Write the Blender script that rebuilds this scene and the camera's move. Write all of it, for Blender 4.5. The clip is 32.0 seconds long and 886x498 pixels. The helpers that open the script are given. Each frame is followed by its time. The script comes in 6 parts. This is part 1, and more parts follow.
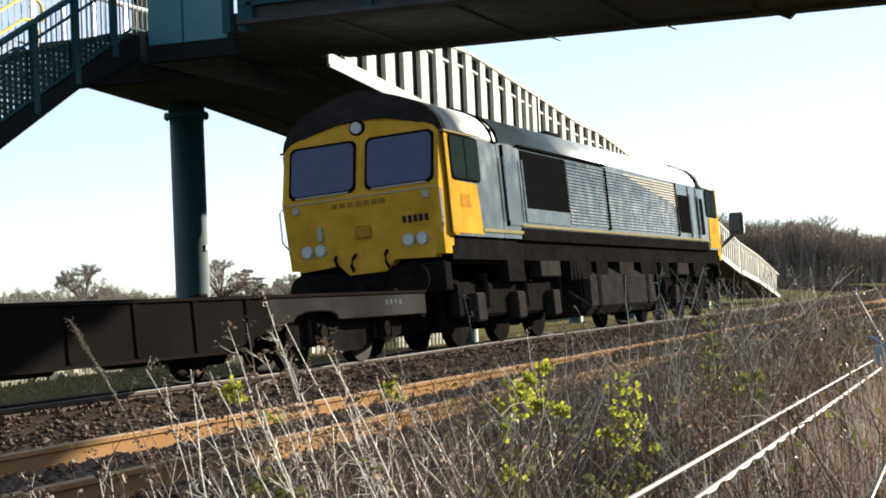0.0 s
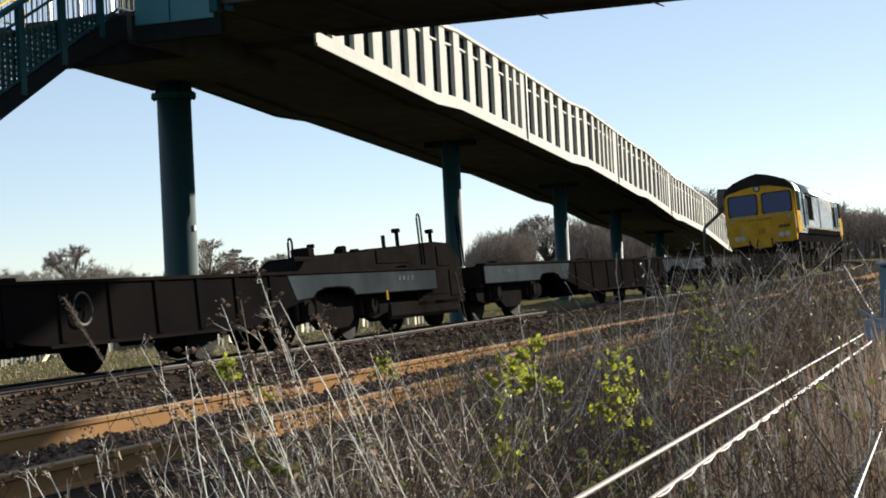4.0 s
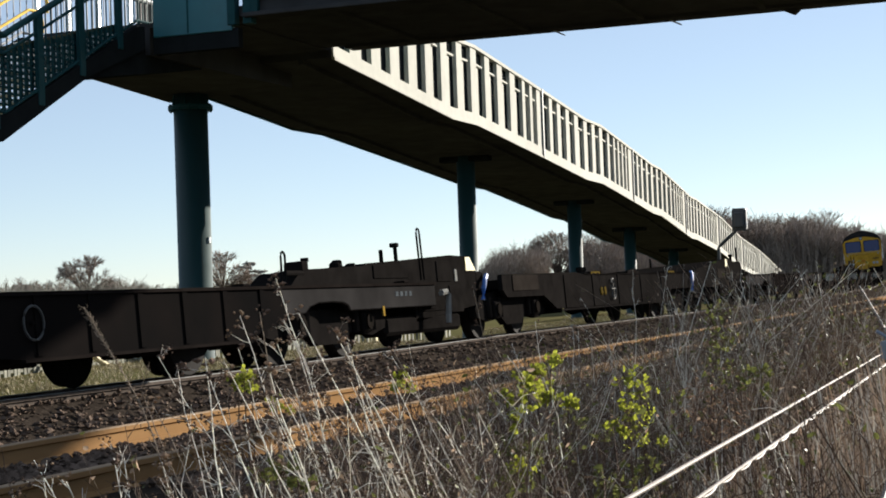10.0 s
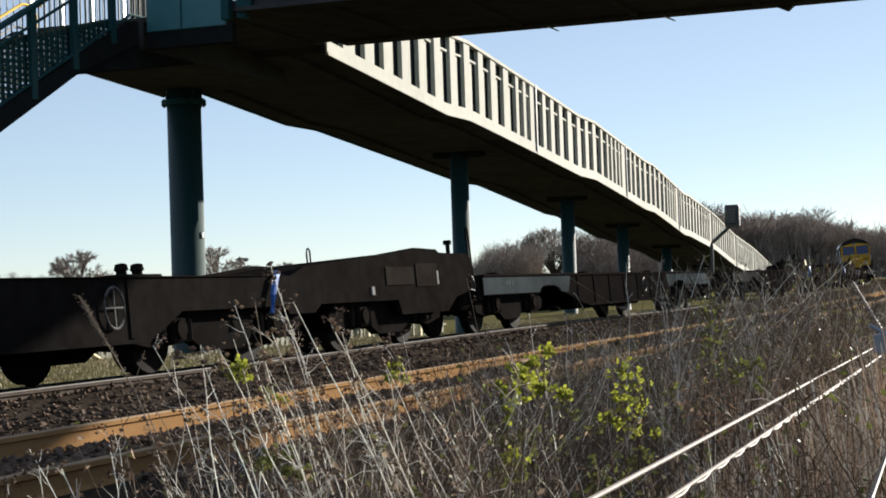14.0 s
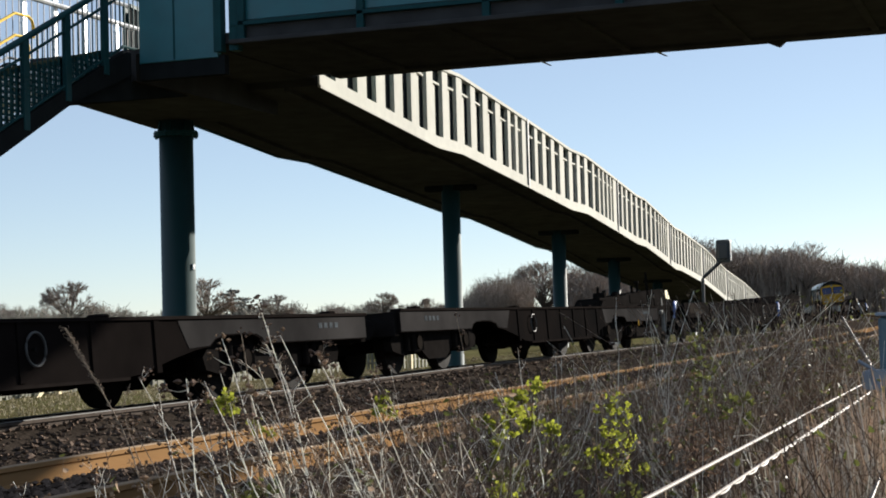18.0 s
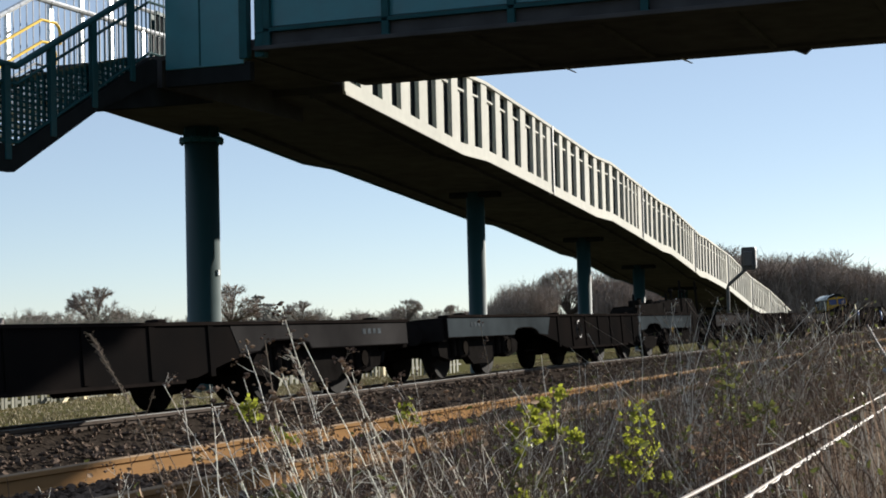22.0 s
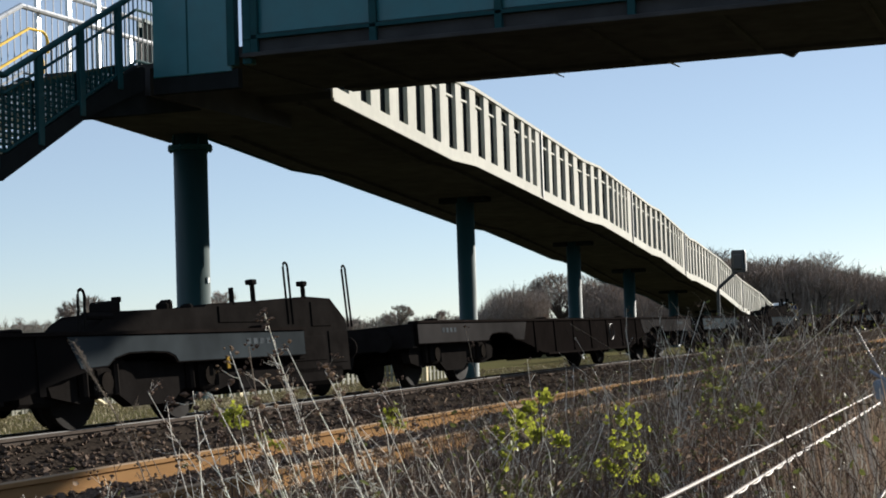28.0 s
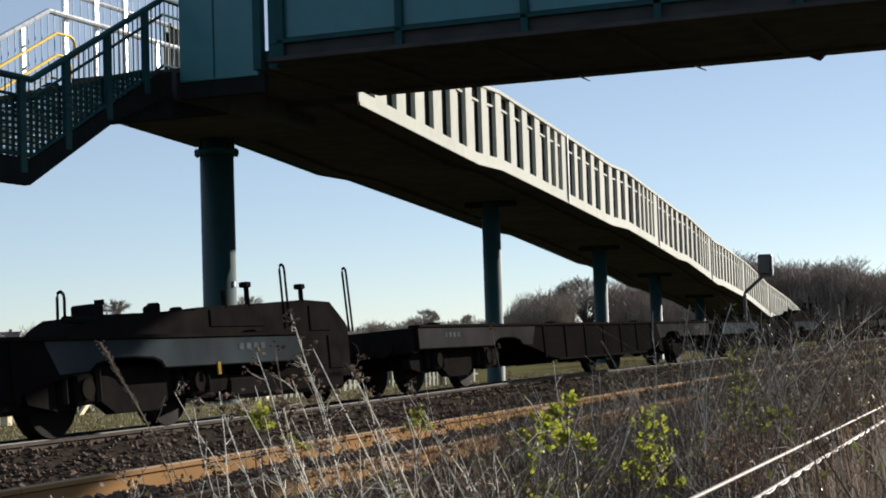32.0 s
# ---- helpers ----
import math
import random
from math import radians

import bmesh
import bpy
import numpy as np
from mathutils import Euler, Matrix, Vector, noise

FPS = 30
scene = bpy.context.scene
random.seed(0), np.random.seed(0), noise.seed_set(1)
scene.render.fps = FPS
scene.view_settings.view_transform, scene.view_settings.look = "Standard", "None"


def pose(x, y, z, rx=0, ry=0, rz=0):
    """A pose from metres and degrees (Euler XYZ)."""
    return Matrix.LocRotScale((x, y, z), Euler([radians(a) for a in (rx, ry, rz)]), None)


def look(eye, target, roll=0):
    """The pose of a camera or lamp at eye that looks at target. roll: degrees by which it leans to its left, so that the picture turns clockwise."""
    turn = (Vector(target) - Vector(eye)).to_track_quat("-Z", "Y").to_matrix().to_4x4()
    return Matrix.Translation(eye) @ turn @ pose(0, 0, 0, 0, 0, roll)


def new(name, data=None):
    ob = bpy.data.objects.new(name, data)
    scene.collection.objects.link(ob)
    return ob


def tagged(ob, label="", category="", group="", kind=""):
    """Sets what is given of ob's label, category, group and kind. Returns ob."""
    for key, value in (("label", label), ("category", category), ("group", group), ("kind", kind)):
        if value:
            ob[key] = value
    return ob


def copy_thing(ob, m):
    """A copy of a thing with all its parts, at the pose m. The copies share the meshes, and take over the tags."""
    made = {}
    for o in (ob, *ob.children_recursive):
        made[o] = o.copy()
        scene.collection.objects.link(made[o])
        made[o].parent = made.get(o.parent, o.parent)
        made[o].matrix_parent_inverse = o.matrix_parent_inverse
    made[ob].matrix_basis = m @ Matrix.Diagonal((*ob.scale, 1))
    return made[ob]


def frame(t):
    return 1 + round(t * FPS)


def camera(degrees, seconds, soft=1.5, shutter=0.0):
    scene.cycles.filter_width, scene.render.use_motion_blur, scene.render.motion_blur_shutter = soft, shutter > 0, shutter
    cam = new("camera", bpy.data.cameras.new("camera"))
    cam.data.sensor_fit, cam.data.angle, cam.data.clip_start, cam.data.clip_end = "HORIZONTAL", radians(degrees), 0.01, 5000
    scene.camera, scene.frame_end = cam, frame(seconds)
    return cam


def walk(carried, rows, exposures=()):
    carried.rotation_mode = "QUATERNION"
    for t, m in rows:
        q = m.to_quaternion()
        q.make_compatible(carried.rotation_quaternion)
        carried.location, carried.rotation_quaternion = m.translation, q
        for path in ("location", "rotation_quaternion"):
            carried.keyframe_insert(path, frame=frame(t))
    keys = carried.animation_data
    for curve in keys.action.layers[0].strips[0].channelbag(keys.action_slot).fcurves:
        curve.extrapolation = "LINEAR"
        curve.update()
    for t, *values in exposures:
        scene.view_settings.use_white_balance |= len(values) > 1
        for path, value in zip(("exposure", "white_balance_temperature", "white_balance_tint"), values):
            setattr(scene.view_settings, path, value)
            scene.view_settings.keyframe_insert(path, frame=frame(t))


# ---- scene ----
EYE = (0.0, 0.0, 0.939)              # the middle of its sway
SECONDS = 32.0
cam = camera(30.0, SECONDS, soft=1.8)
# seconds, place and the three angles of the hand-held camera, which sways by a few centimetres
VIEWS = [
    (0.0, 0.019, -0.007, 0.956, 91.606, 2.379, -69.293), (0.5, 0.017, -0.001, 0.954, 91.643, 2.379, -69.266), (1.0, 0.017, -0.007, 0.951, 91.660, 2.594, -69.137),
    (1.5, 0.015, -0.006, 0.951, 91.483, 2.488, -69.255), (2.0, 0.013, -0.001, 0.946, 91.326, 2.567, -69.170), (2.5, 0.014, -0.005, 0.949, 91.132, 2.575, -69.311),
    (4.5, 0.009, 0.002, 0.950, 90.849, 2.821, -69.725), (5.0, 0.015, -0.010, 0.949, 90.989, 2.840, -69.589), (5.5, 0.013, -0.007, 0.951, 91.357, 2.659, -69.337),
    (6.0, 0.001, 0.007, 0.945, 91.383, 2.323, -69.657), (6.5, 0.000, 0.014, 0.951, 91.517, 2.353, -69.580), (7.0, 0.006, 0.011, 0.953, 92.010, 1.788, -69.317),
    (7.5, 0.008, 0.002, 0.949, 91.960, 2.035, -69.357), (8.0, 0.006, 0.014, 0.954, 91.719, 1.972, -69.532), (8.5, 0.004, 0.014, 0.949, 91.474, 2.191, -69.245),
    (9.0, 0.003, 0.016, 0.951, 91.440, 1.905, -69.230), (9.5, 0.003, 0.016, 0.946, 91.387, 2.147, -69.176), (10.0, 0.004, 0.012, 0.949, 91.404, 1.999, -69.233),
    (10.5, 0.004, 0.008, 0.948, 91.556, 1.972, -69.379), (11.0, 0.005, 0.004, 0.952, 91.729, 2.165, -69.194), (11.5, 0.001, 0.005, 0.946, 91.805, 2.465, -69.316),
    (12.0, -0.000, 0.006, 0.942, 91.872, 2.229, -69.161), (12.5, -0.003, 0.011, 0.941, 91.776, 1.955, -69.257), (13.0, -0.003, 0.013, 0.940, 91.382, 1.817, -69.223),
    (13.5, -0.005, 0.013, 0.935, 91.172, 2.053, -69.221), (14.0, -0.005, 0.013, 0.936, 91.261, 1.871, -69.479), (14.5, -0.006, 0.015, 0.931, 91.274, 1.985, -69.649),
    (16.5, -0.001, 0.029, 0.933, 91.554, 1.445, -70.054), (17.0, 0.001, 0.029, 0.935, 91.601, 1.408, -70.036), (17.5, -0.003, 0.031, 0.932, 92.085, 1.569, -70.057),
    (18.0, 0.002, 0.007, 0.938, 92.400, 1.536, -69.781), (18.5, -0.002, 0.006, 0.932, 92.385, 1.368, -69.699), (19.0, -0.003, 0.006, 0.938, 92.487, 1.165, -69.577),
    (19.5, 0.002, -0.011, 0.937, 92.744, 1.146, -69.241), (20.0, 0.000, 0.008, 0.938, 92.733, 1.178, -69.184), (20.5, -0.004, 0.015, 0.933, 92.772, 1.200, -69.097),
    (21.0, -0.006, 0.022, 0.935, 92.594, 1.157, -69.135), (21.5, -0.003, 0.008, 0.937, 92.706, 1.346, -68.943), (22.0, -0.003, 0.002, 0.939, 92.651, 1.342, -68.935),
    (22.5, -0.007, 0.002, 0.934, 92.821, 1.575, -69.036), (23.0, -0.013, 0.001, 0.930, 93.007, 1.360, -69.223), (23.5, -0.016, 0.016, 0.935, 92.976, 1.379, -69.614),
    (24.0, -0.019, 0.008, 0.928, 92.876, 1.380, -69.623), (24.5, -0.017, 0.005, 0.927, 92.594, 1.587, -69.568), (26.5, -0.010, -0.024, 0.934, 92.454, 1.777, -70.026),
    (27.0, -0.009, -0.028, 0.934, 92.722, 2.038, -70.003), (27.5, -0.007, -0.021, 0.936, 92.823, 1.824, -69.376), (28.0, -0.006, -0.017, 0.937, 92.831, 1.842, -69.240),
    (28.5, -0.006, -0.010, 0.938, 92.670, 1.654, -69.219), (29.0, -0.004, -0.007, 0.939, 92.483, 1.542, -68.894), (29.5, -0.003, -0.006, 0.937, 92.358, 1.484, -68.661),
    (30.0, -0.002, -0.007, 0.936, 92.574, 1.699, -68.636), (30.5, -0.002, -0.010, 0.934, 92.464, 1.742, -68.644), (31.0, -0.003, -0.012, 0.931, 92.763, 1.734, -68.343),
    (31.5, -0.003, -0.014, 0.930, 92.959, 1.689, -68.446), (32.0, -0.004, -0.015, 0.930, 93.013, 1.800, -68.347),
]
EXPOSURES = [(0.0, 1.82, 6750, 10), (0.5, 1.6, 6650, 10), (1.0, 1.38, 6620, 10), (2.0, 1.29, 6500, 10), (9.0, 1.26, 6480, 10), (19.0, 1.14, 6400, 10), (32.0, 1.03, 6350, 10)]
walk(cam, [(t, pose(*row)) for t, *row in VIEWS], exposures=EXPOSURES)

# ---- world and sun ----
SUN_AZ, SUN_EL = radians(-24), radians(16)      # measured from +x, towards +y
world = bpy.data.worlds.new("sky")
scene.world = world
world.use_nodes = True
wn = world.node_tree
wn.nodes.clear()
w_out = wn.nodes.new("ShaderNodeOutputWorld")
w_bg = wn.nodes.new("ShaderNodeBackground")
w_sky = wn.nodes.new("ShaderNodeTexSky")
w_sky.sky_type = "NISHITA"
w_sky.sun_disc = False
w_sky.sun_elevation = SUN_EL
w_sky.sun_rotation = radians(90) - SUN_AZ
w_sky.air_density, w_sky.dust_density, w_sky.ozone_density = 0.62, 0.09, 1.0
w_bg.inputs["Strength"].default_value = 0.055
w_haze = wn.nodes.new("ShaderNodeMix")       # thin even winter haze over the clear sky
w_haze.data_type = "RGBA"
w_haze.inputs[0].default_value = 0.36
w_haze.inputs[7].default_value = (5.5, 6.35, 7.4, 1)
wn.links.new(w_sky.outputs[0], w_haze.inputs[6])
wn.links.new(w_haze.outputs[2], w_bg.inputs[0])
wn.links.new(w_bg.outputs[0], w_out.inputs[0])
sun = new("sun", bpy.data.lights.new("sun", "SUN"))
sun.data.energy, sun.data.angle, sun.data.color = 5.0, radians(0.6), (1.0, 0.93, 0.82)
sun_way = Vector((math.cos(SUN_EL) * math.cos(SUN_AZ), math.cos(SUN_EL) * math.sin(SUN_AZ), math.sin(SUN_EL)))
sun.matrix_world = look(sun_way * 100, (0, 0, 0))

# ---- materials ----


def material(name, colour, rough=0.6, metal=0.0, scale=8.0, spread=0.25, second=None, bump=0.2, bump_scale=None, per_object=0.0, stretch=(1, 1, 1), spec=0.5, translucent=0.0):
    """A surface with colour that varies at two scales, fine relief and uneven gloss."""
    m = bpy.data.materials.new(name)
    m.use_nodes = True
    nt = m.node_tree
    b = nt.nodes["Principled BSDF"]
    tc = nt.nodes.new("ShaderNodeTexCoord")
    mp = nt.nodes.new("ShaderNodeMapping")
    mp.inputs["Scale"].default_value = stretch
    nt.links.new(tc.outputs["Object"], mp.inputs[0])
    n1 = nt.nodes.new("ShaderNodeTexNoise")
    n1.inputs["Scale"].default_value = scale
    n1.inputs["Detail"].default_value = 5
    n2 = nt.nodes.new("ShaderNodeTexNoise")
    n2.inputs["Scale"].default_value = scale * 0.13
    n2.inputs["Detail"].default_value = 3
    for n in (n1, n2):
        nt.links.new(mp.outputs[0], n.inputs["Vector"])
    dark = tuple(c * (1 - spread) for c in colour)
    light = second or tuple(min(1, c * (1 + spread)) for c in colour)
    ramp = nt.nodes.new("ShaderNodeValToRGB")
    ramp.color_ramp.elements[0].position, ramp.color_ramp.elements[1].position = 0.3, 0.72
    ramp.color_ramp.elements[0].color = (*dark, 1)
    ramp.color_ramp.elements[1].color = (*light, 1)
    mix = nt.nodes.new("ShaderNodeMath")
    mix.operation = "MULTIPLY_ADD"
    mix.inputs[1].default_value = 0.55
    half = nt.nodes.new("ShaderNodeMath")
    half.operation = "MULTIPLY"
    half.inputs[1].default_value = 0.45
    nt.links.new(n2.outputs[0], half.inputs[0])
    nt.links.new(n1.outputs[0], mix.inputs[0])
    nt.links.new(half.outputs[0], mix.inputs[2])
    nt.links.new(mix.outputs[0], ramp.inputs[0])
    colour_out = ramp.outputs[0]
    if per_object:
        info = nt.nodes.new("ShaderNodeObjectInfo")
        hsv = nt.nodes.new("ShaderNodeHueSaturation")
        mr = nt.nodes.new("ShaderNodeMapRange")
        mr.inputs[3].default_value, mr.inputs[4].default_value = 1 - per_object, 1 + per_object
        nt.links.new(info.outputs["Random"], mr.inputs[0])
        nt.links.new(mr.outputs[0], hsv.inputs["Value"])
        nt.links.new(colour_out, hsv.inputs["Color"])
        colour_out = hsv.outputs[0]
    nt.links.new(colour_out, b.inputs["Base Color"])
    rr = nt.nodes.new("ShaderNodeMapRange")
    rr.inputs[3].default_value, rr.inputs[4].default_value = max(0.03, rough - 0.14), min(1, rough + 0.14)
    nt.links.new(n1.outputs[0], rr.inputs[0])
    nt.links.new(rr.outputs[0], b.inputs["Roughness"])
    b.inputs["Metallic"].default_value = metal
    b.inputs["Specular IOR Level"].default_value = spec
    if bump:
        n3 = nt.nodes.new("ShaderNodeTexNoise")
        n3.inputs["Scale"].default_value = bump_scale or scale * 4
        n3.inputs["Detail"].default_value = 4
        nt.links.new(mp.outputs[0], n3.inputs["Vector"])
        bp = nt.nodes.new("ShaderNodeBump")
        bp.inputs["Strength"].default_value = bump
        bp.inputs["Distance"].default_value = 0.02
        nt.links.new(n3.outputs[0], bp.inputs["Height"])
        nt.links.new(bp.outputs[0], b.inputs["Normal"])
    if translucent:
        out = nt.nodes["Material Output"]
        tr = nt.nodes.new("ShaderNodeBsdfTranslucent")
        nt.links.new(colour_out, tr.inputs[0])
        ms = nt.nodes.new("ShaderNodeMixShader")
        ms.inputs[0].default_value = translucent
        nt.links.new(b.outputs[0], ms.inputs[1])
        nt.links.new(tr.outputs[0], ms.inputs[2])
        nt.links.new(ms.outputs[0], out.inputs[0])
    return m


def islands(m, amount):
    """Lets each loose piece of a joined mesh take its own shade."""
    nt = m.node_tree
    b = nt.nodes["Principled BSDF"]
    link = b.inputs["Base Color"].links[0]
    src = link.from_socket
    geo = nt.nodes.new("ShaderNodeNewGeometry")
    mr = nt.nodes.new("ShaderNodeMapRange")
    mr.inputs[3].default_value, mr.inputs[4].default_value = 1 - amount, 1 + amount
    hsv = nt.nodes.new("ShaderNodeHueSaturation")
    nt.links.new(geo.outputs["Random Per Island"], mr.inputs[0])
    nt.links.new(mr.outputs[0], hsv.inputs["Value"])
    nt.links.new(src, hsv.inputs["Color"])
    nt.links.new(hsv.outputs[0], b.inputs["Base Color"])
    for n in nt.nodes:
        if n.type == "BSDF_TRANSLUCENT":
            nt.links.new(hsv.outputs[0], n.inputs[0])
    return m


M_TEAL = material("teal_paint", (0.013, 0.115, 0.14), 0.42, scale=3, spread=0.18, bump=0.05)
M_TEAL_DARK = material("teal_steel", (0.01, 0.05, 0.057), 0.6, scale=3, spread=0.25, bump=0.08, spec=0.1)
M_PILLAR = material("teal_gloss_steel", (0.012, 0.043, 0.046), 0.5, scale=1.2, spread=0.12, bump=0.0, spec=0.5)
M_CREAM = material("pale_parapet_paint", (0.48, 0.47, 0.42), 0.85, scale=2.5, spread=0.14, bump=0.05, spec=0.03)
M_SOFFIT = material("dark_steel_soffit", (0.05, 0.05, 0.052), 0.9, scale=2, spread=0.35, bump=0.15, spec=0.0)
# Near-black that puts shade into parapet insides, crossheads, landing edge and stringers.
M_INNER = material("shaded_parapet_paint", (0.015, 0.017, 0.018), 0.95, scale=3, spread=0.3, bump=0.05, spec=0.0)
M_BAR = material("dark_grating", (0.03, 0.04, 0.042), 0.55, scale=6, spread=0.3, bump=0.05)
# Treads coloured pale in place of sky light behind the pierced sheet.
M_TREAD = material("galvanised_tread", (0.7, 0.7, 0.69), 0.5, metal=0.1, scale=12, spread=0.2, bump=0.1)
M_WHITE_RAIL = material("galvanised_rail", (0.62, 0.63, 0.63), 0.3, metal=0.5, scale=8, spread=0.12, bump=0.05)
M_OLIVE = material("olive_stained_edge", (0.07, 0.075, 0.035), 0.7, scale=6, spread=0.3, bump=0.05)
M_YELLOW_RAIL = material("yellow_handrail", (0.75, 0.48, 0.03), 0.4, scale=8, spread=0.1, bump=0.03)
M_FADED = material("faded_brown_lettering", (0.22, 0.14, 0.03), 0.6, scale=9, spread=0.4, bump=0.0, spec=0.0)
M_YELLOW = material("loco_yellow", (0.42, 0.245, 0.03), 0.45, scale=2.5, spread=0.35, bump=0.03, spec=0.0)
M_GREEN = material("loco_green", (0.02, 0.036, 0.039), 0.17, scale=2.5, spread=0.3, bump=0.01, spec=0.09)
M_SILVER = material("sill_stripe", (0.24, 0.235, 0.21), 0.4, scale=4, spread=0.12, bump=0.03)
# Pale base colour stands for the bright sky sheen on the roof shoulders.
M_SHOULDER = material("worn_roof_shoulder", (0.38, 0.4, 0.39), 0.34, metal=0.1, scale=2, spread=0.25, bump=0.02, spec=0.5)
M_SWEEP = material("faded_louvre_yellow", (0.1, 0.088, 0.052), 0.6, scale=3, spread=0.25, bump=0.02, spec=0.02)
M_ROOF = material("sooty_roof", (0.025, 0.024, 0.024), 0.6, scale=3, spread=0.4, bump=0.1, spec=0.0)
M_LOUVRE = material("louvre_green", (0.028, 0.046, 0.048), 0.17, scale=3, spread=0.2, bump=0.01, spec=0.09)
M_SWOOSH = material("loco_pale_yellow", (0.22, 0.185, 0.1), 0.6, scale=3, spread=0.25, bump=0.02, spec=0.0)
# Leading wagon's beam: near-black, with the side's shade put into the colour.
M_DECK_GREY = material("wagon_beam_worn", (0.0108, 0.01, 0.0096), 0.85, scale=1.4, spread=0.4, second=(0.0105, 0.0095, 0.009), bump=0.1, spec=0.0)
M_SIDEGLASS = material("side_glass", (0.012, 0.02, 0.02), 0.15, scale=3, spread=0.2, bump=0.0, spec=0.0)
M_GRIME = material("loco_underframe_grime", (0.0095, 0.0088, 0.0085), 0.85, scale=5, spread=0.45, bump=0.2, spec=0.0)
for paint, coat in ((M_GREEN, 0.02), (M_YELLOW, 0.03)):
    shell = paint.node_tree.nodes["Principled BSDF"]
    shell.inputs["Coat Weight"].default_value, shell.inputs["Coat Roughness"].default_value = coat, 0.1
# Grime, taken down to near-black so the colour also carries shade.
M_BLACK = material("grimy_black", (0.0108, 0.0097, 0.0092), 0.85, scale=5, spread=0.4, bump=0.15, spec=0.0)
M_TANK = material("tank_grey", (0.025, 0.023, 0.022), 0.6, scale=4, spread=0.4, bump=0.08, spec=0.0)
# Beam tones lie far below grey paint; they hold the side's shade.
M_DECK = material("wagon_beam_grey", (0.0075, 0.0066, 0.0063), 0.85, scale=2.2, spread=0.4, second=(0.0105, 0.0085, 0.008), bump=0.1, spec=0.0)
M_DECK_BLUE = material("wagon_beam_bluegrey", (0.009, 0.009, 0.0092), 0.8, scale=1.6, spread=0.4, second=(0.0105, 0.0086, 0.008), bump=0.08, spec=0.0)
# Rust and dust tones darkened further to stand for the wagons' shaded side.
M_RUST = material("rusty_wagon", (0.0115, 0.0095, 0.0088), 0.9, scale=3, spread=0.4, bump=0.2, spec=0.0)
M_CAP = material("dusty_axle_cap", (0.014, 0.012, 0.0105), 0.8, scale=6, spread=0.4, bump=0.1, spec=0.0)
M_ENDGREY = material("worn_grey_band", (0.022, 0.021, 0.021), 0.75, scale=1.2, spread=0.45, second=(0.046, 0.0435, 0.043), bump=0.05, spec=0.0)
M_LETTER = material("faded_lettering", (0.06, 0.068, 0.075), 0.9, scale=20, spread=0.5, bump=0.0, spec=0.0)
M_PLATE = material("chipped_white_paint", (0.2, 0.2, 0.19), 0.9, scale=9, spread=0.4, bump=0.02, spec=0.0)
M_BROWNPLATE = material("brown_side_plate", (0.02, 0.017, 0.015), 0.8, scale=4, spread=0.4, bump=0.05, spec=0.0)
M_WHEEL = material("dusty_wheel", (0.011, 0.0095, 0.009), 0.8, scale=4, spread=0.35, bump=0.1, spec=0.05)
M_ENDBLUE = material("worn_blue_band", (0.03, 0.034, 0.037), 0.7, scale=1.2, spread=0.5, second=(0.055, 0.066, 0.073), bump=0.05, spec=0.0)
M_RAIL = material("rusty_rail", (0.25, 0.146, 0.068), 0.75, scale=6, spread=0.18, bump=0.15, stretch=(0.2, 1, 1), spec=0.0)
# Far-track rail webs: shade under the wagons is put into this darker brown.
M_RAIL_DARK = material("grimy_rail", (0.085, 0.07, 0.06), 0.9, scale=6, spread=0.25, bump=0.15, spec=0.0)
M_RAILTOP = material("rail_head", (0.3, 0.22, 0.15), 0.8, scale=6, spread=0.2, bump=0.05, stretch=(0.2, 1, 1), spec=0.0)
M_SHINY = material("polished_rail_head", (0.27, 0.265, 0.26), 0.7, scale=6, spread=0.1, bump=0.0, spec=0.0)
M_BALLAST = islands(material("ballast_stone", (0.108, 0.08, 0.063), 0.9, scale=9, spread=0.3, bump=0.4, spec=0.0), 0.45)
M_BED = material("ballast_bed", (0.036, 0.029, 0.024), 0.9, scale=16, spread=0.45, bump=1.0, bump_scale=22, spec=0.0)
M_SLEEPER = material("concrete_sleeper", (0.24, 0.22, 0.19), 0.85, scale=6, spread=0.25, bump=0.3, per_object=0.15, spec=0.05)
M_EARTH = material("dead_grass_ground", (0.19, 0.15, 0.085), 0.95, scale=3, spread=0.4, second=(0.12, 0.125, 0.05), bump=0.8, bump_scale=18, spec=0.0)
M_GLASS = bpy.data.materials.new("cab_glass")
M_GLASS.use_nodes = True
g = M_GLASS.node_tree.nodes["Principled BSDF"]
g.inputs["Base Color"].default_value = (0.014, 0.024, 0.08, 1)
g.inputs["Roughness"].default_value = 0.06
g.inputs["Specular IOR Level"].default_value = 0.55
M_LAMP = material("lamp_lens", (0.28, 0.29, 0.3), 0.12, scale=20, spread=0.05, bump=0.0)
M_RUBBER = material("black_rubber", (0.006, 0.006, 0.006), 0.8, scale=10, spread=0.2, bump=0.0, spec=0.0)
M_STEM = islands(material("dry_stem", (0.86, 0.76, 0.67), 0.6, scale=20, spread=0.3, bump=0.0, translucent=0.2, spec=0.2), 0.35)
M_FERN = islands(material("dead_fern", (0.2, 0.125, 0.08), 0.8, scale=20, spread=0.3, bump=0.0, translucent=0.3, spec=0.05), 0.4)
M_BROWN = islands(material("bramble_stem", (0.12, 0.08, 0.06), 0.8, scale=20, spread=0.3, bump=0.0, spec=0.05, translucent=0.15), 0.4)
M_LEAF = islands(material("bramble_leaf", (0.2, 0.215, 0.03), 0.6, scale=20, spread=0.3, bump=0.0, translucent=0.6, spec=0.1), 0.5)
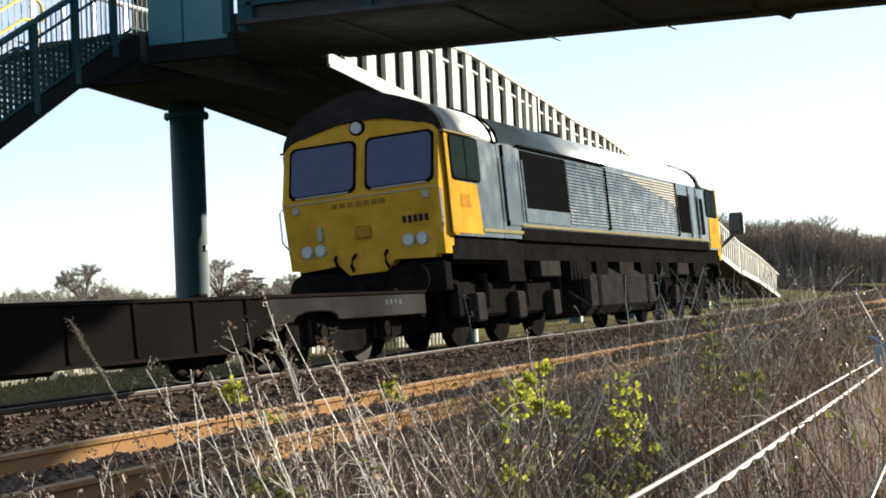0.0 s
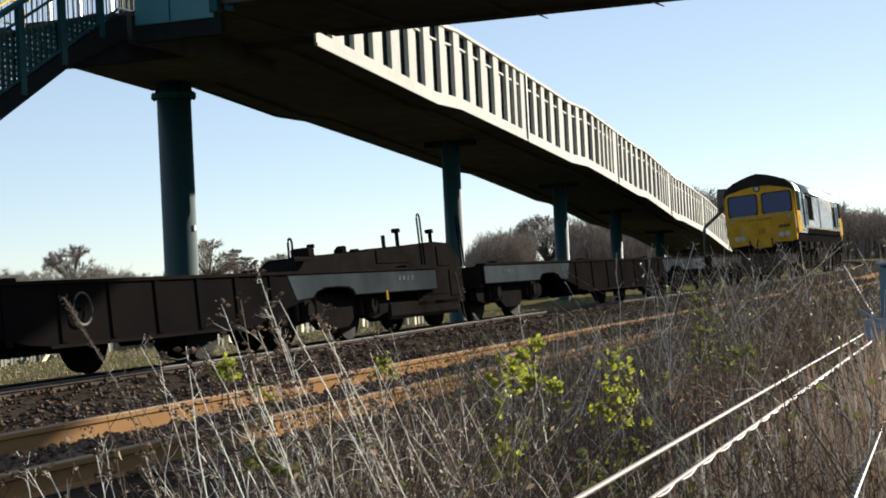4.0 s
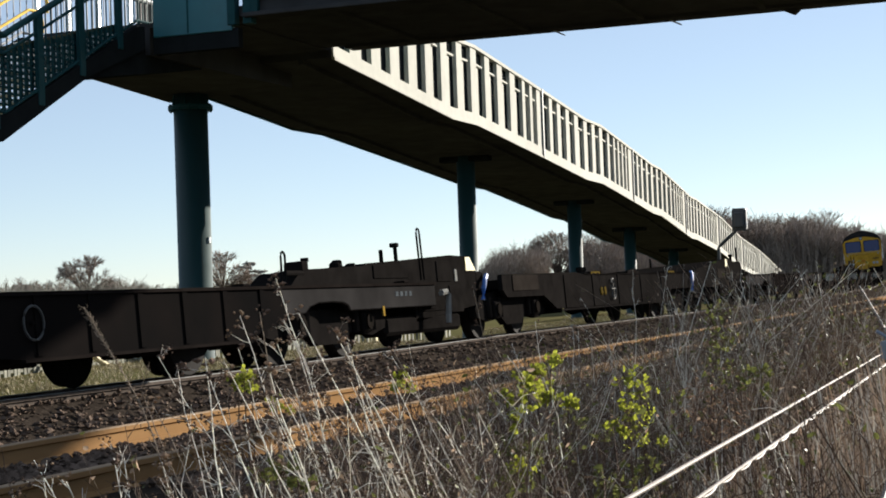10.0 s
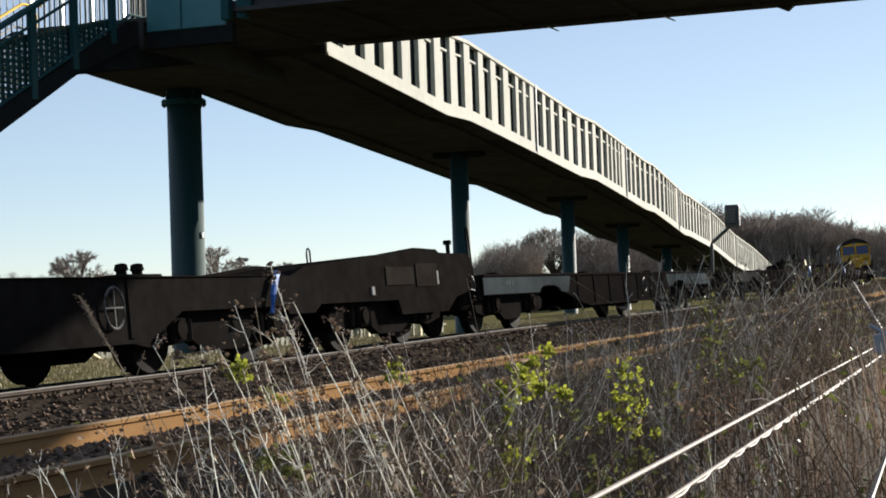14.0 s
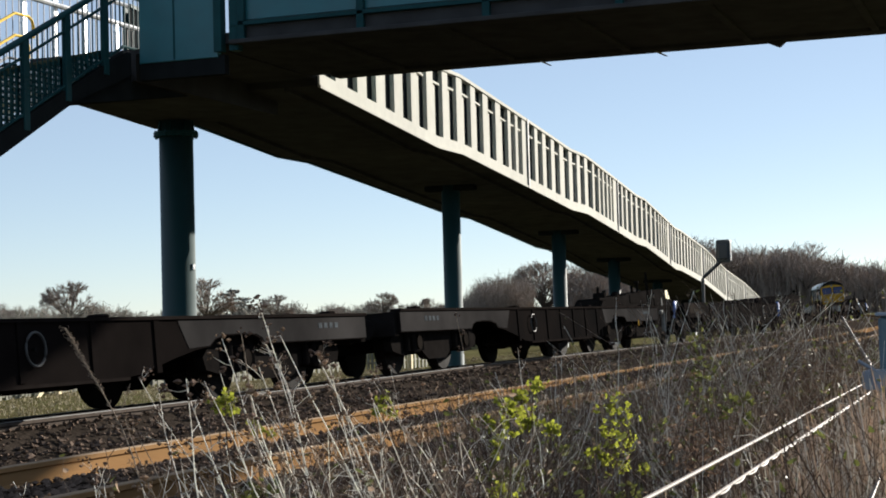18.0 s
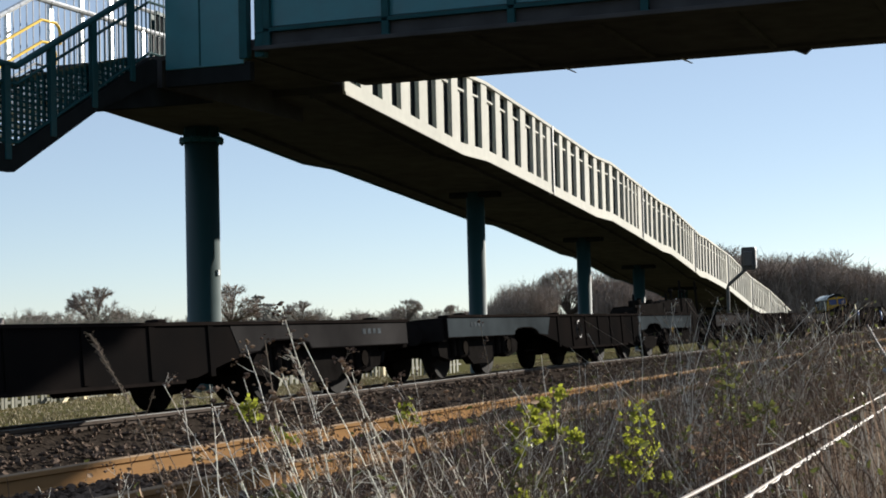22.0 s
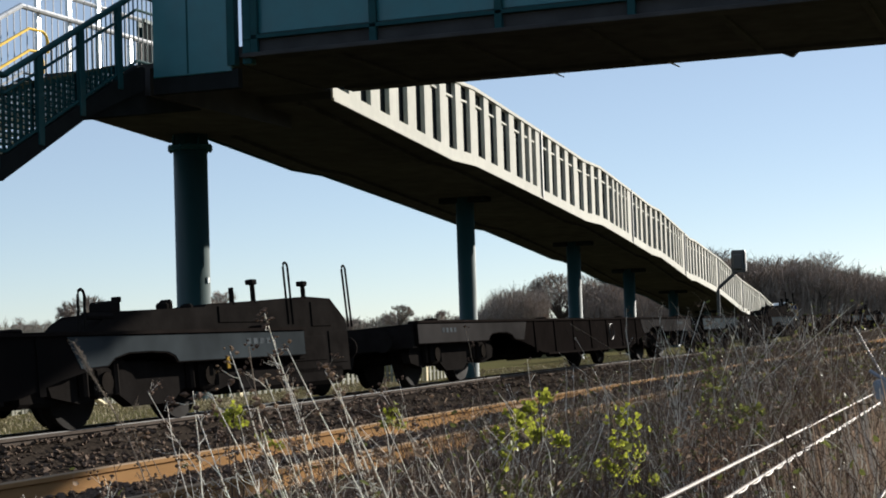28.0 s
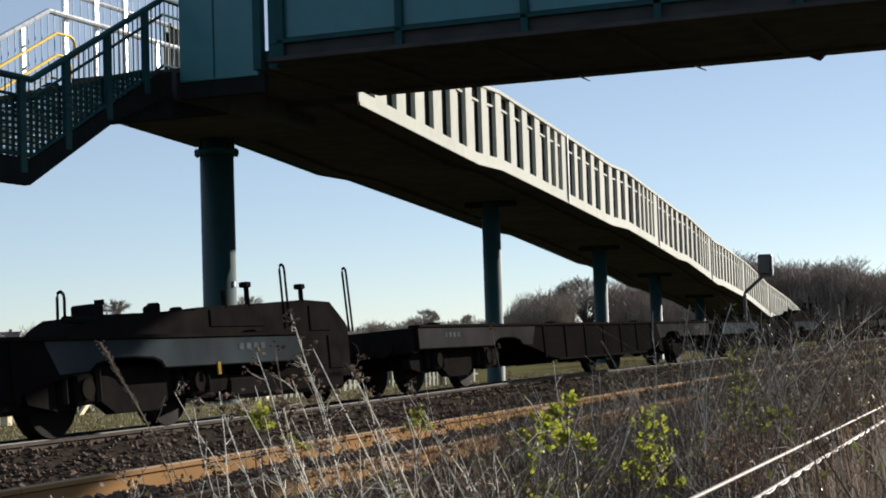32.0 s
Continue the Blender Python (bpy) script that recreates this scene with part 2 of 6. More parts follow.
M_LEAF_DARK = islands(material("dull_leaf", (0.11, 0.118, 0.036), 0.4, scale=20, spread=0.3, bump=0.0, translucent=0.4, spec=0.02), 0.45)
M_PALEGRASS = islands(material("sunlit_grass", (0.3, 0.26, 0.15), 0.7, scale=20, spread=0.3, bump=0.0, translucent=0.4), 0.35)
M_GRASS = islands(material("dry_grass", (0.55, 0.44, 0.34), 0.7, scale=20, spread=0.3, bump=0.0, translucent=0.4, spec=0.05), 0.4)
M_GREYSTEM = islands(material("grey_dead_stem", (0.32, 0.262, 0.208), 0.8, scale=20, spread=0.3, bump=0.0, spec=0.05, translucent=0.35), 0.45)
M_DEADLEAF = islands(material("dead_leaf", (0.26, 0.19, 0.135), 0.8, scale=20, spread=0.3, bump=0.0, spec=0.05, translucent=0.45), 0.55)
M_TWIG = islands(material("bare_twig", (0.24, 0.19, 0.155), 0.85, scale=4, spread=0.3, bump=0.0), 0.3)
M_TRUNK = material("bark", (0.09, 0.07, 0.055), 0.9, scale=5, spread=0.35, bump=0.4)
M_WOOD = islands(material("far_wood", (0.23, 0.185, 0.15), 0.95, scale=1, spread=0.35, bump=0.0), 0.35)
M_HEDGE = islands(material("far_hedge", (0.17, 0.155, 0.125), 0.95, scale=1, spread=0.35, bump=0.0), 0.35)
M_SIGNAL = material("signal_casing", (0.03, 0.036, 0.042), 0.5, scale=6, spread=0.2, bump=0.05)
M_POSTGREY = material("galvanised_post", (0.36, 0.38, 0.4), 0.5, metal=0.3, scale=8, spread=0.15, bump=0.05)
M_WIRE = material("pale_wire", (0.2, 0.17, 0.15), 0.6, metal=0.0, scale=30, spread=0.1, bump=0.0, spec=0.1)
M_CLAMP = material("zinc_clamp", (0.2, 0.24, 0.3), 0.4, metal=0.3, scale=20, spread=0.2, bump=0.0)
M_BLUEPOST = material("blue_fence_post", (0.07, 0.13, 0.17), 0.5, scale=8, spread=0.2, bump=0.05)
M_PALE = material("pale_timber", (0.7, 0.6, 0.38), 0.8, scale=8, spread=0.2, bump=0.1)
M_RING = material("worn_ring_paint", (0.045, 0.045, 0.044), 0.6, scale=8, spread=0.25, bump=0.0)
M_MESH = material("grey_palisade", (0.22, 0.22, 0.18), 0.7, scale=8, spread=0.3, bump=0.0, per_object=0.4, spec=0.1)
M_BRICK = material("far_wall", (0.3, 0.22, 0.17), 0.9, scale=2, spread=0.2, bump=0.0)
M_WHITEWALL = material("far_render", (0.7, 0.68, 0.62), 0.9, scale=2, spread=0.08, bump=0.0)
M_SLATE = material("far_roof", (0.12, 0.10, 0.095), 0.9, scale=2, spread=0.2, bump=0.0)
M_BLUE = material("blue_strap", (0.05, 0.16, 0.5), 0.5, scale=6, spread=0.15, bump=0.0)
M_MARK = material("yellow_mark", (0.34, 0.27, 0.06), 0.6, scale=6, spread=0.25, bump=0.0)
M_HANDWHEEL = material("worn_pale_handwheel", (0.09, 0.088, 0.085), 0.7, scale=8, spread=0.4, bump=0.0, spec=0.1)
M_DULLYELLOW = material("grimy_yellow", (0.085, 0.06, 0.016), 0.8, scale=9, spread=0.45, bump=0.0, spec=0.0)
M_RED = material("dull_orange_panel", (0.36, 0.17, 0.03), 0.7, scale=6, spread=0.3, bump=0.0, spec=0.0)

# ---- mesh tools ----


def part(name, bm, mat, parent=None, label="", smooth=False):
    me = bpy.data.meshes.new(name)
    bm.to_mesh(me)
    bm.free()
    me.materials.append(mat)
    if smooth:
        for p in me.polygons:
            p.use_smooth = True
    ob = new(name, me)
    if parent:
        ob.parent = parent
    if label:
        tagged(ob, label)
    return ob


def thing(name, label, category, group="", kind=""):
    return tagged(new(name), label, category, group, kind)


def again(ob, m, parent=None):
    """Another object on the same mesh, at the pose m."""
    o = bpy.data.objects.new(ob.name.split(".")[0], ob.data)
    scene.collection.objects.link(o)
    o.parent = parent or ob.parent
    o.matrix_basis = m
    return o


def solid(pts, faces):
    bm = bmesh.new()
    vs = [bm.verts.new(p) for p in pts]
    for f in faces:
        bm.faces.new([vs[i] for i in f])
    return bm


def box(x0, x1, y0, y1, z0, z1, bevel=0.0, bm=None):
    own = bm is None
    bm = bm or bmesh.new()
    vs = [bm.verts.new((x, y, z)) for x in (x0, x1) for y in (y0, y1) for z in (z0, z1)]
    fs = [bm.faces.new([vs[i] for i in q]) for q in ((0, 1, 3, 2), (4, 6, 7, 5), (0, 4, 5, 1), (2, 3, 7, 6), (0, 2, 6, 4), (1, 5, 7, 3))]
    if bevel:
        es = list({e for f in fs for e in f.edges})
        bmesh.ops.bevel(bm, geom=es, offset=bevel, segments=1, affect="EDGES")
    return bm


def tube(path, r, n=8, bm=None, r_end=None, closed=False):
    """A round bar along a list of points."""
    bm = bm or bmesh.new()
    pts = [Vector(p) for p in path]
    rings = []
    k = len(pts)
    for i, p in enumerate(pts):
        a = pts[(i - 1) % k] if (i > 0 or closed) else p
        b = pts[(i + 1) % k] if (i < k - 1 or closed) else p
        d = (b - a).normalized()
        ref = Vector((0, 0, 1)) if abs(d.z) < 0.95 else Vector((1, 0, 0))
        s = d.cross(ref).normalized()
        u = s.cross(d)
        rad = r if r_end is None else r + (r_end - r) * i / max(1, k - 1)
        rings.append([bm.verts.new(p + (s * math.cos(2 * math.pi * j / n) + u * math.sin(2 * math.pi * j / n)) * rad) for j in range(n)])
    pairs = list(zip(rings, rings[1:])) + ([(rings[-1], rings[0])] if closed else [])
    for a, b in pairs:
        for j in range(n):
            bm.faces.new((a[j], a[(j + 1) % n], b[(j + 1) % n], b[j]))
    if not closed:
        bm.faces.new(rings[0][::-1])
        bm.faces.new(rings[-1])
    return bm


def lathe(profile, centre, axis="z", n=20, bm=None):
    """Turns (radius, height) pairs about an axis through centre."""
    bm = bm or bmesh.new()
    c = Vector(centre)
    rings = []
    for r, h in profile:
        ring = []
        for j in range(n):
            a = 2 * math.pi * j / n
            p = {"z": (r * math.cos(a), r * math.sin(a), h), "y": (r * math.sin(a), h, r * math.cos(a)), "x": (h, r * math.cos(a), r * math.sin(a))}[axis]
            ring.append(bm.verts.new(c + Vector(p)))
        rings.append(ring)
    for a, b in zip(rings, rings[1:]):
        for j in range(n):
            bm.faces.new((a[j], a[(j + 1) % n], b[(j + 1) % n], b[j]))
    bm.faces.new(rings[0][::-1])
    bm.faces.new(rings[-1])
    return bm


def prism(outline, lo, hi, axis="y", bm=None):
    """A flat outline pushed from lo to hi along an axis. The outline gives the two other coordinates in order."""
    bm = bm or bmesh.new()

    def at(p, h):
        return {"y": (p[0], h, p[1]), "x": (h, p[0], p[1]), "z": (p[0], p[1], h)}[axis]
    a = [bm.verts.new(at(p, lo)) for p in outline]
    b = [bm.verts.new(at(p, hi)) for p in outline]
    bm.faces.new(a[::-1])
    bm.faces.new(b)
    k = len(outline)
    for i in range(k):
        bm.faces.new((a[i], a[(i + 1) % k], b[(i + 1) % k], b[i]))
    bmesh.ops.recalc_face_normals(bm, faces=bm.faces)
    return bm


def rounded(w, h, r, n=4):
    """Outline of a rectangle with rounded corners about the origin."""
    out = []
    for cx, cy, a0 in ((w / 2 - r, h / 2 - r, 0), (-w / 2 + r, h / 2 - r, 90), (-w / 2 + r, -h / 2 + r, 180), (w / 2 - r, -h / 2 + r, 270)):
        for i in range(n + 1):
            a = radians(a0 + 90 * i / n)
            out.append((cx + r * math.cos(a), cy + r * math.sin(a)))
    return out


# ---- the line: straight, then a long left-hand curve ----
Y_NEAR, Y_FAR = 6.03, 9.69           # centres of the two tracks
Z_FAR = 0.10                         # middle of the far track
CANT = radians(4.0)                  # it leans into the curve: its near rail stands higher
CURVE_START, CURVE_EASE, CURVE_R = 20.7, 30.4, 940.0
LINE = {}
_x, _y, _h = 0.0, 0.0, 0.0
for i in range(0, 700):
    LINE[i] = (_x, _y, _h)
    s_mid = i + 0.5
    k = min(1.0, max(0.0, (s_mid - CURVE_START) / CURVE_EASE)) / CURVE_R
    _x += math.cos(_h + k / 2)
    _y += math.sin(_h + k / 2)
    _h += k


def on_line(s):
    """Place and heading on the line after s metres; straight on before its start."""
    if s < 0:
        return s, 0.0, 0.0
    i = int(min(s, 698))
    f = s - i
    a, b = LINE[i], LINE[i + 1]
    return a[0] + (b[0] - a[0]) * f, a[1] + (b[1] - a[1]) * f, a[2] + (b[2] - a[2]) * f


def beside(s, off, z=0.0):
    x, y, h = on_line(s)
    return Vector((x - math.sin(h) * off, y + math.cos(h) * off, z))


def far_dip(s):
    """How much lower the far track lies before the curve."""
    return 0.05 * max(0.0, min(1.0, (27.0 - s) / 9.0))


def far_cant(s):
    """How far the far track leans."""
    return CANT


def far_middle(s):
    """Height between the far track's rails, which climbs a little before the curve."""
    return Z_FAR - far_dip(s)


def sweep(outline, s0, s1, off, step=2.0, z=0.0, closed=True):
    """Pushes a cross-section (across, up) along the line, at off metres to its left."""
    bm = bmesh.new()
    rings = []
    n = max(2, int((s1 - s0) / step) + 1)
    for i in range(n):
        s = s0 + (s1 - s0) * i / (n - 1)
        rings.append([bm.verts.new(beside(s, off + p[0], (z(s) if callable(z) else z) + p[1])) for p in outline])
    k = len(outline)
    for a, b in zip(rings, rings[1:]):
        for j in range(k if closed else k - 1):
            bm.faces.new((a[j], a[(j + 1) % k], b[(j + 1) % k], b[j]))
    if closed:
        bm.faces.new(rings[0][::-1])
        bm.faces.new(rings[-1])
    bmesh.ops.recalc_face_normals(bm, faces=bm.faces)
    return bm

# ---- ground ----


def ground_height(x, y):
    """Low ground beside the line, rising softly to far fields."""
    base = -0.62
    d = math.hypot(x - 60, y - 10)
    base += 0.07 * math.sin(x * 0.21 + y * 0.13) + 0.05 * math.sin(x * 0.57 - y * 0.4)
    if y < 4.6 and x < 70:
        base += 0.28 * max(0.0, min(1.0, (x - 7) / 25)) * max(0.0, min(1.0, (4.9 - y) / 2.0))
    if x < 90:
        base += 0.3 * max(0.0, min(1.0, (y - 11.6) / 1.6)) * max(0.0, min(1.0, (30 - y) / 8.0))
    if d > 120:
        base += min(3.0, (d - 120) * 0.0016)
    return base


def make_ground():
    xs = [-2000, -800, -300, -120, -60, -30, -15] + [-8 + i * 1.0 for i in range(70)] + [66 + i * 6 for i in range(30)] + [280, 340, 420, 520, 700, 1000, 1600, 2600, 4200]
    ys = [-2600, -1200, -500, -200, -90, -45, -25, -14] + [-8 + i * 0.8 for i in range(45)] + [32 + i * 6 for i in range(12)] + [115, 140, 180, 240, 320, 450, 650, 1000, 1600, 2600]
    verts = [(x, y, ground_height(x, y)) for x in xs for y in ys]
    ny = len(ys)
    faces = [(i * ny + j, (i + 1) * ny + j, (i + 1) * ny + j + 1, i * ny + j + 1) for i in range(len(xs) - 1) for j in range(ny - 1)]
    me = bpy.data.meshes.new("ground")
    me.from_pydata(verts, [], faces)
    me.materials.append(M_EARTH)
    for p in me.polygons:
        p.use_smooth = True
    tagged(new("ground", me), "rough lineside ground of dead grass and earth", "ground", kind="structure")


make_ground()
BED = [(-3.4, -0.75), (-2.1, -0.2), (-1.3, -0.152), (1.3, -0.152), (1.75, -0.22), (2.2, -0.06), (2.6, 0.08), (2.84, 0.08), (3.0, 0.0), (3.66, -0.05), (5.16, -0.21), (6.4, -0.75)]


def make_bed():
    bm = bmesh.new()
    rings = []
    for i in range(160):
        s = -12 + i * 3.0
        rings.append([bm.verts.new(beside(s, Y_NEAR + off, z - (far_dip(s) if off > 2.1 else 0.0))) for off, z in BED])
    for a, b in zip(rings, rings[1:]):
        for j in range(len(BED) - 1):
            bm.faces.new((a[j], a[j + 1], b[j + 1], b[j]))
    bmesh.ops.recalc_face_normals(bm, faces=bm.faces)
    return bm


bed = part("ballast_bed", make_bed(), M_BED)
tagged(bed, "dark granite ballast bed under two railway tracks", "track bed", kind="structure")

RAIL = [(-0.07, -0.159), (0.07, -0.159), (0.07, -0.147), (0.012, -0.128), (0.012, -0.045), (0.036, -0.034), (0.036, -0.006), (0.028, 0.0),
        (-0.028, 0.0), (-0.036, -0.006), (-0.036, -0.034), (-0.012, -0.045), (-0.012, -0.128), (-0.07, -0.147)]


def track(name, off, z, head, label, cant=0.0, web=None):
    t = thing(name, label, "railway track", kind="structure")
    for side in (-0.753, 0.753):
        zz = (lambda s, q=side: far_middle(s) - q * math.sin(far_cant(s))) if cant else z
        part("rail", sweep(RAIL, -10, 440, off + side, step=2.0, z=zz), web or M_RAIL, t)
        part("rail_head", sweep([(-0.034, -0.003), (0.034, -0.003), (0.03, 0.003), (-0.03, 0.003)], -10, 440, off + side, step=2.0, z=zz), head, t)
    first = None
    for i in range(150):
        s = -6 + i * 0.65
        x, y, h = on_line(s)
        p = beside(s, off, far_middle(s) if cant else z)
        m = Matrix.Translation(p) @ pose(0, 0, 0, 0, 0, math.degrees(h)) @ pose(0, 0, 0, -math.degrees(far_cant(s) if cant else 0.0), 0, 0)
        if first is None:
            bm = prism([(-1.25, -0.36), (1.25, -0.36), (1.25, -0.19), (0.95, -0.162), (0.55, -0.162), (0.3, -0.195), (-0.3, -0.195), (-0.55, -0.162), (-0.95, -0.162), (-1.25, -0.19)], -0.13, 0.13, "x")
            first = part("sleeper", bm, M_SLEEPER, t)
            first.matrix_basis = m
        else:
            again(first, m)
    return t


track("track_1", Y_NEAR, 0.0, M_RAILTOP, "rusty running rails on concrete sleepers in ballast")
track("track_2", Y_FAR, Z_FAR, M_SHINY, "worn rails with polished heads carrying the train", CANT, M_RAIL_DARK)

# ---- footbridge: crossing span, landing, stair and long ramp ----
SPAN_X0, SPAN_X1 = 23.6, 27.6
SOFFIT = 5.42
bridge = thing("footbridge", "teal steel bridleway bridge with a long pale-panelled ramp", "footbridge", kind="structure")


def crossing():
    y0, y1 = -5.0, 12.15
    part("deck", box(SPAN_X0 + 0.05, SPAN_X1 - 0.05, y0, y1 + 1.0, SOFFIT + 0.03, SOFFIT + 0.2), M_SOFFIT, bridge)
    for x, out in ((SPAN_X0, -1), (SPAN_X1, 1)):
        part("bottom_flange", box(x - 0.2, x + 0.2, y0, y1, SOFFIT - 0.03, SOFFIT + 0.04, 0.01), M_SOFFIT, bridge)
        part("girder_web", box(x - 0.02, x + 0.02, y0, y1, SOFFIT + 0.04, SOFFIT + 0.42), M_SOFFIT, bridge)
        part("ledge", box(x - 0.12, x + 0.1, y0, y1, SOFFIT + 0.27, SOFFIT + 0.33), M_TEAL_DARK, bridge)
        first = None
        for i in range(9):
            a = y1 - 0.18 - i * 2.06
            if first is None:
                first = part("side_panel", box(x - 0.03, x + 0.03, -2.0, -0.0, SOFFIT + 0.36, SOFFIT + 2.3, 0.008), M_TEAL, bridge, "teal painted steel side sheet")
                first.matrix_basis = pose(0, a, 0)
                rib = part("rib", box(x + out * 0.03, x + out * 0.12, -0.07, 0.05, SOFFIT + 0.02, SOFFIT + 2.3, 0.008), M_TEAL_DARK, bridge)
                rib.matrix_basis = pose(0, a, 0)
            else:
                again(first, pose(0, a, 0))
                again(rib, pose(0, a, 0))
        part("top_rail", box(x - 0.08, x + 0.08, y0, y1, SOFFIT + 2.3, SOFFIT + 2.42, 0.015), M_TEAL, bridge)
    beam = None
    for i in range(8):
        y = 10.75 - i * 2.06
        if beam is None:
            beam = part("cross_beam", box(SPAN_X0 + 0.2, SPAN_X1 - 0.2, -0.06, 0.06, SOFFIT - 0.025, SOFFIT + 0.03, 0.01), M_SOFFIT, bridge)
            beam.matrix_basis = pose(0, y, 0)
        else:
            again(beam, pose(0, y, 0))
    # small brackets under the far flange: thin bent straps, then solid gussets
    for i in range(1, 8):
        y = 10.3 - i * 2.06
        if i < 3:
            part("strap_bracket", prism([(y + 0.05, SOFFIT - 0.02), (y - 0.02, SOFFIT - 0.02), (y - 0.19, SOFFIT - 0.115), (y - 0.16, SOFFIT - 0.12)], SPAN_X1 + 0.02, SPAN_X1 + 0.1, "x"), M_CREAM, bridge, "thin pale strap bracket")
        else:
            part("bracket", prism([(y + 0.2, SOFFIT - 0.02), (y - 0.15, SOFFIT - 0.02), (y - 0.04, SOFFIT - 0.12), (y - 0.01, SOFFIT - 0.12)], SPAN_X1 - 0.05, SPAN_X1 + 0.12, "x"), M_SOFFIT, bridge)


crossing()

# ramp profile along x: where each level stretch begins and ends, and its underside
RAMP = [(27.7, 5.27), (35.0, 4.81), (36.9, 4.84), (49.2, 4.2), (51.7, 4.21), (61.8, 3.6), (64.0, 3.57), (73.4, 2.88), (75.5, 2.86), (86.9, 2.38), (98.7, 1.56), (113.3, 0.93), (134.0, -0.35)]


def ramp_z(x):
    for (a, za), (b, zb) in zip(RAMP, RAMP[1:]):
        if x <= b:
            return za + (zb - za) * (x - a) / (b - a)
    return RAMP[-1][1]


def ramp_y(x, f):
    """Across the ramp, which bends with the line: f 0 at the edge towards the line, 1 at the far edge."""
    u = min(x, 75.0) - 28.0
    return 12.56 + 0.05 * u + 0.0005 * u * u + 0.097 * max(0.0, x - 75.0) + f * 3.95


PARAPET = 1.85


def ribbon(f0, f1, z0, z1, x0=27.7, x1=134.0):
    """A bar that follows the ramp."""
    xs = sorted({x0, x1, *[p[0] for p in RAMP if x0 < p[0] < x1], *[x for x in range(30, 132, 4) if x0 < x < x1]})
    bm = bmesh.new()
    rings = []
    for x in xs:
        z = ramp_z(x)
        rings.append([bm.verts.new((x, ramp_y(x, f), z + h)) for f, h in ((f0, z0), (f1, z0), (f1, z1), (f0, z1))])
    for a, b in zip(rings, rings[1:]):
        for j in range(4):
            bm.faces.new((a[j], a[(j + 1) % 4], b[(j + 1) % 4], b[j]))
    bm.faces.new(rings[0][::-1])
    bm.faces.new(rings[-1])
    bmesh.ops.recalc_face_normals(bm, faces=bm.faces)
    return bm


def upright(x, w, f, thick, lo, hi):
    """A flat upright on the ramp's parapet, cut to its slope."""
    y0, y1 = ramp_y(x, f), ramp_y(x + w, f)
    z0, z1 = ramp_z(x), ramp_z(x + w)
    return solid([(x, y0, z0 + lo), (x + w, y1, z1 + lo), (x + w, y1, z1 + hi), (x, y0, z0 + hi),
                  (x, y0 + thick, z0 + lo), (x + w, y1 + thick, z1 + lo), (x + w, y1 + thick, z1 + hi), (x, y0 + thick, z0 + hi)],
                 [(0, 1, 2, 3), (5, 4, 7, 6), (1, 5, 6, 2), (4, 0, 3, 7), (3, 2, 6, 7), (4, 5, 1, 0)])


JOINTS = [29.5 + 14.0 * i for i in range(1, 8)]
SLOTS = [0.04, 1.14, 2.28, 3.42, 4.54, 5.74, 6.88, 8.1, 9.22, 10.44, 11.7, 12.56, 13.32]          # openings after the ramp's head
SLOTS_ON = [0.74, 1.74, 2.84, 4.0, 5.34, 6.58, 7.8, 9.1, 10.2, 11.04, 11.8, 12.52, 13.12]         # and after each joint


def ramp():
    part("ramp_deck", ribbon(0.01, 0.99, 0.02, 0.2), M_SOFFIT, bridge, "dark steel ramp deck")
    part("ramp_fascia", ribbon(-0.01, 0.0, -0.01, 0.25), M_CREAM, bridge, "pale painted edge beam")
    part("fascia_lip", ribbon(-0.016, -0.01, -0.03, 0.03), M_CREAM, bridge)
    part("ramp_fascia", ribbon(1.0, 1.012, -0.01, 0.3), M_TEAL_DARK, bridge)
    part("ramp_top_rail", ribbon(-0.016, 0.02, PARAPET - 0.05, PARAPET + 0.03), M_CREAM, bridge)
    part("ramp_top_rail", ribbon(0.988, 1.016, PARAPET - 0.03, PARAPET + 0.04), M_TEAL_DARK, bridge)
    part("far_parapet", ribbon(0.996, 1.004, 0.3, PARAPET - 0.03), M_INNER, bridge, "far parapet sheet, coloured dark for shade")
    # Added sheet: its near-black colour is the shade in the slots.
    part("parapet_backing", ribbon(0.018, 0.021, 0.2, PARAPET - 0.01), M_INNER, bridge, "dark sheet added behind the pale boards as the slots' shade")
    for g in (0.16, 0.84):
        part("ramp_girder", ribbon(g - 0.012, g + 0.012, -0.06, 0.03), M_SOFFIT, bridge)
    slots = [29.5 + a for a in SLOTS] + [j + a for j in JOINTS for a in SLOTS_ON]
    slots = [x for x in slots if x < 132.5]
    begin = 28.55
    for x in slots:
        gap = min(0.4, (x - begin) * 0.44) if x < 52 else min(0.5, (x - begin) * 0.55)
        w = x - gap / 2 - begin
        post = w * 0.58
        part("parapet_post", upright(begin, post, -0.008, 0.1, 0.24, PARAPET - 0.05), M_CREAM, bridge)
        part("parapet_board", upright(begin + post, w - post, 0.008, 0.014, 0.24, PARAPET - 0.42), M_CREAM, bridge)
        part("rail_stub", upright(begin + post, w - post + gap * 0.55, -0.004, 0.05, PARAPET - 0.42, PARAPET - 0.37), M_CREAM, bridge)
        begin = x + gap / 2
    for x in JOINTS:
        z = ramp_z(x)
        y = ramp_y(x, -0.018)
        part("joint_strip", box(x - 0.045, x + 0.045, y - 0.01, y + 0.16, z - 0.04, z + PARAPET + 0.02), M_BAR, bridge)


ramp()


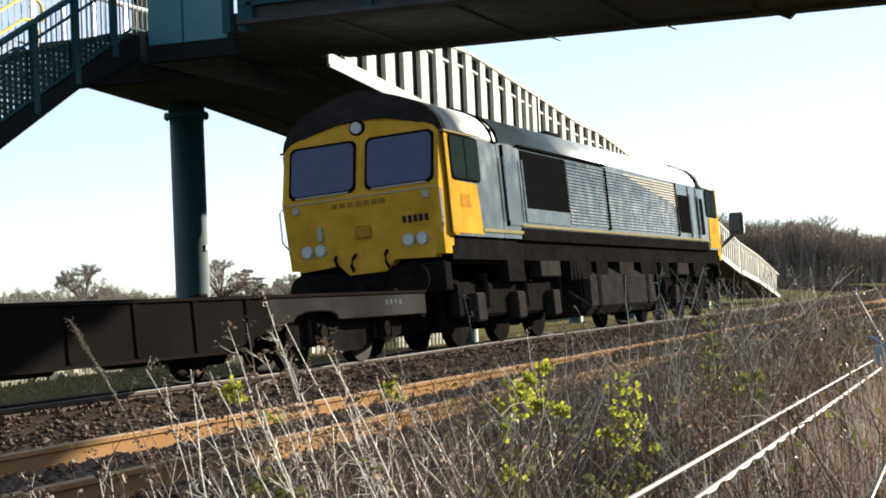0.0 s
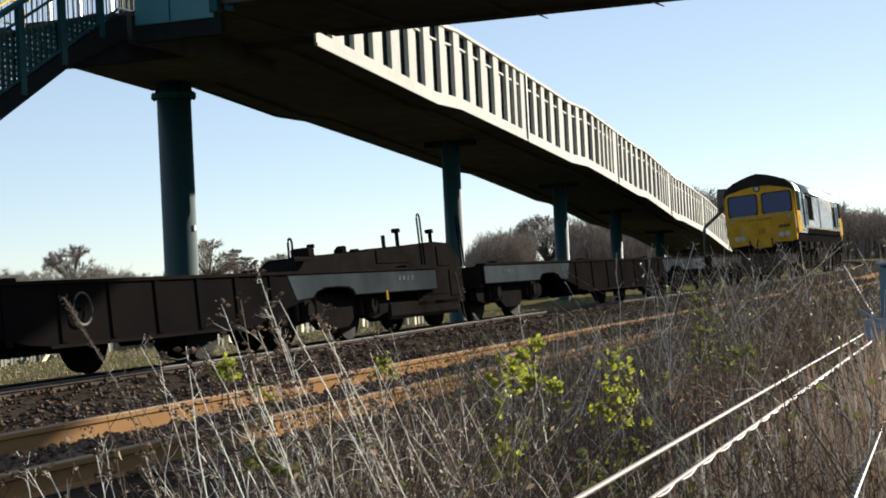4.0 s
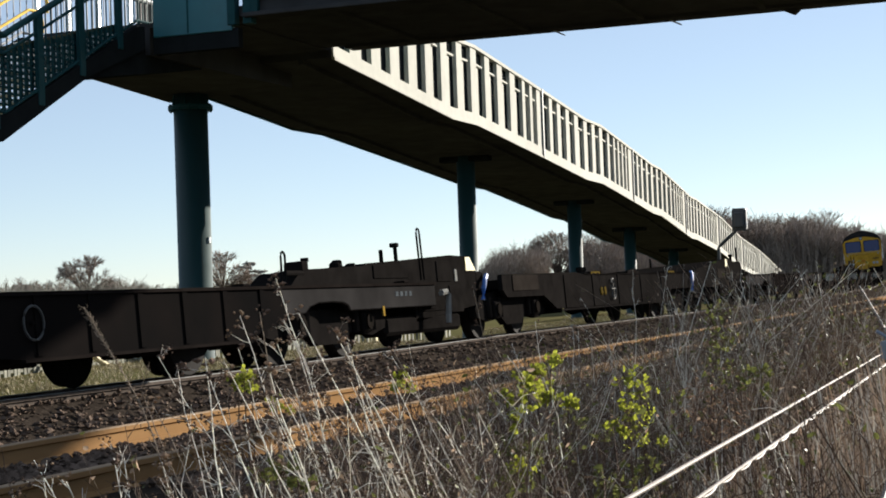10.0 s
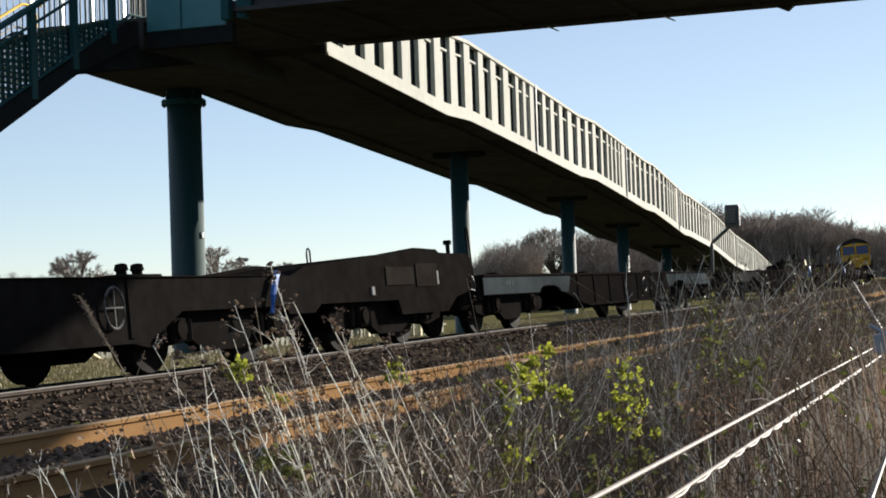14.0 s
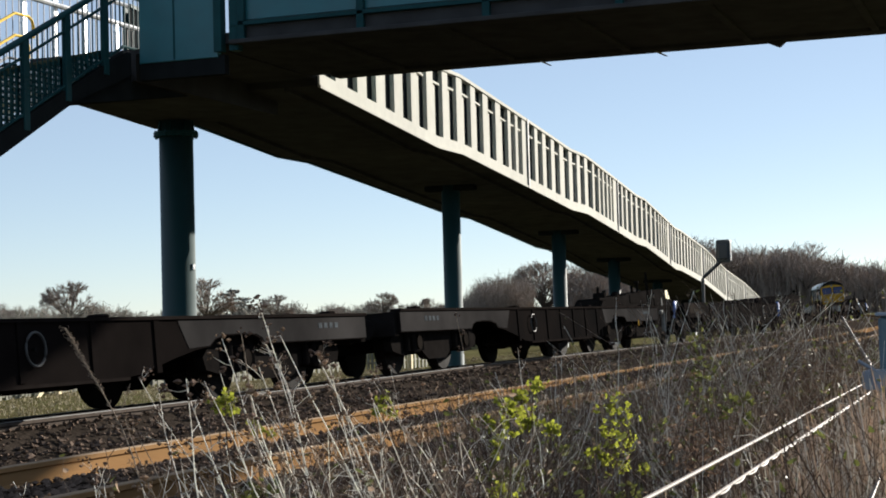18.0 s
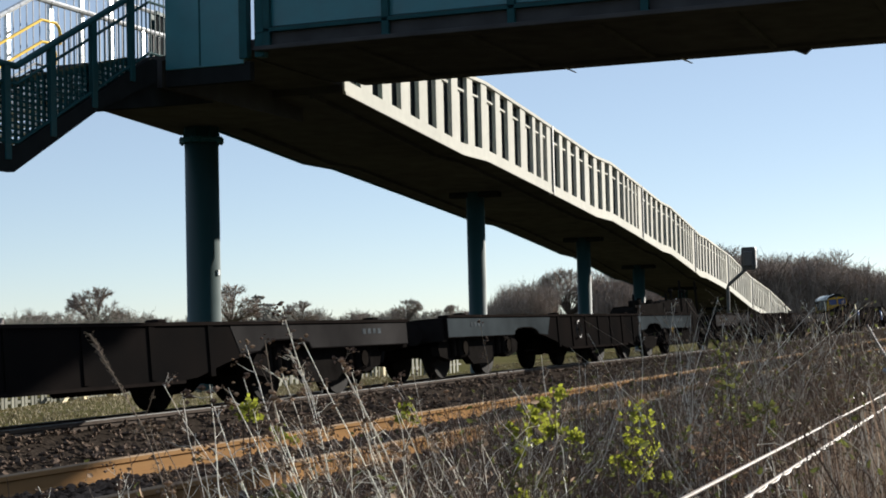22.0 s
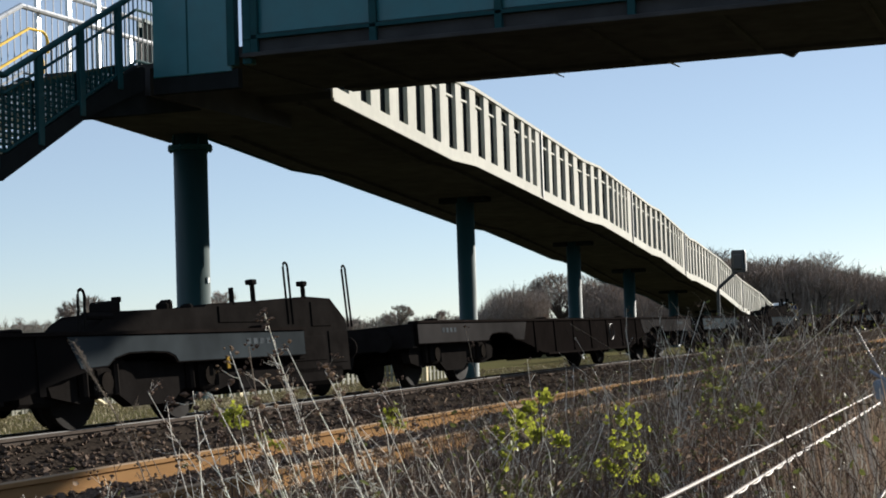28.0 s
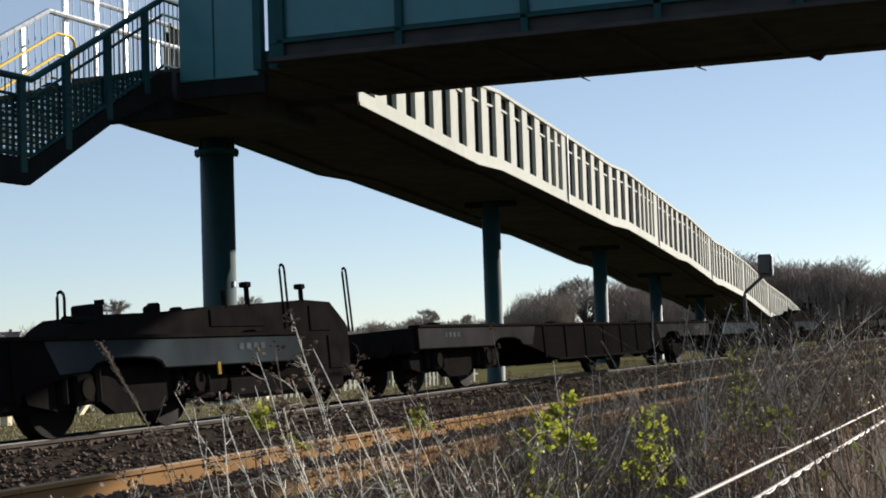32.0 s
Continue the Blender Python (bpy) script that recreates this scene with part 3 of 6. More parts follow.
def pillar(x, y, r, base, top, collar):
    profile = [(r * 1.5, base), (r * 1.5, base + 0.12), (r, base + 0.14), (r, top)]
    p = part("pillar", lathe(profile, (x, y, 0), n=36), M_PILLAR, bridge, "round teal steel pillar")
    for q in p.data.polygons:
        q.use_smooth = abs(q.normal.z) < 0.3
    if collar:
        at = top - collar
        for z in (at, at + 0.05):
            part("flange", lathe([(r * 1.02, z), (r * 1.31, z), (r * 1.31, z + 0.04), (r * 1.02, z + 0.04)], (x, y, 0), n=36), M_TEAL_DARK, p, "bolted ring flange")
        bolt = None
        for k in range(14):
            a = k * 2 * math.pi / 14
            m = pose(x + r * 1.19 * math.cos(a), y + r * 1.19 * math.sin(a), at)
            if bolt is None:
                bolt = part("bolt", lathe([(0.025, -0.03), (0.025, 0.12)], (0, 0, 0), n=6), M_TEAL_DARK, p)
                bolt.matrix_basis = m
            else:
                again(bolt, m)
        for k in range(8):
            a = k * math.pi / 4 + 0.2
            rib = part("stiffener", prism([(r, at + 0.09), (r * 1.14, at + 0.09), (r * 1.02, at + 0.42), (r, at + 0.42)], -0.012, 0.012, "y"), M_TEAL_DARK, p)
            rib.matrix_basis = pose(x, y, 0, 0, 0, math.degrees(a))
    return p


first_pillar = pillar(28.8, 16.14, 0.335, -0.7, 5.22, 0.56)
part("bracket_plate", box(28.74, 28.82, 15.78, 15.82, 2.02, 2.14, 0.01), M_WHITE_RAIL, first_pillar, "small white plate clipped to the pillar")
for px_, r_dir in ((42.6, 0.3609), (56.6, 0.2895), (68.2, 0.2544), (82.4, 0.2271), (97.9, 0.2065)):
    pillar(px_, r_dir * px_, 0.25, -0.7, ramp_z(px_) + 0.02, 0)
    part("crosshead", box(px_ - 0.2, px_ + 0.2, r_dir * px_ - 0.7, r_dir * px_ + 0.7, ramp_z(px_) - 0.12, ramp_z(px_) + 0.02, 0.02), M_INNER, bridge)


def landing():
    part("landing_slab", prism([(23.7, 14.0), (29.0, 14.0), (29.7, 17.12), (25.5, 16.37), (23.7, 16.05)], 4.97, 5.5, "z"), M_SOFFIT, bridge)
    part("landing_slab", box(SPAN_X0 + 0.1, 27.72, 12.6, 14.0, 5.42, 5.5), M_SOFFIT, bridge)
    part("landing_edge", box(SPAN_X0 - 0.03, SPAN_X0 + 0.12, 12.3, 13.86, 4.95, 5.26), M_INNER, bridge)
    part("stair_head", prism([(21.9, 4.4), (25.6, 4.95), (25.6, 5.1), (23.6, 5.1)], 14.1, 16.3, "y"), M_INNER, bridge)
    part("landing_panel", box(SPAN_X0 - 0.06, SPAN_X0 + 0.06, 12.4, 13.84, 5.22, 7.8, 0.01), M_TEAL, bridge)
    part("panel_seam", box(SPAN_X0 - 0.066, SPAN_X0 - 0.05, 13.18, 13.21, 5.24, 7.79), M_TEAL_DARK, bridge)
    part("corner_post", box(SPAN_X0 - 0.1, SPAN_X0 + 0.08, 12.02, 12.18, 5.3, 7.9, 0.01), M_TEAL_DARK, bridge)
    part("corner_post", box(SPAN_X0 - 0.1, SPAN_X0 + 0.08, 12.32, 12.46, 5.3, 7.9, 0.01), M_TEAL_DARK, bridge)
    part("far_side_sheet", box(27.9, 30.4, 16.7, 16.76, 5.3, 7.2), M_TEAL_DARK, bridge)


landing()
STAIR_X, STAIR_SLOPE = 23.35, 0.5


def stair():
    deck = 5.36
    low_x = 19.7
    h = 1.24

    def z_at(x):
        return deck - (STAIR_X - max(low_x, min(x, STAIR_X))) * STAIR_SLOPE
    low = z_at(low_x)

    def along(y, up, x0=15.5, x1=24.0):
        """Points that follow the stair and its two landings."""
        return [(x1, y, z_at(x1) + up), (STAIR_X, y, deck + up), (low_x, y, low + up), (x0, y, low + up)]

    out = [(23.55, deck + 0.05), (STAIR_X, deck + 0.05), (low_x, low + 0.1), (15.5, low + 0.1), (15.5, 3.27), (low_x - 0.1, 3.25), (21.8, 4.39), (23.55, 5.05)]
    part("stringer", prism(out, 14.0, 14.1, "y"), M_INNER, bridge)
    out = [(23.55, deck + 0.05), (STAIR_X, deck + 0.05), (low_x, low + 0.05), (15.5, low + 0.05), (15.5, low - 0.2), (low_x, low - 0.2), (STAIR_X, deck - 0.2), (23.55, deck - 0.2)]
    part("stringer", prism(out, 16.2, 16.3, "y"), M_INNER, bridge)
    tread = None
    n = 11
    for i in range(n):
        x = STAIR_X - (i + 0.5) * (STAIR_X - low_x) / n
        m = pose(x, 0, z_at(x))
        if tread is None:
            tread = part("tread", box(-0.17, 0.17, 14.1, 16.2, -0.04, 0.0), M_TREAD, bridge)
            tread.matrix_basis = m
        else:
            again(tread, m)
    part("stair_landing", box(15.5, low_x, 14.1, 16.2, low - 0.06, low), M_TREAD, bridge)
    # near railing: dark posts, rails and bars
    y = 14.02
    part("stair_rail", tube(along(y, h), 0.05, 10), M_TEAL_DARK, bridge)
    for up in (h - 0.26, 0.14):
        part("middle_rail", tube(along(y, up), 0.024, 6), M_TEAL_DARK, bridge)
    for x in (22.78, 21.68, 20.57, 19.46, 18.35, 17.24):
        part("rail_post", box(x - 0.075, x + 0.075, y - 0.04, y + 0.04, z_at(x) - 0.12, z_at(x) + h + 0.02, 0.01), M_TEAL_DARK, bridge)
    bar = None
    for i in range(56):
        x = 23.95 - i * 0.139
        if bar is None:
            bar = part("baluster", tube([(0, 0, 0.12), (0, 0, h)], 0.012, 5), M_TEAL_DARK, bridge)
            bar.matrix_basis = pose(x, y, z_at(x))
        else:
            again(bar, pose(x, y, z_at(x)))
    # pierced infill sheet: level strips and upright strips that leave square holes

    def sheet_top(x):
        return 5.38 - 0.25 * (22.95 - x)
    part("sheet_cap", solid([(15.6, 14.09, 3.6), (19.4, 14.09, 4.42), (22.95, 14.09, 5.3), (22.95, 14.09, 5.4), (19.4, 14.09, 4.54), (15.6, 14.09, 3.72),
                             (15.6, 14.11, 3.6), (19.4, 14.11, 4.42), (22.95, 14.11, 5.3), (22.95, 14.11, 5.4), (19.4, 14.11, 4.54), (15.6, 14.11, 3.72)],
                            [(0, 1, 4, 5), (1, 2, 3, 4), (11, 10, 7, 6), (10, 9, 8, 7), (5, 4, 10, 11), (4, 3, 9, 10), (6, 7, 1, 0), (7, 8, 2, 1), (0, 5, 11, 6), (2, 8, 9, 3)]), M_OLIVE, bridge, "olive stained top edge of the pierced sheet")
    for k in range(26):
        z = 3.3 + k * 0.083
        x0 = max(15.6, 22.95 - (5.36 - z) / 0.25)
        x1 = min(22.95, STAIR_X - (deck - 0.1 - z) / STAIR_SLOPE)
        x0 = 15.6 if z < 3.6 else x0
        if x1 - x0 > 0.1:
            part("sheet_strip", box(x0, x1, 14.07, 14.082, z - 0.017, z + 0.017), M_TEAL_DARK, bridge)
    for k in range(52):
        x = 22.9 - k * 0.142
        z0, z1 = z_at(x) - 0.1, sheet_top(x)
        if z1 - z0 > 0.1:
            part("sheet_strip", box(x - 0.034, x + 0.034, 14.083, 14.094, z0, z1), M_TEAL_DARK, bridge)
    # far railing: white rails and posts, dark bars, and its yellow handrails
    y = 16.25
    part("stair_rail", tube(along(y, h + 0.03, 15.5, 27.6), 0.05, 8), M_WHITE_RAIL, bridge, "white tube rail")
    part("bottom_rail", tube(along(y, 0.14, 15.5, 27.6), 0.025, 6), M_WHITE_RAIL, bridge)
    # These bars are coloured dark in place of their backlit look.
    bar = None
    for i in range(62):
        x = 27.4 - i * 0.185
        if bar is None:
            bar = part("baluster", tube([(0, 0, 0.12), (0, 0, h)], 0.0095, 5), M_BAR, bridge)
            bar.matrix_basis = pose(x, y, z_at(x))
        else:
            again(bar, pose(x, y, z_at(x)))
    for x in (26.8, 22.6, 21.5, 20.4, 19.3, 18.2):
        part("rail_post", box(x - 0.05, x + 0.05, y - 0.035, y + 0.035, z_at(x) - 0.2, z_at(x) + h, 0.008), M_WHITE_RAIL, bridge)
    for x in (23.95, 24.9, 25.85):
        part("tall_post", box(x - 0.055, x + 0.055, y + 0.05, y + 0.12, deck - 0.1, 7.75, 0.008), M_WHITE_RAIL, bridge)
    for z in (7.06, 7.7):
        part("guard_rail", tube([(23.9, y + 0.1, z), (27.4, y + 0.1, z)], 0.04, 6), M_WHITE_RAIL, bridge)
    # Guard bars get the same dark colour for backlight.
    bar = None
    for i in range(14):
        m = pose(23.98 + i * 0.24, y + 0.1, 0)
        if bar is None:
            bar = part("guard_bar", tube([(0, 0, 6.7), (0, 0, 7.7)], 0.0095, 5), M_BAR, bridge)
            bar.matrix_basis = m
        else:
            again(bar, m)
    for up, end in ((0.87, 23.85), (0.5, 23.7)):
        path = [(16.0, 16.1, low + up), (low_x, 16.1, low + up), (STAIR_X, 16.1, deck + up), (end - 0.1, 16.1, deck + up + 0.01), (end, 16.1, deck + up - 0.04), (end + 0.05, 16.1, deck + up - 0.14), (end + 0.05, 16.1, deck + up - 0.34)]
        part("yellow_handrail", tube(path, 0.026, 8), M_YELLOW_RAIL, bridge, "yellow tube handrail with a turned-down end")
    part("stair_support", lathe([(0.15, -0.7), (0.15, low - 0.2)], (15.8, 15.1, 0), n=16), M_TEAL_DARK, bridge)


stair()

# ---- the train ----
# loco space: x 0 at the yellow end that faces back down the line, growing towards the far end; y to the left; z 0 on the rails


def wheelset(parent, x, r, gauge=0.753, mat=None):
    w = part("wheelset", lathe([(0.08, -0.95), (0.09, -0.82), (r, -0.8), (r, -0.69), (r + 0.025, -0.68), (r + 0.025, -0.66), (0.1, -0.62), (0.08, 0.62), (r + 0.025, 0.66), (r + 0.025, 0.68), (r, 0.69), (r, 0.8), (0.09, 0.82), (0.08, 0.95)], (x, 0, r), "y", 28), mat or M_GRIME, parent)
    return w


def loco():
    L = thing("diesel_locomotive", "green and yellow diesel freight locomotive on the far track", "locomotive")
    H0, EAVE, ROOF, LONG = 1.66, 3.24, 4.0, 21.2
    # body shell: sides, sloped shoulders and roof between the two cabs
    part("body", prism([(-1.32, H0), (-1.32, EAVE), (1.32, EAVE), (1.32, H0)], 2.75, 18.45, "x"), M_GREEN, L, "green painted body side")
    half = [(1.32, EAVE), (1.31, EAVE + 0.06), (1.28, EAVE + 0.16), (1.22, EAVE + 0.27), (1.1, EAVE + 0.4), (0.92, EAVE + 0.51), (0.68, EAVE + 0.61), (0.35, EAVE + 0.72)]
    shoulder = [(-y, z) for y, z in half] + half[::-1]
    part("roof_shoulder", prism(shoulder, 2.75, 18.45, "x"), M_SHOULDER, L, "glossy roof shoulder, coloured pale for sky sheen", smooth=True)
    roof = [(-0.4, ROOF - 0.05), (-0.3, ROOF - 0.01), (0.0, ROOF + 0.03), (0.3, ROOF - 0.01), (0.4, ROOF - 0.05), (0.35, ROOF - 0.15), (-0.35, ROOF - 0.15)]
    part("roof", prism(roof, 2.8, 18.4, "x"), M_ROOF, L, "sooty dark roof")

    def cab(flip, yellow_side):
        def fx(x):
            return LONG - x if flip else x
        c = part("cab", prism([(-1.32, H0), (1.32, H0), (1.32, EAVE - 0.05), (1.02, 3.38), (0.45, 3.55), (-0.45, 3.55), (-1.02, 3.38), (-1.32, EAVE - 0.05)], min(fx(0.42), fx(2.72)), max(fx(0.42), fx(2.72)), "x"), M_GREEN, L, "green cab side")
        # raked face
        face = bmesh.new()
        lower = [(0.06, -1.26, 1.40), (0.06, 1.26, 1.40), (0.0, 1.28, 2.42), (0.0, -1.28, 2.42)]
        upper = [(0.0, -1.28, 2.42), (0.0, 1.28, 2.42), (0.24, 1.27, 3.24), (0.27, 1.18, 3.34), (0.31, 0.85, 3.47), (0.34, 0.4, 3.58), (0.35, 0.0, 3.61), (0.34, -0.4, 3.58), (0.31, -0.85, 3.47), (0.27, -1.18, 3.34), (0.24, -1.27, 3.24)]
        for ring in (lower, upper):
            a = [face.verts.new((fx(p[0]), p[1], p[2])) for p in ring]
            b = [face.verts.new((fx(0.45), p[1] * 1.0, p[2])) for p in ring]
            face.faces.new(a)
            face.faces.new(b[::-1])
            for i in range(len(a)):
                face.faces.new((a[i], a[(i + 1) % len(a)], b[(i + 1) % len(a)], b[i]))
        bmesh.ops.recalc_face_normals(face, faces=face.faces)
        part("cab_front", face, M_YELLOW, c, "warning yellow cab front, grimy towards the foot")
        # black forehead above the yellow, running up to the roof, and the shoulders behind it
        high = half + [(0.0, ROOF + 0.03)]
        low_ = [(1.27, 3.2), (1.18, 3.31), (0.85, 3.44), (0.4, 3.55), (0.0, 3.58)]
        brow_top = high + [(-y, z) for y, z in high[-2::-1]]
        brow_foot = low_ + [(-y, z) for y, z in low_[-2::-1]]
        part("cab_forehead", prism(brow_top + brow_foot[::-1], min(fx(0.29), fx(0.5)), max(fx(0.29), fx(0.5)), "x"), M_ROOF, c, "sooty black arch above the cab front")
        part("cab_roof", prism(brow_top, min(fx(0.5), fx(2.75)), max(fx(0.5), fx(2.75)), "x"), M_SHOULDER, c, "glossy cab roof, coloured pale for sky sheen", smooth=True)
        brow = [(-1.325, H0 + 0.01), (1.325, H0 + 0.01), (1.325, EAVE - 0.05), (-1.325, EAVE - 0.05)]
        part("cab_brow", prism(brow, min(fx(0.38), fx(0.58)), max(fx(0.38), fx(0.58)), "x"), M_YELLOW, c, "yellow band round the cab front")
        # windscreens lie on the raked upper face
        rake = math.degrees(math.atan2(0.24, 0.82))
        for y in (-0.65, 0.61):
            for nm, w, h, mat, d in (("window_seal", 1.11, 0.84, M_RUBBER, 0.012), ("windscreen", 1.03, 0.76, M_GLASS, 0.02)):
                ob = part(nm, prism(rounded(w, h, 0.1), -0.01, 0.01, "z"), mat, c)
                t = pose(fx(0.135 - d), y, 2.875) @ (pose(0, 0, 0, 90 - rake, 0, -90) if not flip else pose(0, 0, 0, 90 - rake, 0, 90))
                ob.matrix_basis = t
            part("window_foot", box(min(fx(-0.012), fx(0.05)), max(fx(-0.012), fx(0.05)), y - 0.44, y + 0.44, 2.47, 2.495), M_SILVER, c)
        part("belt_strip", box(min(fx(-0.01), fx(0.03)), max(fx(-0.01), fx(0.03)), -1.26, 1.26, 2.39, 2.405), M_SILVER, c)
        part("marker_lamp", lathe([(0.125, -0.02), (0.125, 0.05), (0.09, 0.06)], (fx(0.29), 0.04, 3.46), "x", 16), M_RUBBER, c)
        part("lamp_lens", lathe([(0.09, -0.07), (0.09, 0.0)], (fx(0.3 if not flip else 0.23), 0.04, 3.46), "x", 16), M_LAMP, c, "round head lamp")
        for y in (-0.93, -0.71, 0.73, 0.95):
            part("lamp_rim", lathe([(0.1, -0.02), (0.1, 0.03)], (fx(0.035), y, 1.66), "x", 16), M_SILVER, c)
            part("head_lamp", lathe([(0.078, -0.035), (0.08, 0.03)], (fx(0.035), y, 1.66), "x", 16), M_LAMP, c, "round headlight lens")
        part("number_panel", box(min(fx(0.02), fx(0.05)), max(fx(0.02), fx(0.05)), -1.08, -0.62, 1.86, 2.08), M_YELLOW, c)
        for k in range(5):
            part("number_bar", box(min(fx(0.012), fx(0.03)), max(fx(0.012), fx(0.03)), -1.06 + k * 0.088, -1.0 + k * 0.088, 1.91, 2.02), M_ROOF, c)
        for k in range(7):
            part("lettering_bar", box(min(fx(-0.006), fx(0.03)), max(fx(-0.006), fx(0.03)), -0.4 + k * 0.13, -0.31 + k * 0.13, 2.26, 2.33), M_FADED, c)
        mk = bmesh.new()
        box(min(fx(0.0), fx(0.04)), max(fx(0.0), fx(0.04)), -0.13, 0.13, 1.76, 1.96, 0.03, bm=mk)
        part("emblem", mk, M_RED, c, "dull red square emblem")
        for y in (-1.06, 1.06):
            part("sticker", box(min(fx(-0.012), fx(0.03)), max(fx(-0.012), fx(0.03)), y - 0.05, y + 0.05, 2.25, 2.36), M_SILVER, c)
        for y in (-1.3, 1.3):
            part("grab_rail", tube([(fx(0.03), y, 2.36), (fx(-0.05), y * 1.01, 2.3), (fx(-0.05), y * 1.01, 1.85), (fx(0.05), y * 0.96, 1.72)], 0.016, 6), M_WHITE_RAIL, c, "pale grab rail")
        for y, dx in ((-0.34, 0.0), (0.16, 0.02), (0.5, -0.02)):
            part("jumper_cable", tube([(fx(0.06), y, 1.55), (fx(-0.04), y + dx, 1.49), (fx(-0.04), y + dx * 3, 1.38), (fx(0.08), y + dx * 4, 1.28)], 0.026, 6), M_RUBBER, c)
        part("lamp_bracket", box(min(fx(-0.03), fx(0.05)), max(fx(-0.03), fx(0.05)), 0.66, 0.74, 1.8, 2.02, 0.01), M_SILVER, c)
        part("valance", prism([(-1.2, 1.62), (-1.1, 1.36), (-0.45, 1.40), (-0.3, 1.24), (0.3, 1.24), (0.45, 1.40), (1.1, 1.36), (1.2, 1.62)], min(fx(0.04), fx(0.3)), max(fx(0.04), fx(0.3)), "x"), M_YELLOW, c)
        # side windows and door
        for y, s in ((-1.325, -1), (1.325, 1)):
            x0, x1 = sorted((fx(0.5), fx(1.74)))
            pane = rounded(x1 - x0, 0.64, 0.1)
            for nm, grow, mat, d in (("side_window_frame", 0.06, M_RUBBER, 0.014), ("side_window", 0.0, M_SIDEGLASS, 0.02)):
                out = [((x0 + x1) / 2 + q * (1 + grow), 2.86 + w * (1 + grow * 1.6)) for q, w in pane]
                part(nm, prism(out, y - d, y + d, "y"), mat, c)
            part("window_bar", box((x0 + x1) / 2 - 0.02, (x0 + x1) / 2 + 0.02, y - 0.024, y + 0.024, 2.55, 3.17), M_RUBBER, c)
            part("side_panel", prism([(fx(0.3), H0 + 0.04), (fx(1.68), H0 + 0.04), (fx(1.57), 2.48), (fx(0.44), 2.5), (fx(0.42), 3.2), (fx(0.3), 3.2)], y - 0.008, y + 0.008, "y"), M_YELLOW, c)
            part("worn_panel", box(min(fx(0.75), fx(1.2)), max(fx(0.75), fx(1.2)), y - 0.011, y + 0.011, 2.1, 2.3), M_RED, c, "faded orange patch on the cab side")
            part("cab_gutter", box(min(fx(0.25), fx(1.5)), max(fx(0.25), fx(1.5)), y - 0.03, y + 0.03, 3.22, 3.25), M_SWOOSH, c)
            x0, x1 = sorted((fx(3.0), fx(3.82)))
            part("cab_door", box(x0, x1, y - 0.014, y + 0.014, H0 + 0.22, 3.2), M_GREEN, c)
            part("door_edge", box(min(fx(2.97), fx(3.02)), max(fx(2.97), fx(3.02)), y - 0.024, y + 0.024, H0 + 0.2, 3.2), M_RUBBER, c)
            for xx in (fx(2.92), fx(3.88)):
                part("door_rail", tube([(xx, y + s * 0.05, 1.95), (xx, y + s * 0.05, 3.0)], 0.018, 6), M_WHITE_RAIL, c)
            for d in (0.0, -0.24):
                xx = fx(2.81 + d)
                part("roof_gutter", tube([(xx, s * 1.33, EAVE - 0.02), (xx, s * 1.29, EAVE + 0.17), (xx, s * 1.1, EAVE + 0.41), (xx, s * 0.68, EAVE + 0.62)], 0.03, 6), M_RUBBER, c)
        return c

    cab(False, True)
    cab(True, False)
    # body side: opening, louvred doors, sill
    for y, s in ((-1.325, -1), (1.325, 1)):
        part("side_opening", box(4.0, 6.65, y - 0.01, y + 0.01, 2.2, 3.18), M_RUBBER, L, "open dark radiator bay")
        part("bay_sill", box(4.0, 6.65, y - 0.014, y + 0.014, 1.95, 2.18), M_LOUVRE, L)
        for x0, x1, n in ((6.72, 9.48, 20), (9.58, 15.9, 20)):
            part("door_edge", box(x1, x1 + 0.06, y - 0.03, y + 0.03, 1.94, 3.2), M_RUBBER, L)
            for k in range(n):
                z = 1.98 + k * 0.06
                slat = [(y, z), (y + s * 0.016, z + 0.008), (y + s * 0.016, z + 0.016), (y, z + 0.05)]
                # a pale yellow sweep crosses the top of the long doors
                cut = x1 if x0 < 9 else min(x1, max(x0, 10.1 + (3.22 - z) / 0.104))
                if cut - x0 > 0.05:
                    part("louvre", prism(slat, x0, cut, "x"), M_LOUVRE, L)
                if x1 - cut > 0.05:
                    part("louvre", prism(slat, cut, x1, "x"), M_SWEEP, L, "faded yellow louvre")
        part("rain_strip", box(3.8, 9.5, y - 0.05, y + 0.05, 3.22, 3.26), M_RUBBER, L)
        for x0 in (16.2, 17.7):
            part("side_opening", box(x0, x0 + 1.32, y - 0.012, y + 0.012, 2.04, 2.95), M_RUBBER, L)
        part("sill_stripe", box(3.7, LONG - 1.9, y - 0.022, y + 0.022, 1.87, 1.91), M_SWOOSH, L, "pale sill stripe")
        part("sill_stripe", box(1.66, 3.7, y - 0.022, y + 0.022, 1.74, 1.79), M_SWOOSH, L, "pale yellow sill stripe under the cab")
        part("underframe_skirt", box(3.7, LONG - 1.9, y - 0.016, y + 0.016, H0 - 0.02, 1.85), M_GRIME, L)
        part("solebar", box(0.35, LONG - 0.35, y * 0.93 - 0.03, y * 0.93 + 0.03, H0 - 0.35, H0 - 0.02), M_GRIME, L)
        for k in range(9):
            x = 2.9 + k * 1.82
            part("equipment_box", box(x, x + 0.9 + 0.3 * (k % 3), y * 0.86 - 0.12, y * 0.86 + 0.12, 0.95 + 0.08 * (k % 2), 1.42, 0.02), M_TANK if k % 3 == 1 else M_GRIME, L)
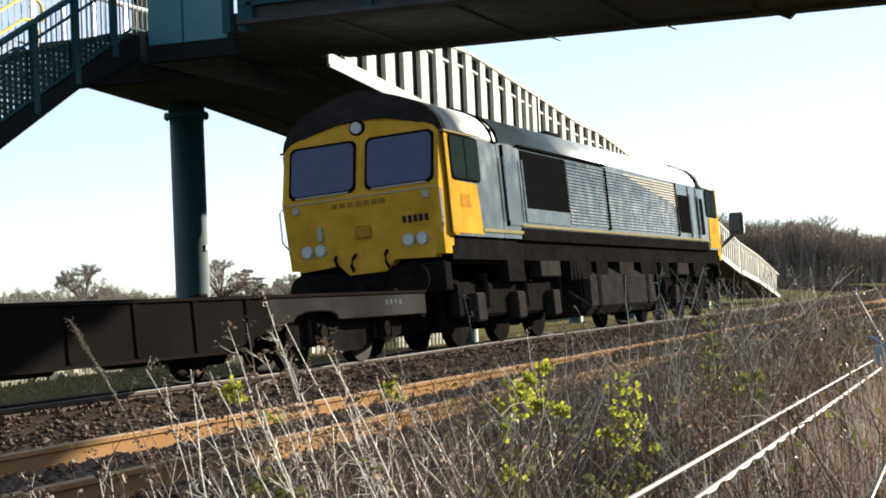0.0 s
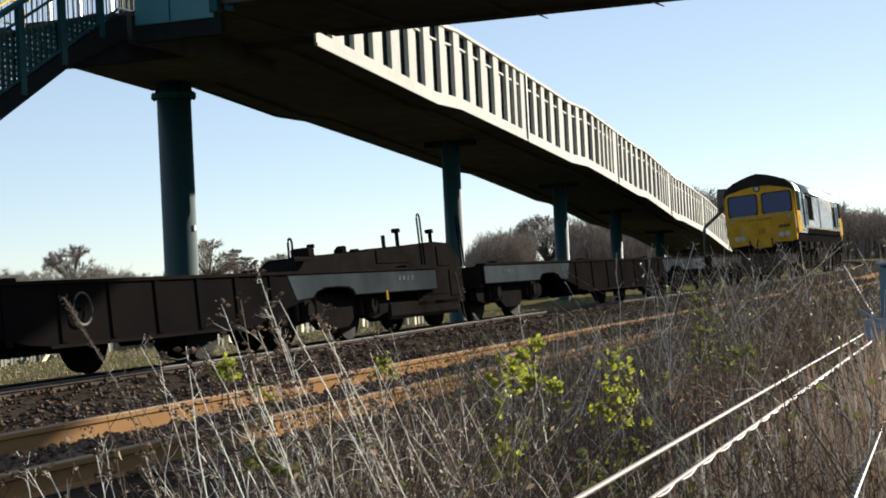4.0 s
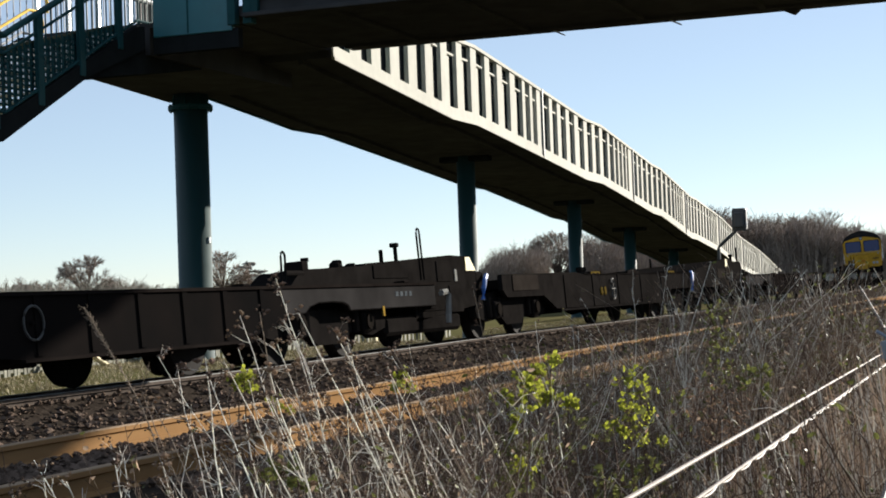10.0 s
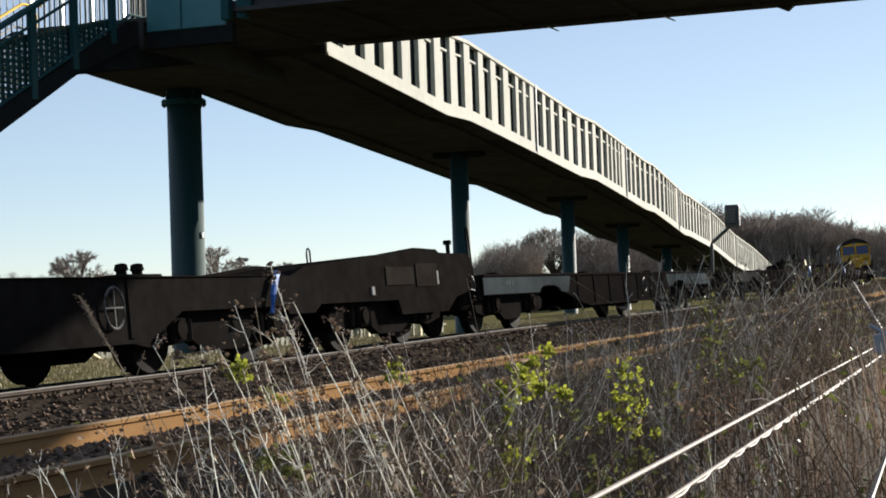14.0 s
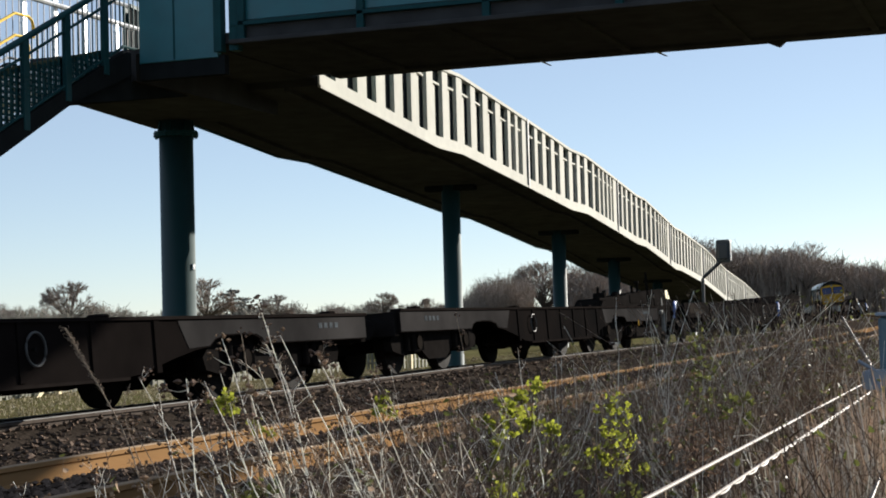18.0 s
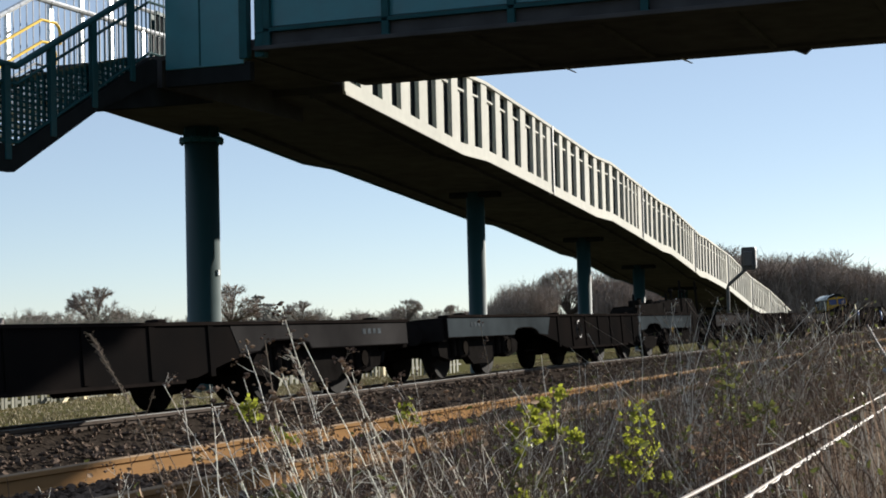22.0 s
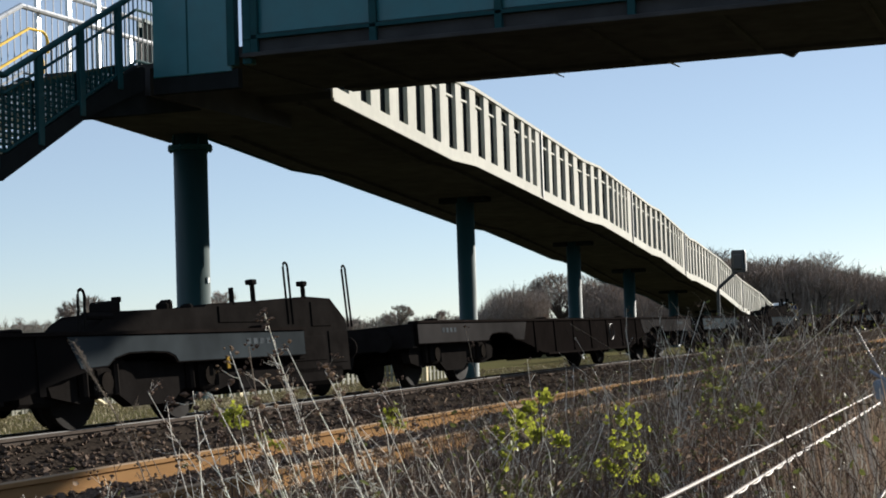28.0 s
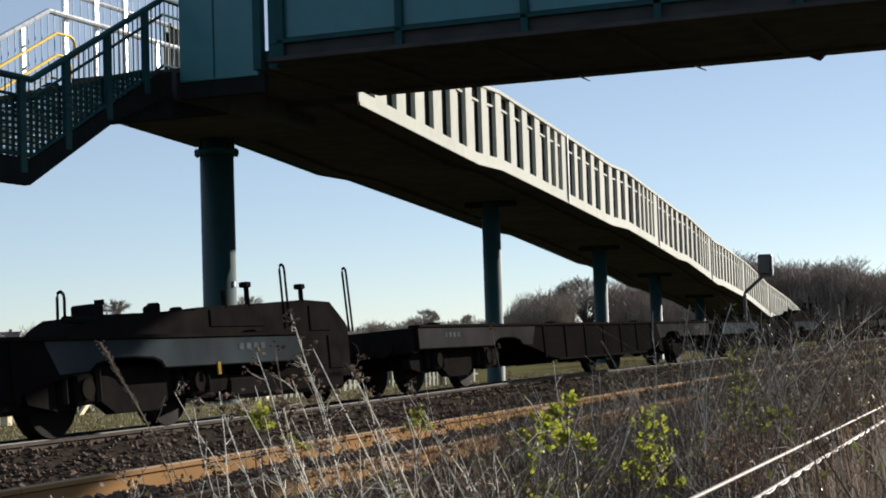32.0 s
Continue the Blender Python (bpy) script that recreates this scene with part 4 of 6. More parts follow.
    for y in (-0.72, 0.72):
        tank = part("fuel_tank", box(7.6, 13.2, y - 0.55, y + 0.55, 0.3, 1.2, 0.16), M_TANK, L, "grimy rounded fuel tank slung between the bogies")
        for x in (8.4, 10.4, 12.4):
            part("tank_strap", box(x - 0.05, x + 0.05, y - 0.562, y + 0.562, 0.29, 1.21, 0.165), M_GRIME, tank)
        for k in range(6):
            x = 6.7 + k * 0.24 if k < 3 else 12.9 + (k - 3) * 0.3
            part("air_pipe", tube([(x, y * 1.72, 1.35), (x + 0.06, y * 1.75, 0.9), (x + 0.2, y * 1.7, 0.62)], 0.022, 5), M_GRIME, L)
    part("underframe", box(0.3, LONG - 0.3, -1.15, 1.15, 1.25, 1.66), M_GRIME, L)
    for bx in (3.6, 17.6):
        b = part("bogie", box(bx - 2.75, bx + 2.75, -1.08, -0.92, 0.42, 0.98, 0.05), M_GRIME, L, "black three-axle bogie")
        part("bogie_frame", box(bx - 2.75, bx + 2.75, 0.92, 1.08, 0.42, 0.98, 0.05), M_GRIME, b)
        part("brake_rigging", box(bx - 2.4, bx + 2.4, -0.6, -0.5, 0.3, 0.75, 0.03), M_GRIME, b)
        part("traction_motor_case", box(bx - 2.3, bx + 2.3, -0.45, 0.45, 0.25, 0.8, 0.06), M_GRIME, b)
        part("bolster", box(bx - 0.4, bx + 0.4, -0.92, 0.92, 0.6, 1.25), M_GRIME, b)
        for k in (-2.05, 0, 2.05):
            wheelset(b, bx + k, 0.53)
            for y in (-1.12, 1.12):
                part("axle_box", box(bx + k - 0.22, bx + k + 0.22, y - 0.1, y + 0.1, 0.35, 0.8, 0.03), M_TANK, b)
                part("spring", tube([(bx + k + 0.4, y, 0.55), (bx + k + 0.4, y, 1.1)], 0.09, 8), M_GRIME, b)
    for x, s in ((0.1, -1), (LONG - 0.1, 1)):
        part("buffer_beam", box(min(x, x - s * 0.3), max(x, x - s * 0.3), -1.2, 1.2, 0.85, 1.3, 0.02), M_GRIME, L)
        for y in (-0.87, 0.87):
            b = part("buffer", lathe([(0.1, 0.0), (0.1, 0.4), (0.25, 0.42), (0.25, 0.47)] if s > 0 else [(0.25, -0.47), (0.25, -0.42), (0.1, -0.4), (0.1, 0.0)], (x, y, 1.05), "x", 14), M_GRIME, L)
        part("coupling", box(min(x, x + s * 0.45), max(x, x + s * 0.45), -0.06, 0.06, 0.9, 1.05), M_GRIME, L)
        for y in (-0.3, 0.35):
            part("brake_pipe", tube([(x, y, 1.2), (x + s * 0.15, y, 1.1), (x + s * 0.12, y, 0.75)], 0.025, 6), M_RUBBER, L)
    part("exhaust", box(9.2, 10.1, -0.35, 0.35, ROOF, ROOF + 0.08, 0.03), M_ROOF, L)
    return L


def bogie(parent, bx, mat, half=1.0):
    """A two-axle bogie: cast side frames with spring nests, bolster, axle boxes and brake blocks."""
    k = half / 0.8
    frame_ = [(bx + px * k, pz) for px, pz in ((-1.45, 0.46), (-1.25, 0.66), (-0.5, 0.72), (-0.35, 0.6), (0.35, 0.6), (0.5, 0.72), (1.25, 0.66), (1.45, 0.46), (1.4, 0.32), (1.05, 0.24), (0.5, 0.3), (0.3, 0.17), (-0.3, 0.17), (-0.5, 0.3), (-1.05, 0.24), (-1.4, 0.32))]
    b = part("bogie", prism(frame_, -1.08, -0.96, "y"), mat, parent, "grimy two-axle bogie")
    part("side_frame", prism(frame_, 0.96, 1.08, "y"), mat, b)
    part("bolster", box(bx - 0.25, bx + 0.25, -0.96, 0.96, 0.35, 0.62), mat, b)
    for d in (-half, half):
        wheelset(b, bx + d, 0.42, mat=M_WHEEL)
        for y in (-1.1, 1.1):
            part("axle_box", box(bx + d - 0.15, bx + d + 0.15, y - 0.08, y + 0.08, 0.28, 0.56, 0.03), mat, b)
            part("axle_cap", lathe([(0.1, -0.03), (0.1, 0.03)], (bx + d, y + (0.08 if y > 0 else -0.08), 0.42), "y", 12), M_CAP, b, "dusty axle cap")
            for q in (-0.27, 0.27):
                part("spring", tube([(bx + d + q, y, 0.3), (bx + d + q, y, 0.62)], 0.06, 8), mat, b)
        part("brake_block", box(bx + d * 0.42 - 0.06, bx + d * 0.42 + 0.06, -0.9, -0.62, 0.28, 0.6, 0.02), mat, b)
    return b


def hoop(x, y, z0, z1, w, lean=0.0):
    return tube([(x - w, y, z0), (x - w + lean, y, z1 - w), (x - w * 0.7 + lean, y, z1 - w * 0.3), (x + lean, y, z1), (x + w * 0.7 + lean, y, z1 - w * 0.3), (x + w + lean, y, z1 - w), (x + w, y, z0)], 0.015, 6)


WAGON_LEN = 18.5
DECK = 0.86


def flat_wagon(beam_mat, label, loaded, ring, nosed=False):
    """Container flat; loaded: with gear on its leading end; nosed: that gear reaches over the end. x 0 at its leading end, body towards minus x; z 0 on the rails."""
    W = thing("flat_wagon", label, "railway wagon", group="container flat wagons")
    a = -2.2 if loaded else -0.35
    z = -WAGON_LEN + 0.35
    top, deep, shallow = DECK, 0.31, 0.565
    # underside from an end inwards: level, a rounded arch over the wheel, then down to the deep middle
    low_edge = [(0.0, shallow), (3.0, shallow), (3.06, shallow + 0.06), (3.2, shallow + 0.1), (3.5, shallow + 0.115), (3.9, shallow + 0.11), (4.15, shallow + 0.07), (4.28, shallow), (4.6, shallow - 0.03), (5.1, shallow - 0.11), (5.7, deep + 0.02), (6.0, deep)]
    for y in (-1.3, 1.3):
        out = [(a, top)] + [(a - d, h) for d, h in low_edge] + [(z + d, h) for d, h in low_edge[::-1]] + [(z, top)]
        lo, hi = min(y, y * 0.955), max(y, y * 0.955)
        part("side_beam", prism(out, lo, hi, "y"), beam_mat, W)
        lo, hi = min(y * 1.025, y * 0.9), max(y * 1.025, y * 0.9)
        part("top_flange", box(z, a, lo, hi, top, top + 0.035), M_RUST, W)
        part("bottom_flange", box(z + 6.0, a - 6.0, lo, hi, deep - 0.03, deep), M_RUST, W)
        if ring:
            part("brake_wheel", tube([(ring + 0.15 * math.cos(k * math.pi / 10), y * 1.03, deep + 0.31 + 0.15 * math.sin(k * math.pi / 10)) for k in range(20)], 0.012, 6, closed=True), M_RING, W, "handbrake ring")
            part("brake_spindle", tube([(ring, y, deep + 0.31), (ring, y * 1.03, deep + 0.31)], 0.02, 6), M_BLACK, W)
        lo, hi = min(y * 1.005, y), max(y * 1.005, y)
        for s_, e in ((-1, a), (1, z)):
            band = [(e + s_ * d, h) for d, h in ((0.02, top - 0.01), (0.02, shallow + 0.012), (2.98, shallow + 0.012), (3.04, shallow + 0.075), (3.18, shallow + 0.115), (3.5, shallow + 0.13), (3.92, shallow + 0.125), (4.17, shallow + 0.08), (4.3, shallow + 0.01), (4.75, shallow - 0.01), (4.95, top - 0.01))]
            part("end_band", prism(band, lo, hi, "y"), M_ENDBLUE if beam_mat is M_DECK_BLUE and ring and not nosed else M_ENDGREY, W, "worn pale paint over the wagon end")
        for k in range(7):
            x = a - 5.4 - k * (a - z - 10.8) / 6
            part("stiffener", box(x - 0.05, x + 0.05, min(y * 1.014, y), max(y * 1.014, y), deep + 0.02, top), beam_mat, W)
        for k in range(4):
            x = a - 0.9 - k * (a - z - 1.8) / 3
            part("twistlock", box(x - 0.09, x + 0.09, y * 0.9 - 0.08, y * 0.9 + 0.08, top + 0.035, top + 0.075, 0.015), M_RUST, W)
        for x0, mat in ((a - 0.95, M_LETTER), (z + 1.5, M_LETTER)):
            for k in range(4):
                part("lettering_bar", box(x0 - k * 0.16 - 0.06, x0 - k * 0.16 + 0.04, min(y * 1.008, y), max(y * 1.008, y), top - 0.14, top - 0.075), mat, W)
    part("deck_plate", box(z, a, -1.24, 1.24, top - 0.1, top - 0.02), M_RUST, W, "rusty open deck plating")
    part("centre_sill", box(z + 0.1, -0.3, -0.3, 0.3, 0.5, top - 0.1), M_BLACK, W)
    for x in (-7.2, -9.4, -11.8):
        part("hanging_gear", box(x - 0.35, x + 0.35, -1.0, -0.5, 0.24, 0.5, 0.04), M_BLACK, W)
    part("brake_rod", tube([(a - 5.5, -0.8, 0.32), (z + 5.0, -0.8, 0.32)], 0.02, 5), M_BLACK, W)
    for x in (a, z):
        part("headstock", box(x - 0.08, x + 0.08, -1.25, 1.25, 0.52, top, 0.01), M_BLACK, W)
    for s, x in ((1, -0.3), (-1, z)):
        for y in (-0.87, 0.87):
            part("buffer", lathe([(0.08, 0), (0.08, 0.22), (0.15, 0.23), (0.15, 0.27)] if s > 0 else [(0.15, -0.27), (0.15, -0.23), (0.08, -0.22), (0.08, 0)], (x, y, 0.64), "x", 12), M_BLACK, W)
        part("coupling", tube([(x, 0, 0.6), (x + s * 0.2, 0, 0.52), (x + s * 0.34, 0, 0.58)], 0.045, 6), M_BLACK, W)
        part("brake_pipe", tube([(x, -0.35, 0.6), (x + s * 0.14, -0.36, 0.5), (x + s * 0.2, -0.33, 0.3)], 0.025, 6), M_BLACK, W)
    bogie(W, -WAGON_LEN + 2.3, M_BLACK)
    if not loaded:
        bogie(W, -2.6, M_BLACK)
        return W
    fore = bogie(W, -5.38, M_BLACK)
    wheelset(fore, -8.45, 0.42, mat=M_WHEEL)
    part("axle_box", box(-8.65, -8.25, -1.16, -1.0, 0.26, 0.6, 0.03), M_BLACK, fore)
    # black machinery housing on the leading end
    nose = [(0.1, 0.55), (0.15, 1.07), (-0.1, 1.3), (-0.95, 1.315), (-1.65, 1.285)] if nosed else [(-0.5, 0.36), (-0.5, 0.95), (-0.56, 1.02), (-0.95, 1.265), (-1.65, 1.285)]
    out = nose + [(-3.0, 1.225), (-4.1, 1.185), (-4.2, 1.15), (-6.0, 1.105), (-6.2, 1.03), (-6.42, 0.9), (-2.5, 0.9), (-2.5, 0.36)]
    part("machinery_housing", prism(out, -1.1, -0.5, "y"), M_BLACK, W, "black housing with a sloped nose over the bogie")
    for x0, x1, z0, z1 in ((-2.4, -1.2, 0.5, 0.8), (-1.1, -0.56, 0.46, 0.86), (-3.9, -2.7, 0.98, 1.16), (-1.55, -1.0, 0.92, 1.22)):
        part("access_panel", box(x0, x1, -1.115, -1.09, z0, z1, 0.006), M_BLACK, W)
    part("step_board", box(-2.55, -2.05, -1.3, -1.05, 0.62, 0.65), M_RUST, W)
    part("brake_gear_box", box(-3.6, -0.7, -1.1, -0.7, 0.2, 0.46, 0.05), M_BLACK, W)
    part("exhaust_pipe", tube([(-6.03, -1.08, 1.06), (-6.5, -1.08, 1.06)], 0.035, 8), M_BLACK, W)
    part("valve_box", box(-6.06, -5.86, -1.1, -0.85, 1.08, 1.21, 0.02), M_BLACK, W)
    part("valve_wheel", lathe([(0.05, 1.2), (0.05, 1.25)], (-5.86, -1.05, 0), n=10), M_BLACK, W)
    for x, zt in ((-4.95, 1.2), (-4.45, 1.19), (-4.88, 1.23)):
        part("filler_cap", lathe([(0.07, zt - 0.1), (0.07, zt - 0.02), (0.05, zt)], (x, -1.03, 0), n=10), M_BLACK, W)
    if nosed:
        part("yellow_mark", prism([(-0.3, 1.29), (-0.1, 1.29), (0.13, 1.08), (-0.3, 1.08)], -1.115, -1.1, "y"), M_MARK, W, "yellow paint on the nose")
        part("pale_plate", box(-0.82, -0.72, -1.115, -1.1, 0.92, 1.1, 0.004), M_PLATE, W)
        part("hose_box", box(0.14, 0.5, -1.1, -0.55, 0.78, 1.07, 0.03), M_BLACK, W)
        part("filler_cap", lathe([(0.055, 1.06), (0.06, 1.15), (0.035, 1.19)], (0.22, -1.0, 0), n=10), M_BLACK, W)
        part("strap", tube([(0.52, -1.14, 1.0), (0.36, -1.17, 0.93), (0.27, -1.17, 0.78), (0.24, -1.15, 0.62)], 0.04, 6), M_BLUE, W, "blue hose strap")
        part("white_hose", tube([(-2.06, -1.34, 0.74), (-1.86, -1.34, 0.76), (-1.78, -1.34, 0.7), (-1.84, -1.34, 0.46), (-1.88, -1.34, 0.3)], 0.045, 6), M_PLATE, W, "short bent white hose")
    posts = ((-3.52, 1.18, 1.37, 0.0), (-3.0, 1.2, 1.43, 0.05)) if nosed else ((-3.52, 1.18, 1.37, 0.0), (-3.0, 1.2, 1.43, 0.05), (-1.67, 1.26, 1.43, 0.05))
    for x, z0, zt, head in posts:
        part("lever_post", tube([(x, -1.08, z0), (x, -1.08, zt)], 0.03, 8), M_BLACK, W)
        if head:
            part("lever_head", box(x - 0.08, x + 0.035, -1.13, -1.03, zt - 0.02, zt + 0.04, 0.01), M_BLACK, W)
    hoops = ((-6.58, DECK, 1.315, 0.055, 0.03), (-2.12, 0.95, 1.69, 0.06, -0.02), (-0.4, 0.9, 1.695, 0.055, -0.05))
    for x, z0, zt, w, ln in hoops[:2] if nosed else hoops:
        part("grab_hoop", hoop(x, -1.1, z0, zt, w, ln), M_BLACK, W, "bent tube grab hoop")
    part("yellow_tag", box(-4.18, -4.12, -1.315, -1.3, 0.47, 0.6), M_FADED, W)
    return W


def low_wagon(length, ring, fittings, blocks, marked):
    """Black wagon: a raised housing on its leading end, then a long plain beam carried on two bogies."""
    W = thing("low_wagon", "black well wagon with a raised housing and yellow marks" if marked else "black well wagon with a raised housing over its leading bogie", "railway wagon", group="black well wagons")
    T = 0.95
    n = -length
    for y in (-1.28, 1.28):
        out = [(-0.4, 0.72), (-0.42, 1.19), (-0.7, 1.26), (-1.2, 1.25), (-1.8, 1.26), (-1.9, 1.305), (-2.75, 1.32), (-4.9, 1.15), (-6.4, 1.06), (-6.8, T), (n + 5.0, T), (n + 4.4, T + 0.045), (n + 0.1, T + 0.02), (n + 0.1, 0.72),
               (n + 0.3, 0.6), (n + 2.3, 0.6), (n + 3.0, 0.36), (-10.0, 0.34), (-9.4, 0.6), (-7.0, 0.6), (-6.9, 0.5), (-6.2, 0.5), (-6.0, 0.6), (-3.5, 0.6), (-3.4, 0.4), (-1.6, 0.4), (-1.2, 0.6)]
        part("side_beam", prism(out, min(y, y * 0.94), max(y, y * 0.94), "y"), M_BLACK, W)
        part("brake_wheel", tube([(ring + 0.17 * math.cos(k * math.pi / 10), y * 1.03, 0.66 + 0.2 * math.sin(k * math.pi / 10)) for k in range(20)], 0.014, 6, closed=True), M_HANDWHEEL, W, "worn pale handbrake wheel")
        part("brake_spoke", tube([(ring - 0.16, y * 1.03, 0.66), (ring + 0.16, y * 1.03, 0.66)], 0.01, 5), M_HANDWHEEL, W)
        part("brake_spoke", tube([(ring, y * 1.03, 0.47), (ring, y * 1.03, 0.85)], 0.01, 5), M_HANDWHEEL, W)
        part("brake_spindle", tube([(ring, y, 0.66), (ring, y * 1.03, 0.66)], 0.02, 6), M_BLACK, W)
        for x0, x1, z0, z1 in ((-2.8, -1.96, 0.77, 1.1), (-3.9, -2.9, 0.8, 1.05), (n + 0.6, n + 2.0, 0.7, 0.96)):
            part("end_plate", box(x0, x1, min(y * 1.012, y), max(y * 1.012, y), z0, z1, 0.004), M_BROWNPLATE, W, "brown painted side plate")
        part("lamp_bracket", box(-2.02, -1.95, min(y * 1.02, y), max(y * 1.02, y), 0.8, 0.99), M_PLATE, W)
        part("white_bracket", box(-4.44, -4.35, min(y * 1.02, y), max(y * 1.02, y), 0.68, 0.79), M_PLATE, W)
        part("bottom_flange", box(n + 3.2, -10.1, min(y * 1.02, y * 0.9), max(y * 1.02, y * 0.9), 0.31, 0.345), M_BLACK, W)
        part("top_flange", box(n + 5.0, -7.0, min(y * 1.02, y * 0.9), max(y * 1.02, y * 0.9), T, T + 0.012), M_RUST, W)
        for k in range(5):
            x = -10.4 + k * (n + 14.0) / 4
            part("stiffener", box(x - 0.05, x + 0.05, min(y * 1.014, y), max(y * 1.014, y), 0.36, T), M_BLACK, W)
        part("strap", tube([(-7.15, y * 1.0, 0.98), (-7.3, y * 1.04, 0.92), (-7.42, y * 1.05, 0.72), (-7.46, y * 1.04, 0.52)], 0.04, 6), M_BLUE, W, "blue hose strap over the coupling")
        if marked:
            part("yellow_mark", prism([(-2.79, 1.11), (-2.53, 1.12), (-2.57, 1.31), (-2.73, 1.31)], min(y * 1.016, y), max(y * 1.016, y), "y"), M_MARK, W)
            for x in (-15.3, -15.55):
                part("yellow_disc", lathe([(0.085, 0), (0.085, 0.02), (0.05, 0.03)] if y > 0 else [(0.05, -0.03), (0.085, -0.02), (0.085, 0)], (x, y, 0.63), "y", 12), M_DULLYELLOW, W, "worn yellow disc")
    for x0, x1, yellow in blocks:
        part("deck_block", box(x0, x1, -1.25, -0.7, T, T + 0.065, 0.01), M_BLACK, W)
        if yellow:
            part("warning_plate", box(x0 + 0.02, x1 - 0.02, -1.262, -1.25, T - 0.05, T + 0.06, 0.003), M_DULLYELLOW, W, "yellow warning plate with two black bars")
            for q in (0.3, 0.7):
                xm = x0 + (x1 - x0) * q
                part("plate_bar", box(xm - 0.08, xm + 0.06, -1.268, -1.262, T - 0.01, T + 0.03), M_RUBBER, W)
    part("deck_plate", box(n + 0.3, -6.4, -1.2, 1.2, T - 0.2, T - 0.05), M_RUST, W)
    part("front_deck", prism([(-0.14, 1.18), (-0.44, 1.25), (-1.5, 1.24), (-2.45, 1.3), (-4.64, 1.13), (-6.2, 1.04), (-6.4, T - 0.2), (-0.14, T - 0.2)], -1.2, 1.2, "y"), M_BLACK, W)
    part("front_box", box(-0.5, -0.12, -1.1, 1.1, 0.4, 0.72, 0.05), M_BLACK, W)
    part("centre_sill", box(n + 0.2, -0.3, -0.3, 0.3, 0.4, T - 0.2), M_BLACK, W)
    bogie(W, -3.4, M_BLACK, 1.1)
    bogie(W, -8.2, M_BLACK, 1.1)
    bogie(W, n + 1.1, M_BLACK, 1.02)
    for x in fittings:
        part("fitting", lathe([(0.055, T), (0.055, T + 0.09), (0.075, T + 0.1), (0.06, T + 0.16), (0.02, T + 0.17)], (x, -1.0, 0), n=10), M_BLACK, W)
    part("fitting_base", box(min(fittings) - 0.35, max(fittings) + 0.15, -1.2, -0.8, T, T + 0.045, 0.01), M_BLACK, W)
    part("lever_post", tube([(-0.9, -1.1, 1.2), (-0.9, -1.1, 1.42)], 0.035, 6), M_BLACK, W)
    part("lever_head", box(-0.96, -0.85, -1.15, -1.05, 1.4, 1.47, 0.01), M_BLACK, W)
    part("grab_hoop", hoop(0.1, -1.1, 0.66, 1.68, 0.055, -0.1), M_BLACK, W)
    part("grab_hoop", hoop(-1.15, 1.1, 1.1, 1.58, 0.06, 0), M_BLACK, W)
    part("air_hose", tube([(-0.5, -1.3, 0.9), (-0.46, -1.33, 0.76), (-0.52, -1.33, 0.68), (-0.62, -1.3, 0.7)], 0.014, 6), M_RING, W, "grey air hose")
    for s, x in ((1, -0.3), (-1, n + 0.25)):
        for y in (-0.87, 0.87):
            part("buffer", lathe([(0.08, 0), (0.08, 0.22), (0.13, 0.23), (0.13, 0.27)] if s > 0 else [(0.13, -0.27), (0.13, -0.23), (0.08, -0.22), (0.08, 0)], (x, y, 0.64), "x", 12), M_BLACK, W)
    return W


LOCO = loco()
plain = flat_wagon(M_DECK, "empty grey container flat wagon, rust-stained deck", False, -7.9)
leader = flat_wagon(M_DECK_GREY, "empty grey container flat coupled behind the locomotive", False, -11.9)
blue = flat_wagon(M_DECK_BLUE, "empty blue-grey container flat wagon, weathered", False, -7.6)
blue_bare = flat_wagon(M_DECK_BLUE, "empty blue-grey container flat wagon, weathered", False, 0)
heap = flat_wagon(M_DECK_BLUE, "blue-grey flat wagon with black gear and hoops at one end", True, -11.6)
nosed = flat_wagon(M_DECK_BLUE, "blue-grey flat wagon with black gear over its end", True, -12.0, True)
low = low_wagon(21.6, -14.75, (-15.95, -15.7), ((-13.2, -12.2, False), (-9.5, -8.85, True), (-16.1, -15.4, True)), True)
low_second = low_wagon(23.8, -10.75, (-10.05, -9.75), ((-13.9, -13.1, False),), False)
O = Matrix.Identity(4)
# vehicles and how far behind the loco's yellow end each one's leading end runs
TRAIN = [(leader, 0.7), (copy_thing(blue, O), 19.5), (heap, 37.6), (plain, 57.0), (low, 75.25), (nosed, 97.6), (blue, 118.9), (low_second, 137.0),
         (copy_thing(nosed, O), 161.6), (copy_thing(plain, O), 180.6)]
for k, back in enumerate((199.5, 238.05, 276.9, 315.6)):
    TRAIN += [(copy_thing(heap, O), back), (copy_thing(plain, O) if k % 2 else (copy_thing(blue_bare, O) if k else blue_bare), back + 19.3)]


def run(t):
    """Metres that the train has gone after t seconds."""
    knots = [(0.0, 0.0), (19.82, 19.82 * 9.9), (23.87, 19.82 * 9.9 + 38.6), (27.93, 19.82 * 9.9 + 77.2), (32.0, 19.82 * 9.9 + 115.8)]
    for (a, sa), (b, sb) in zip(knots, knots[1:]):
        if t <= b:
            return sa + (sb - sa) * (t - a) / (b - a)
    return knots[-1][1]


LOCO_START = 22.72


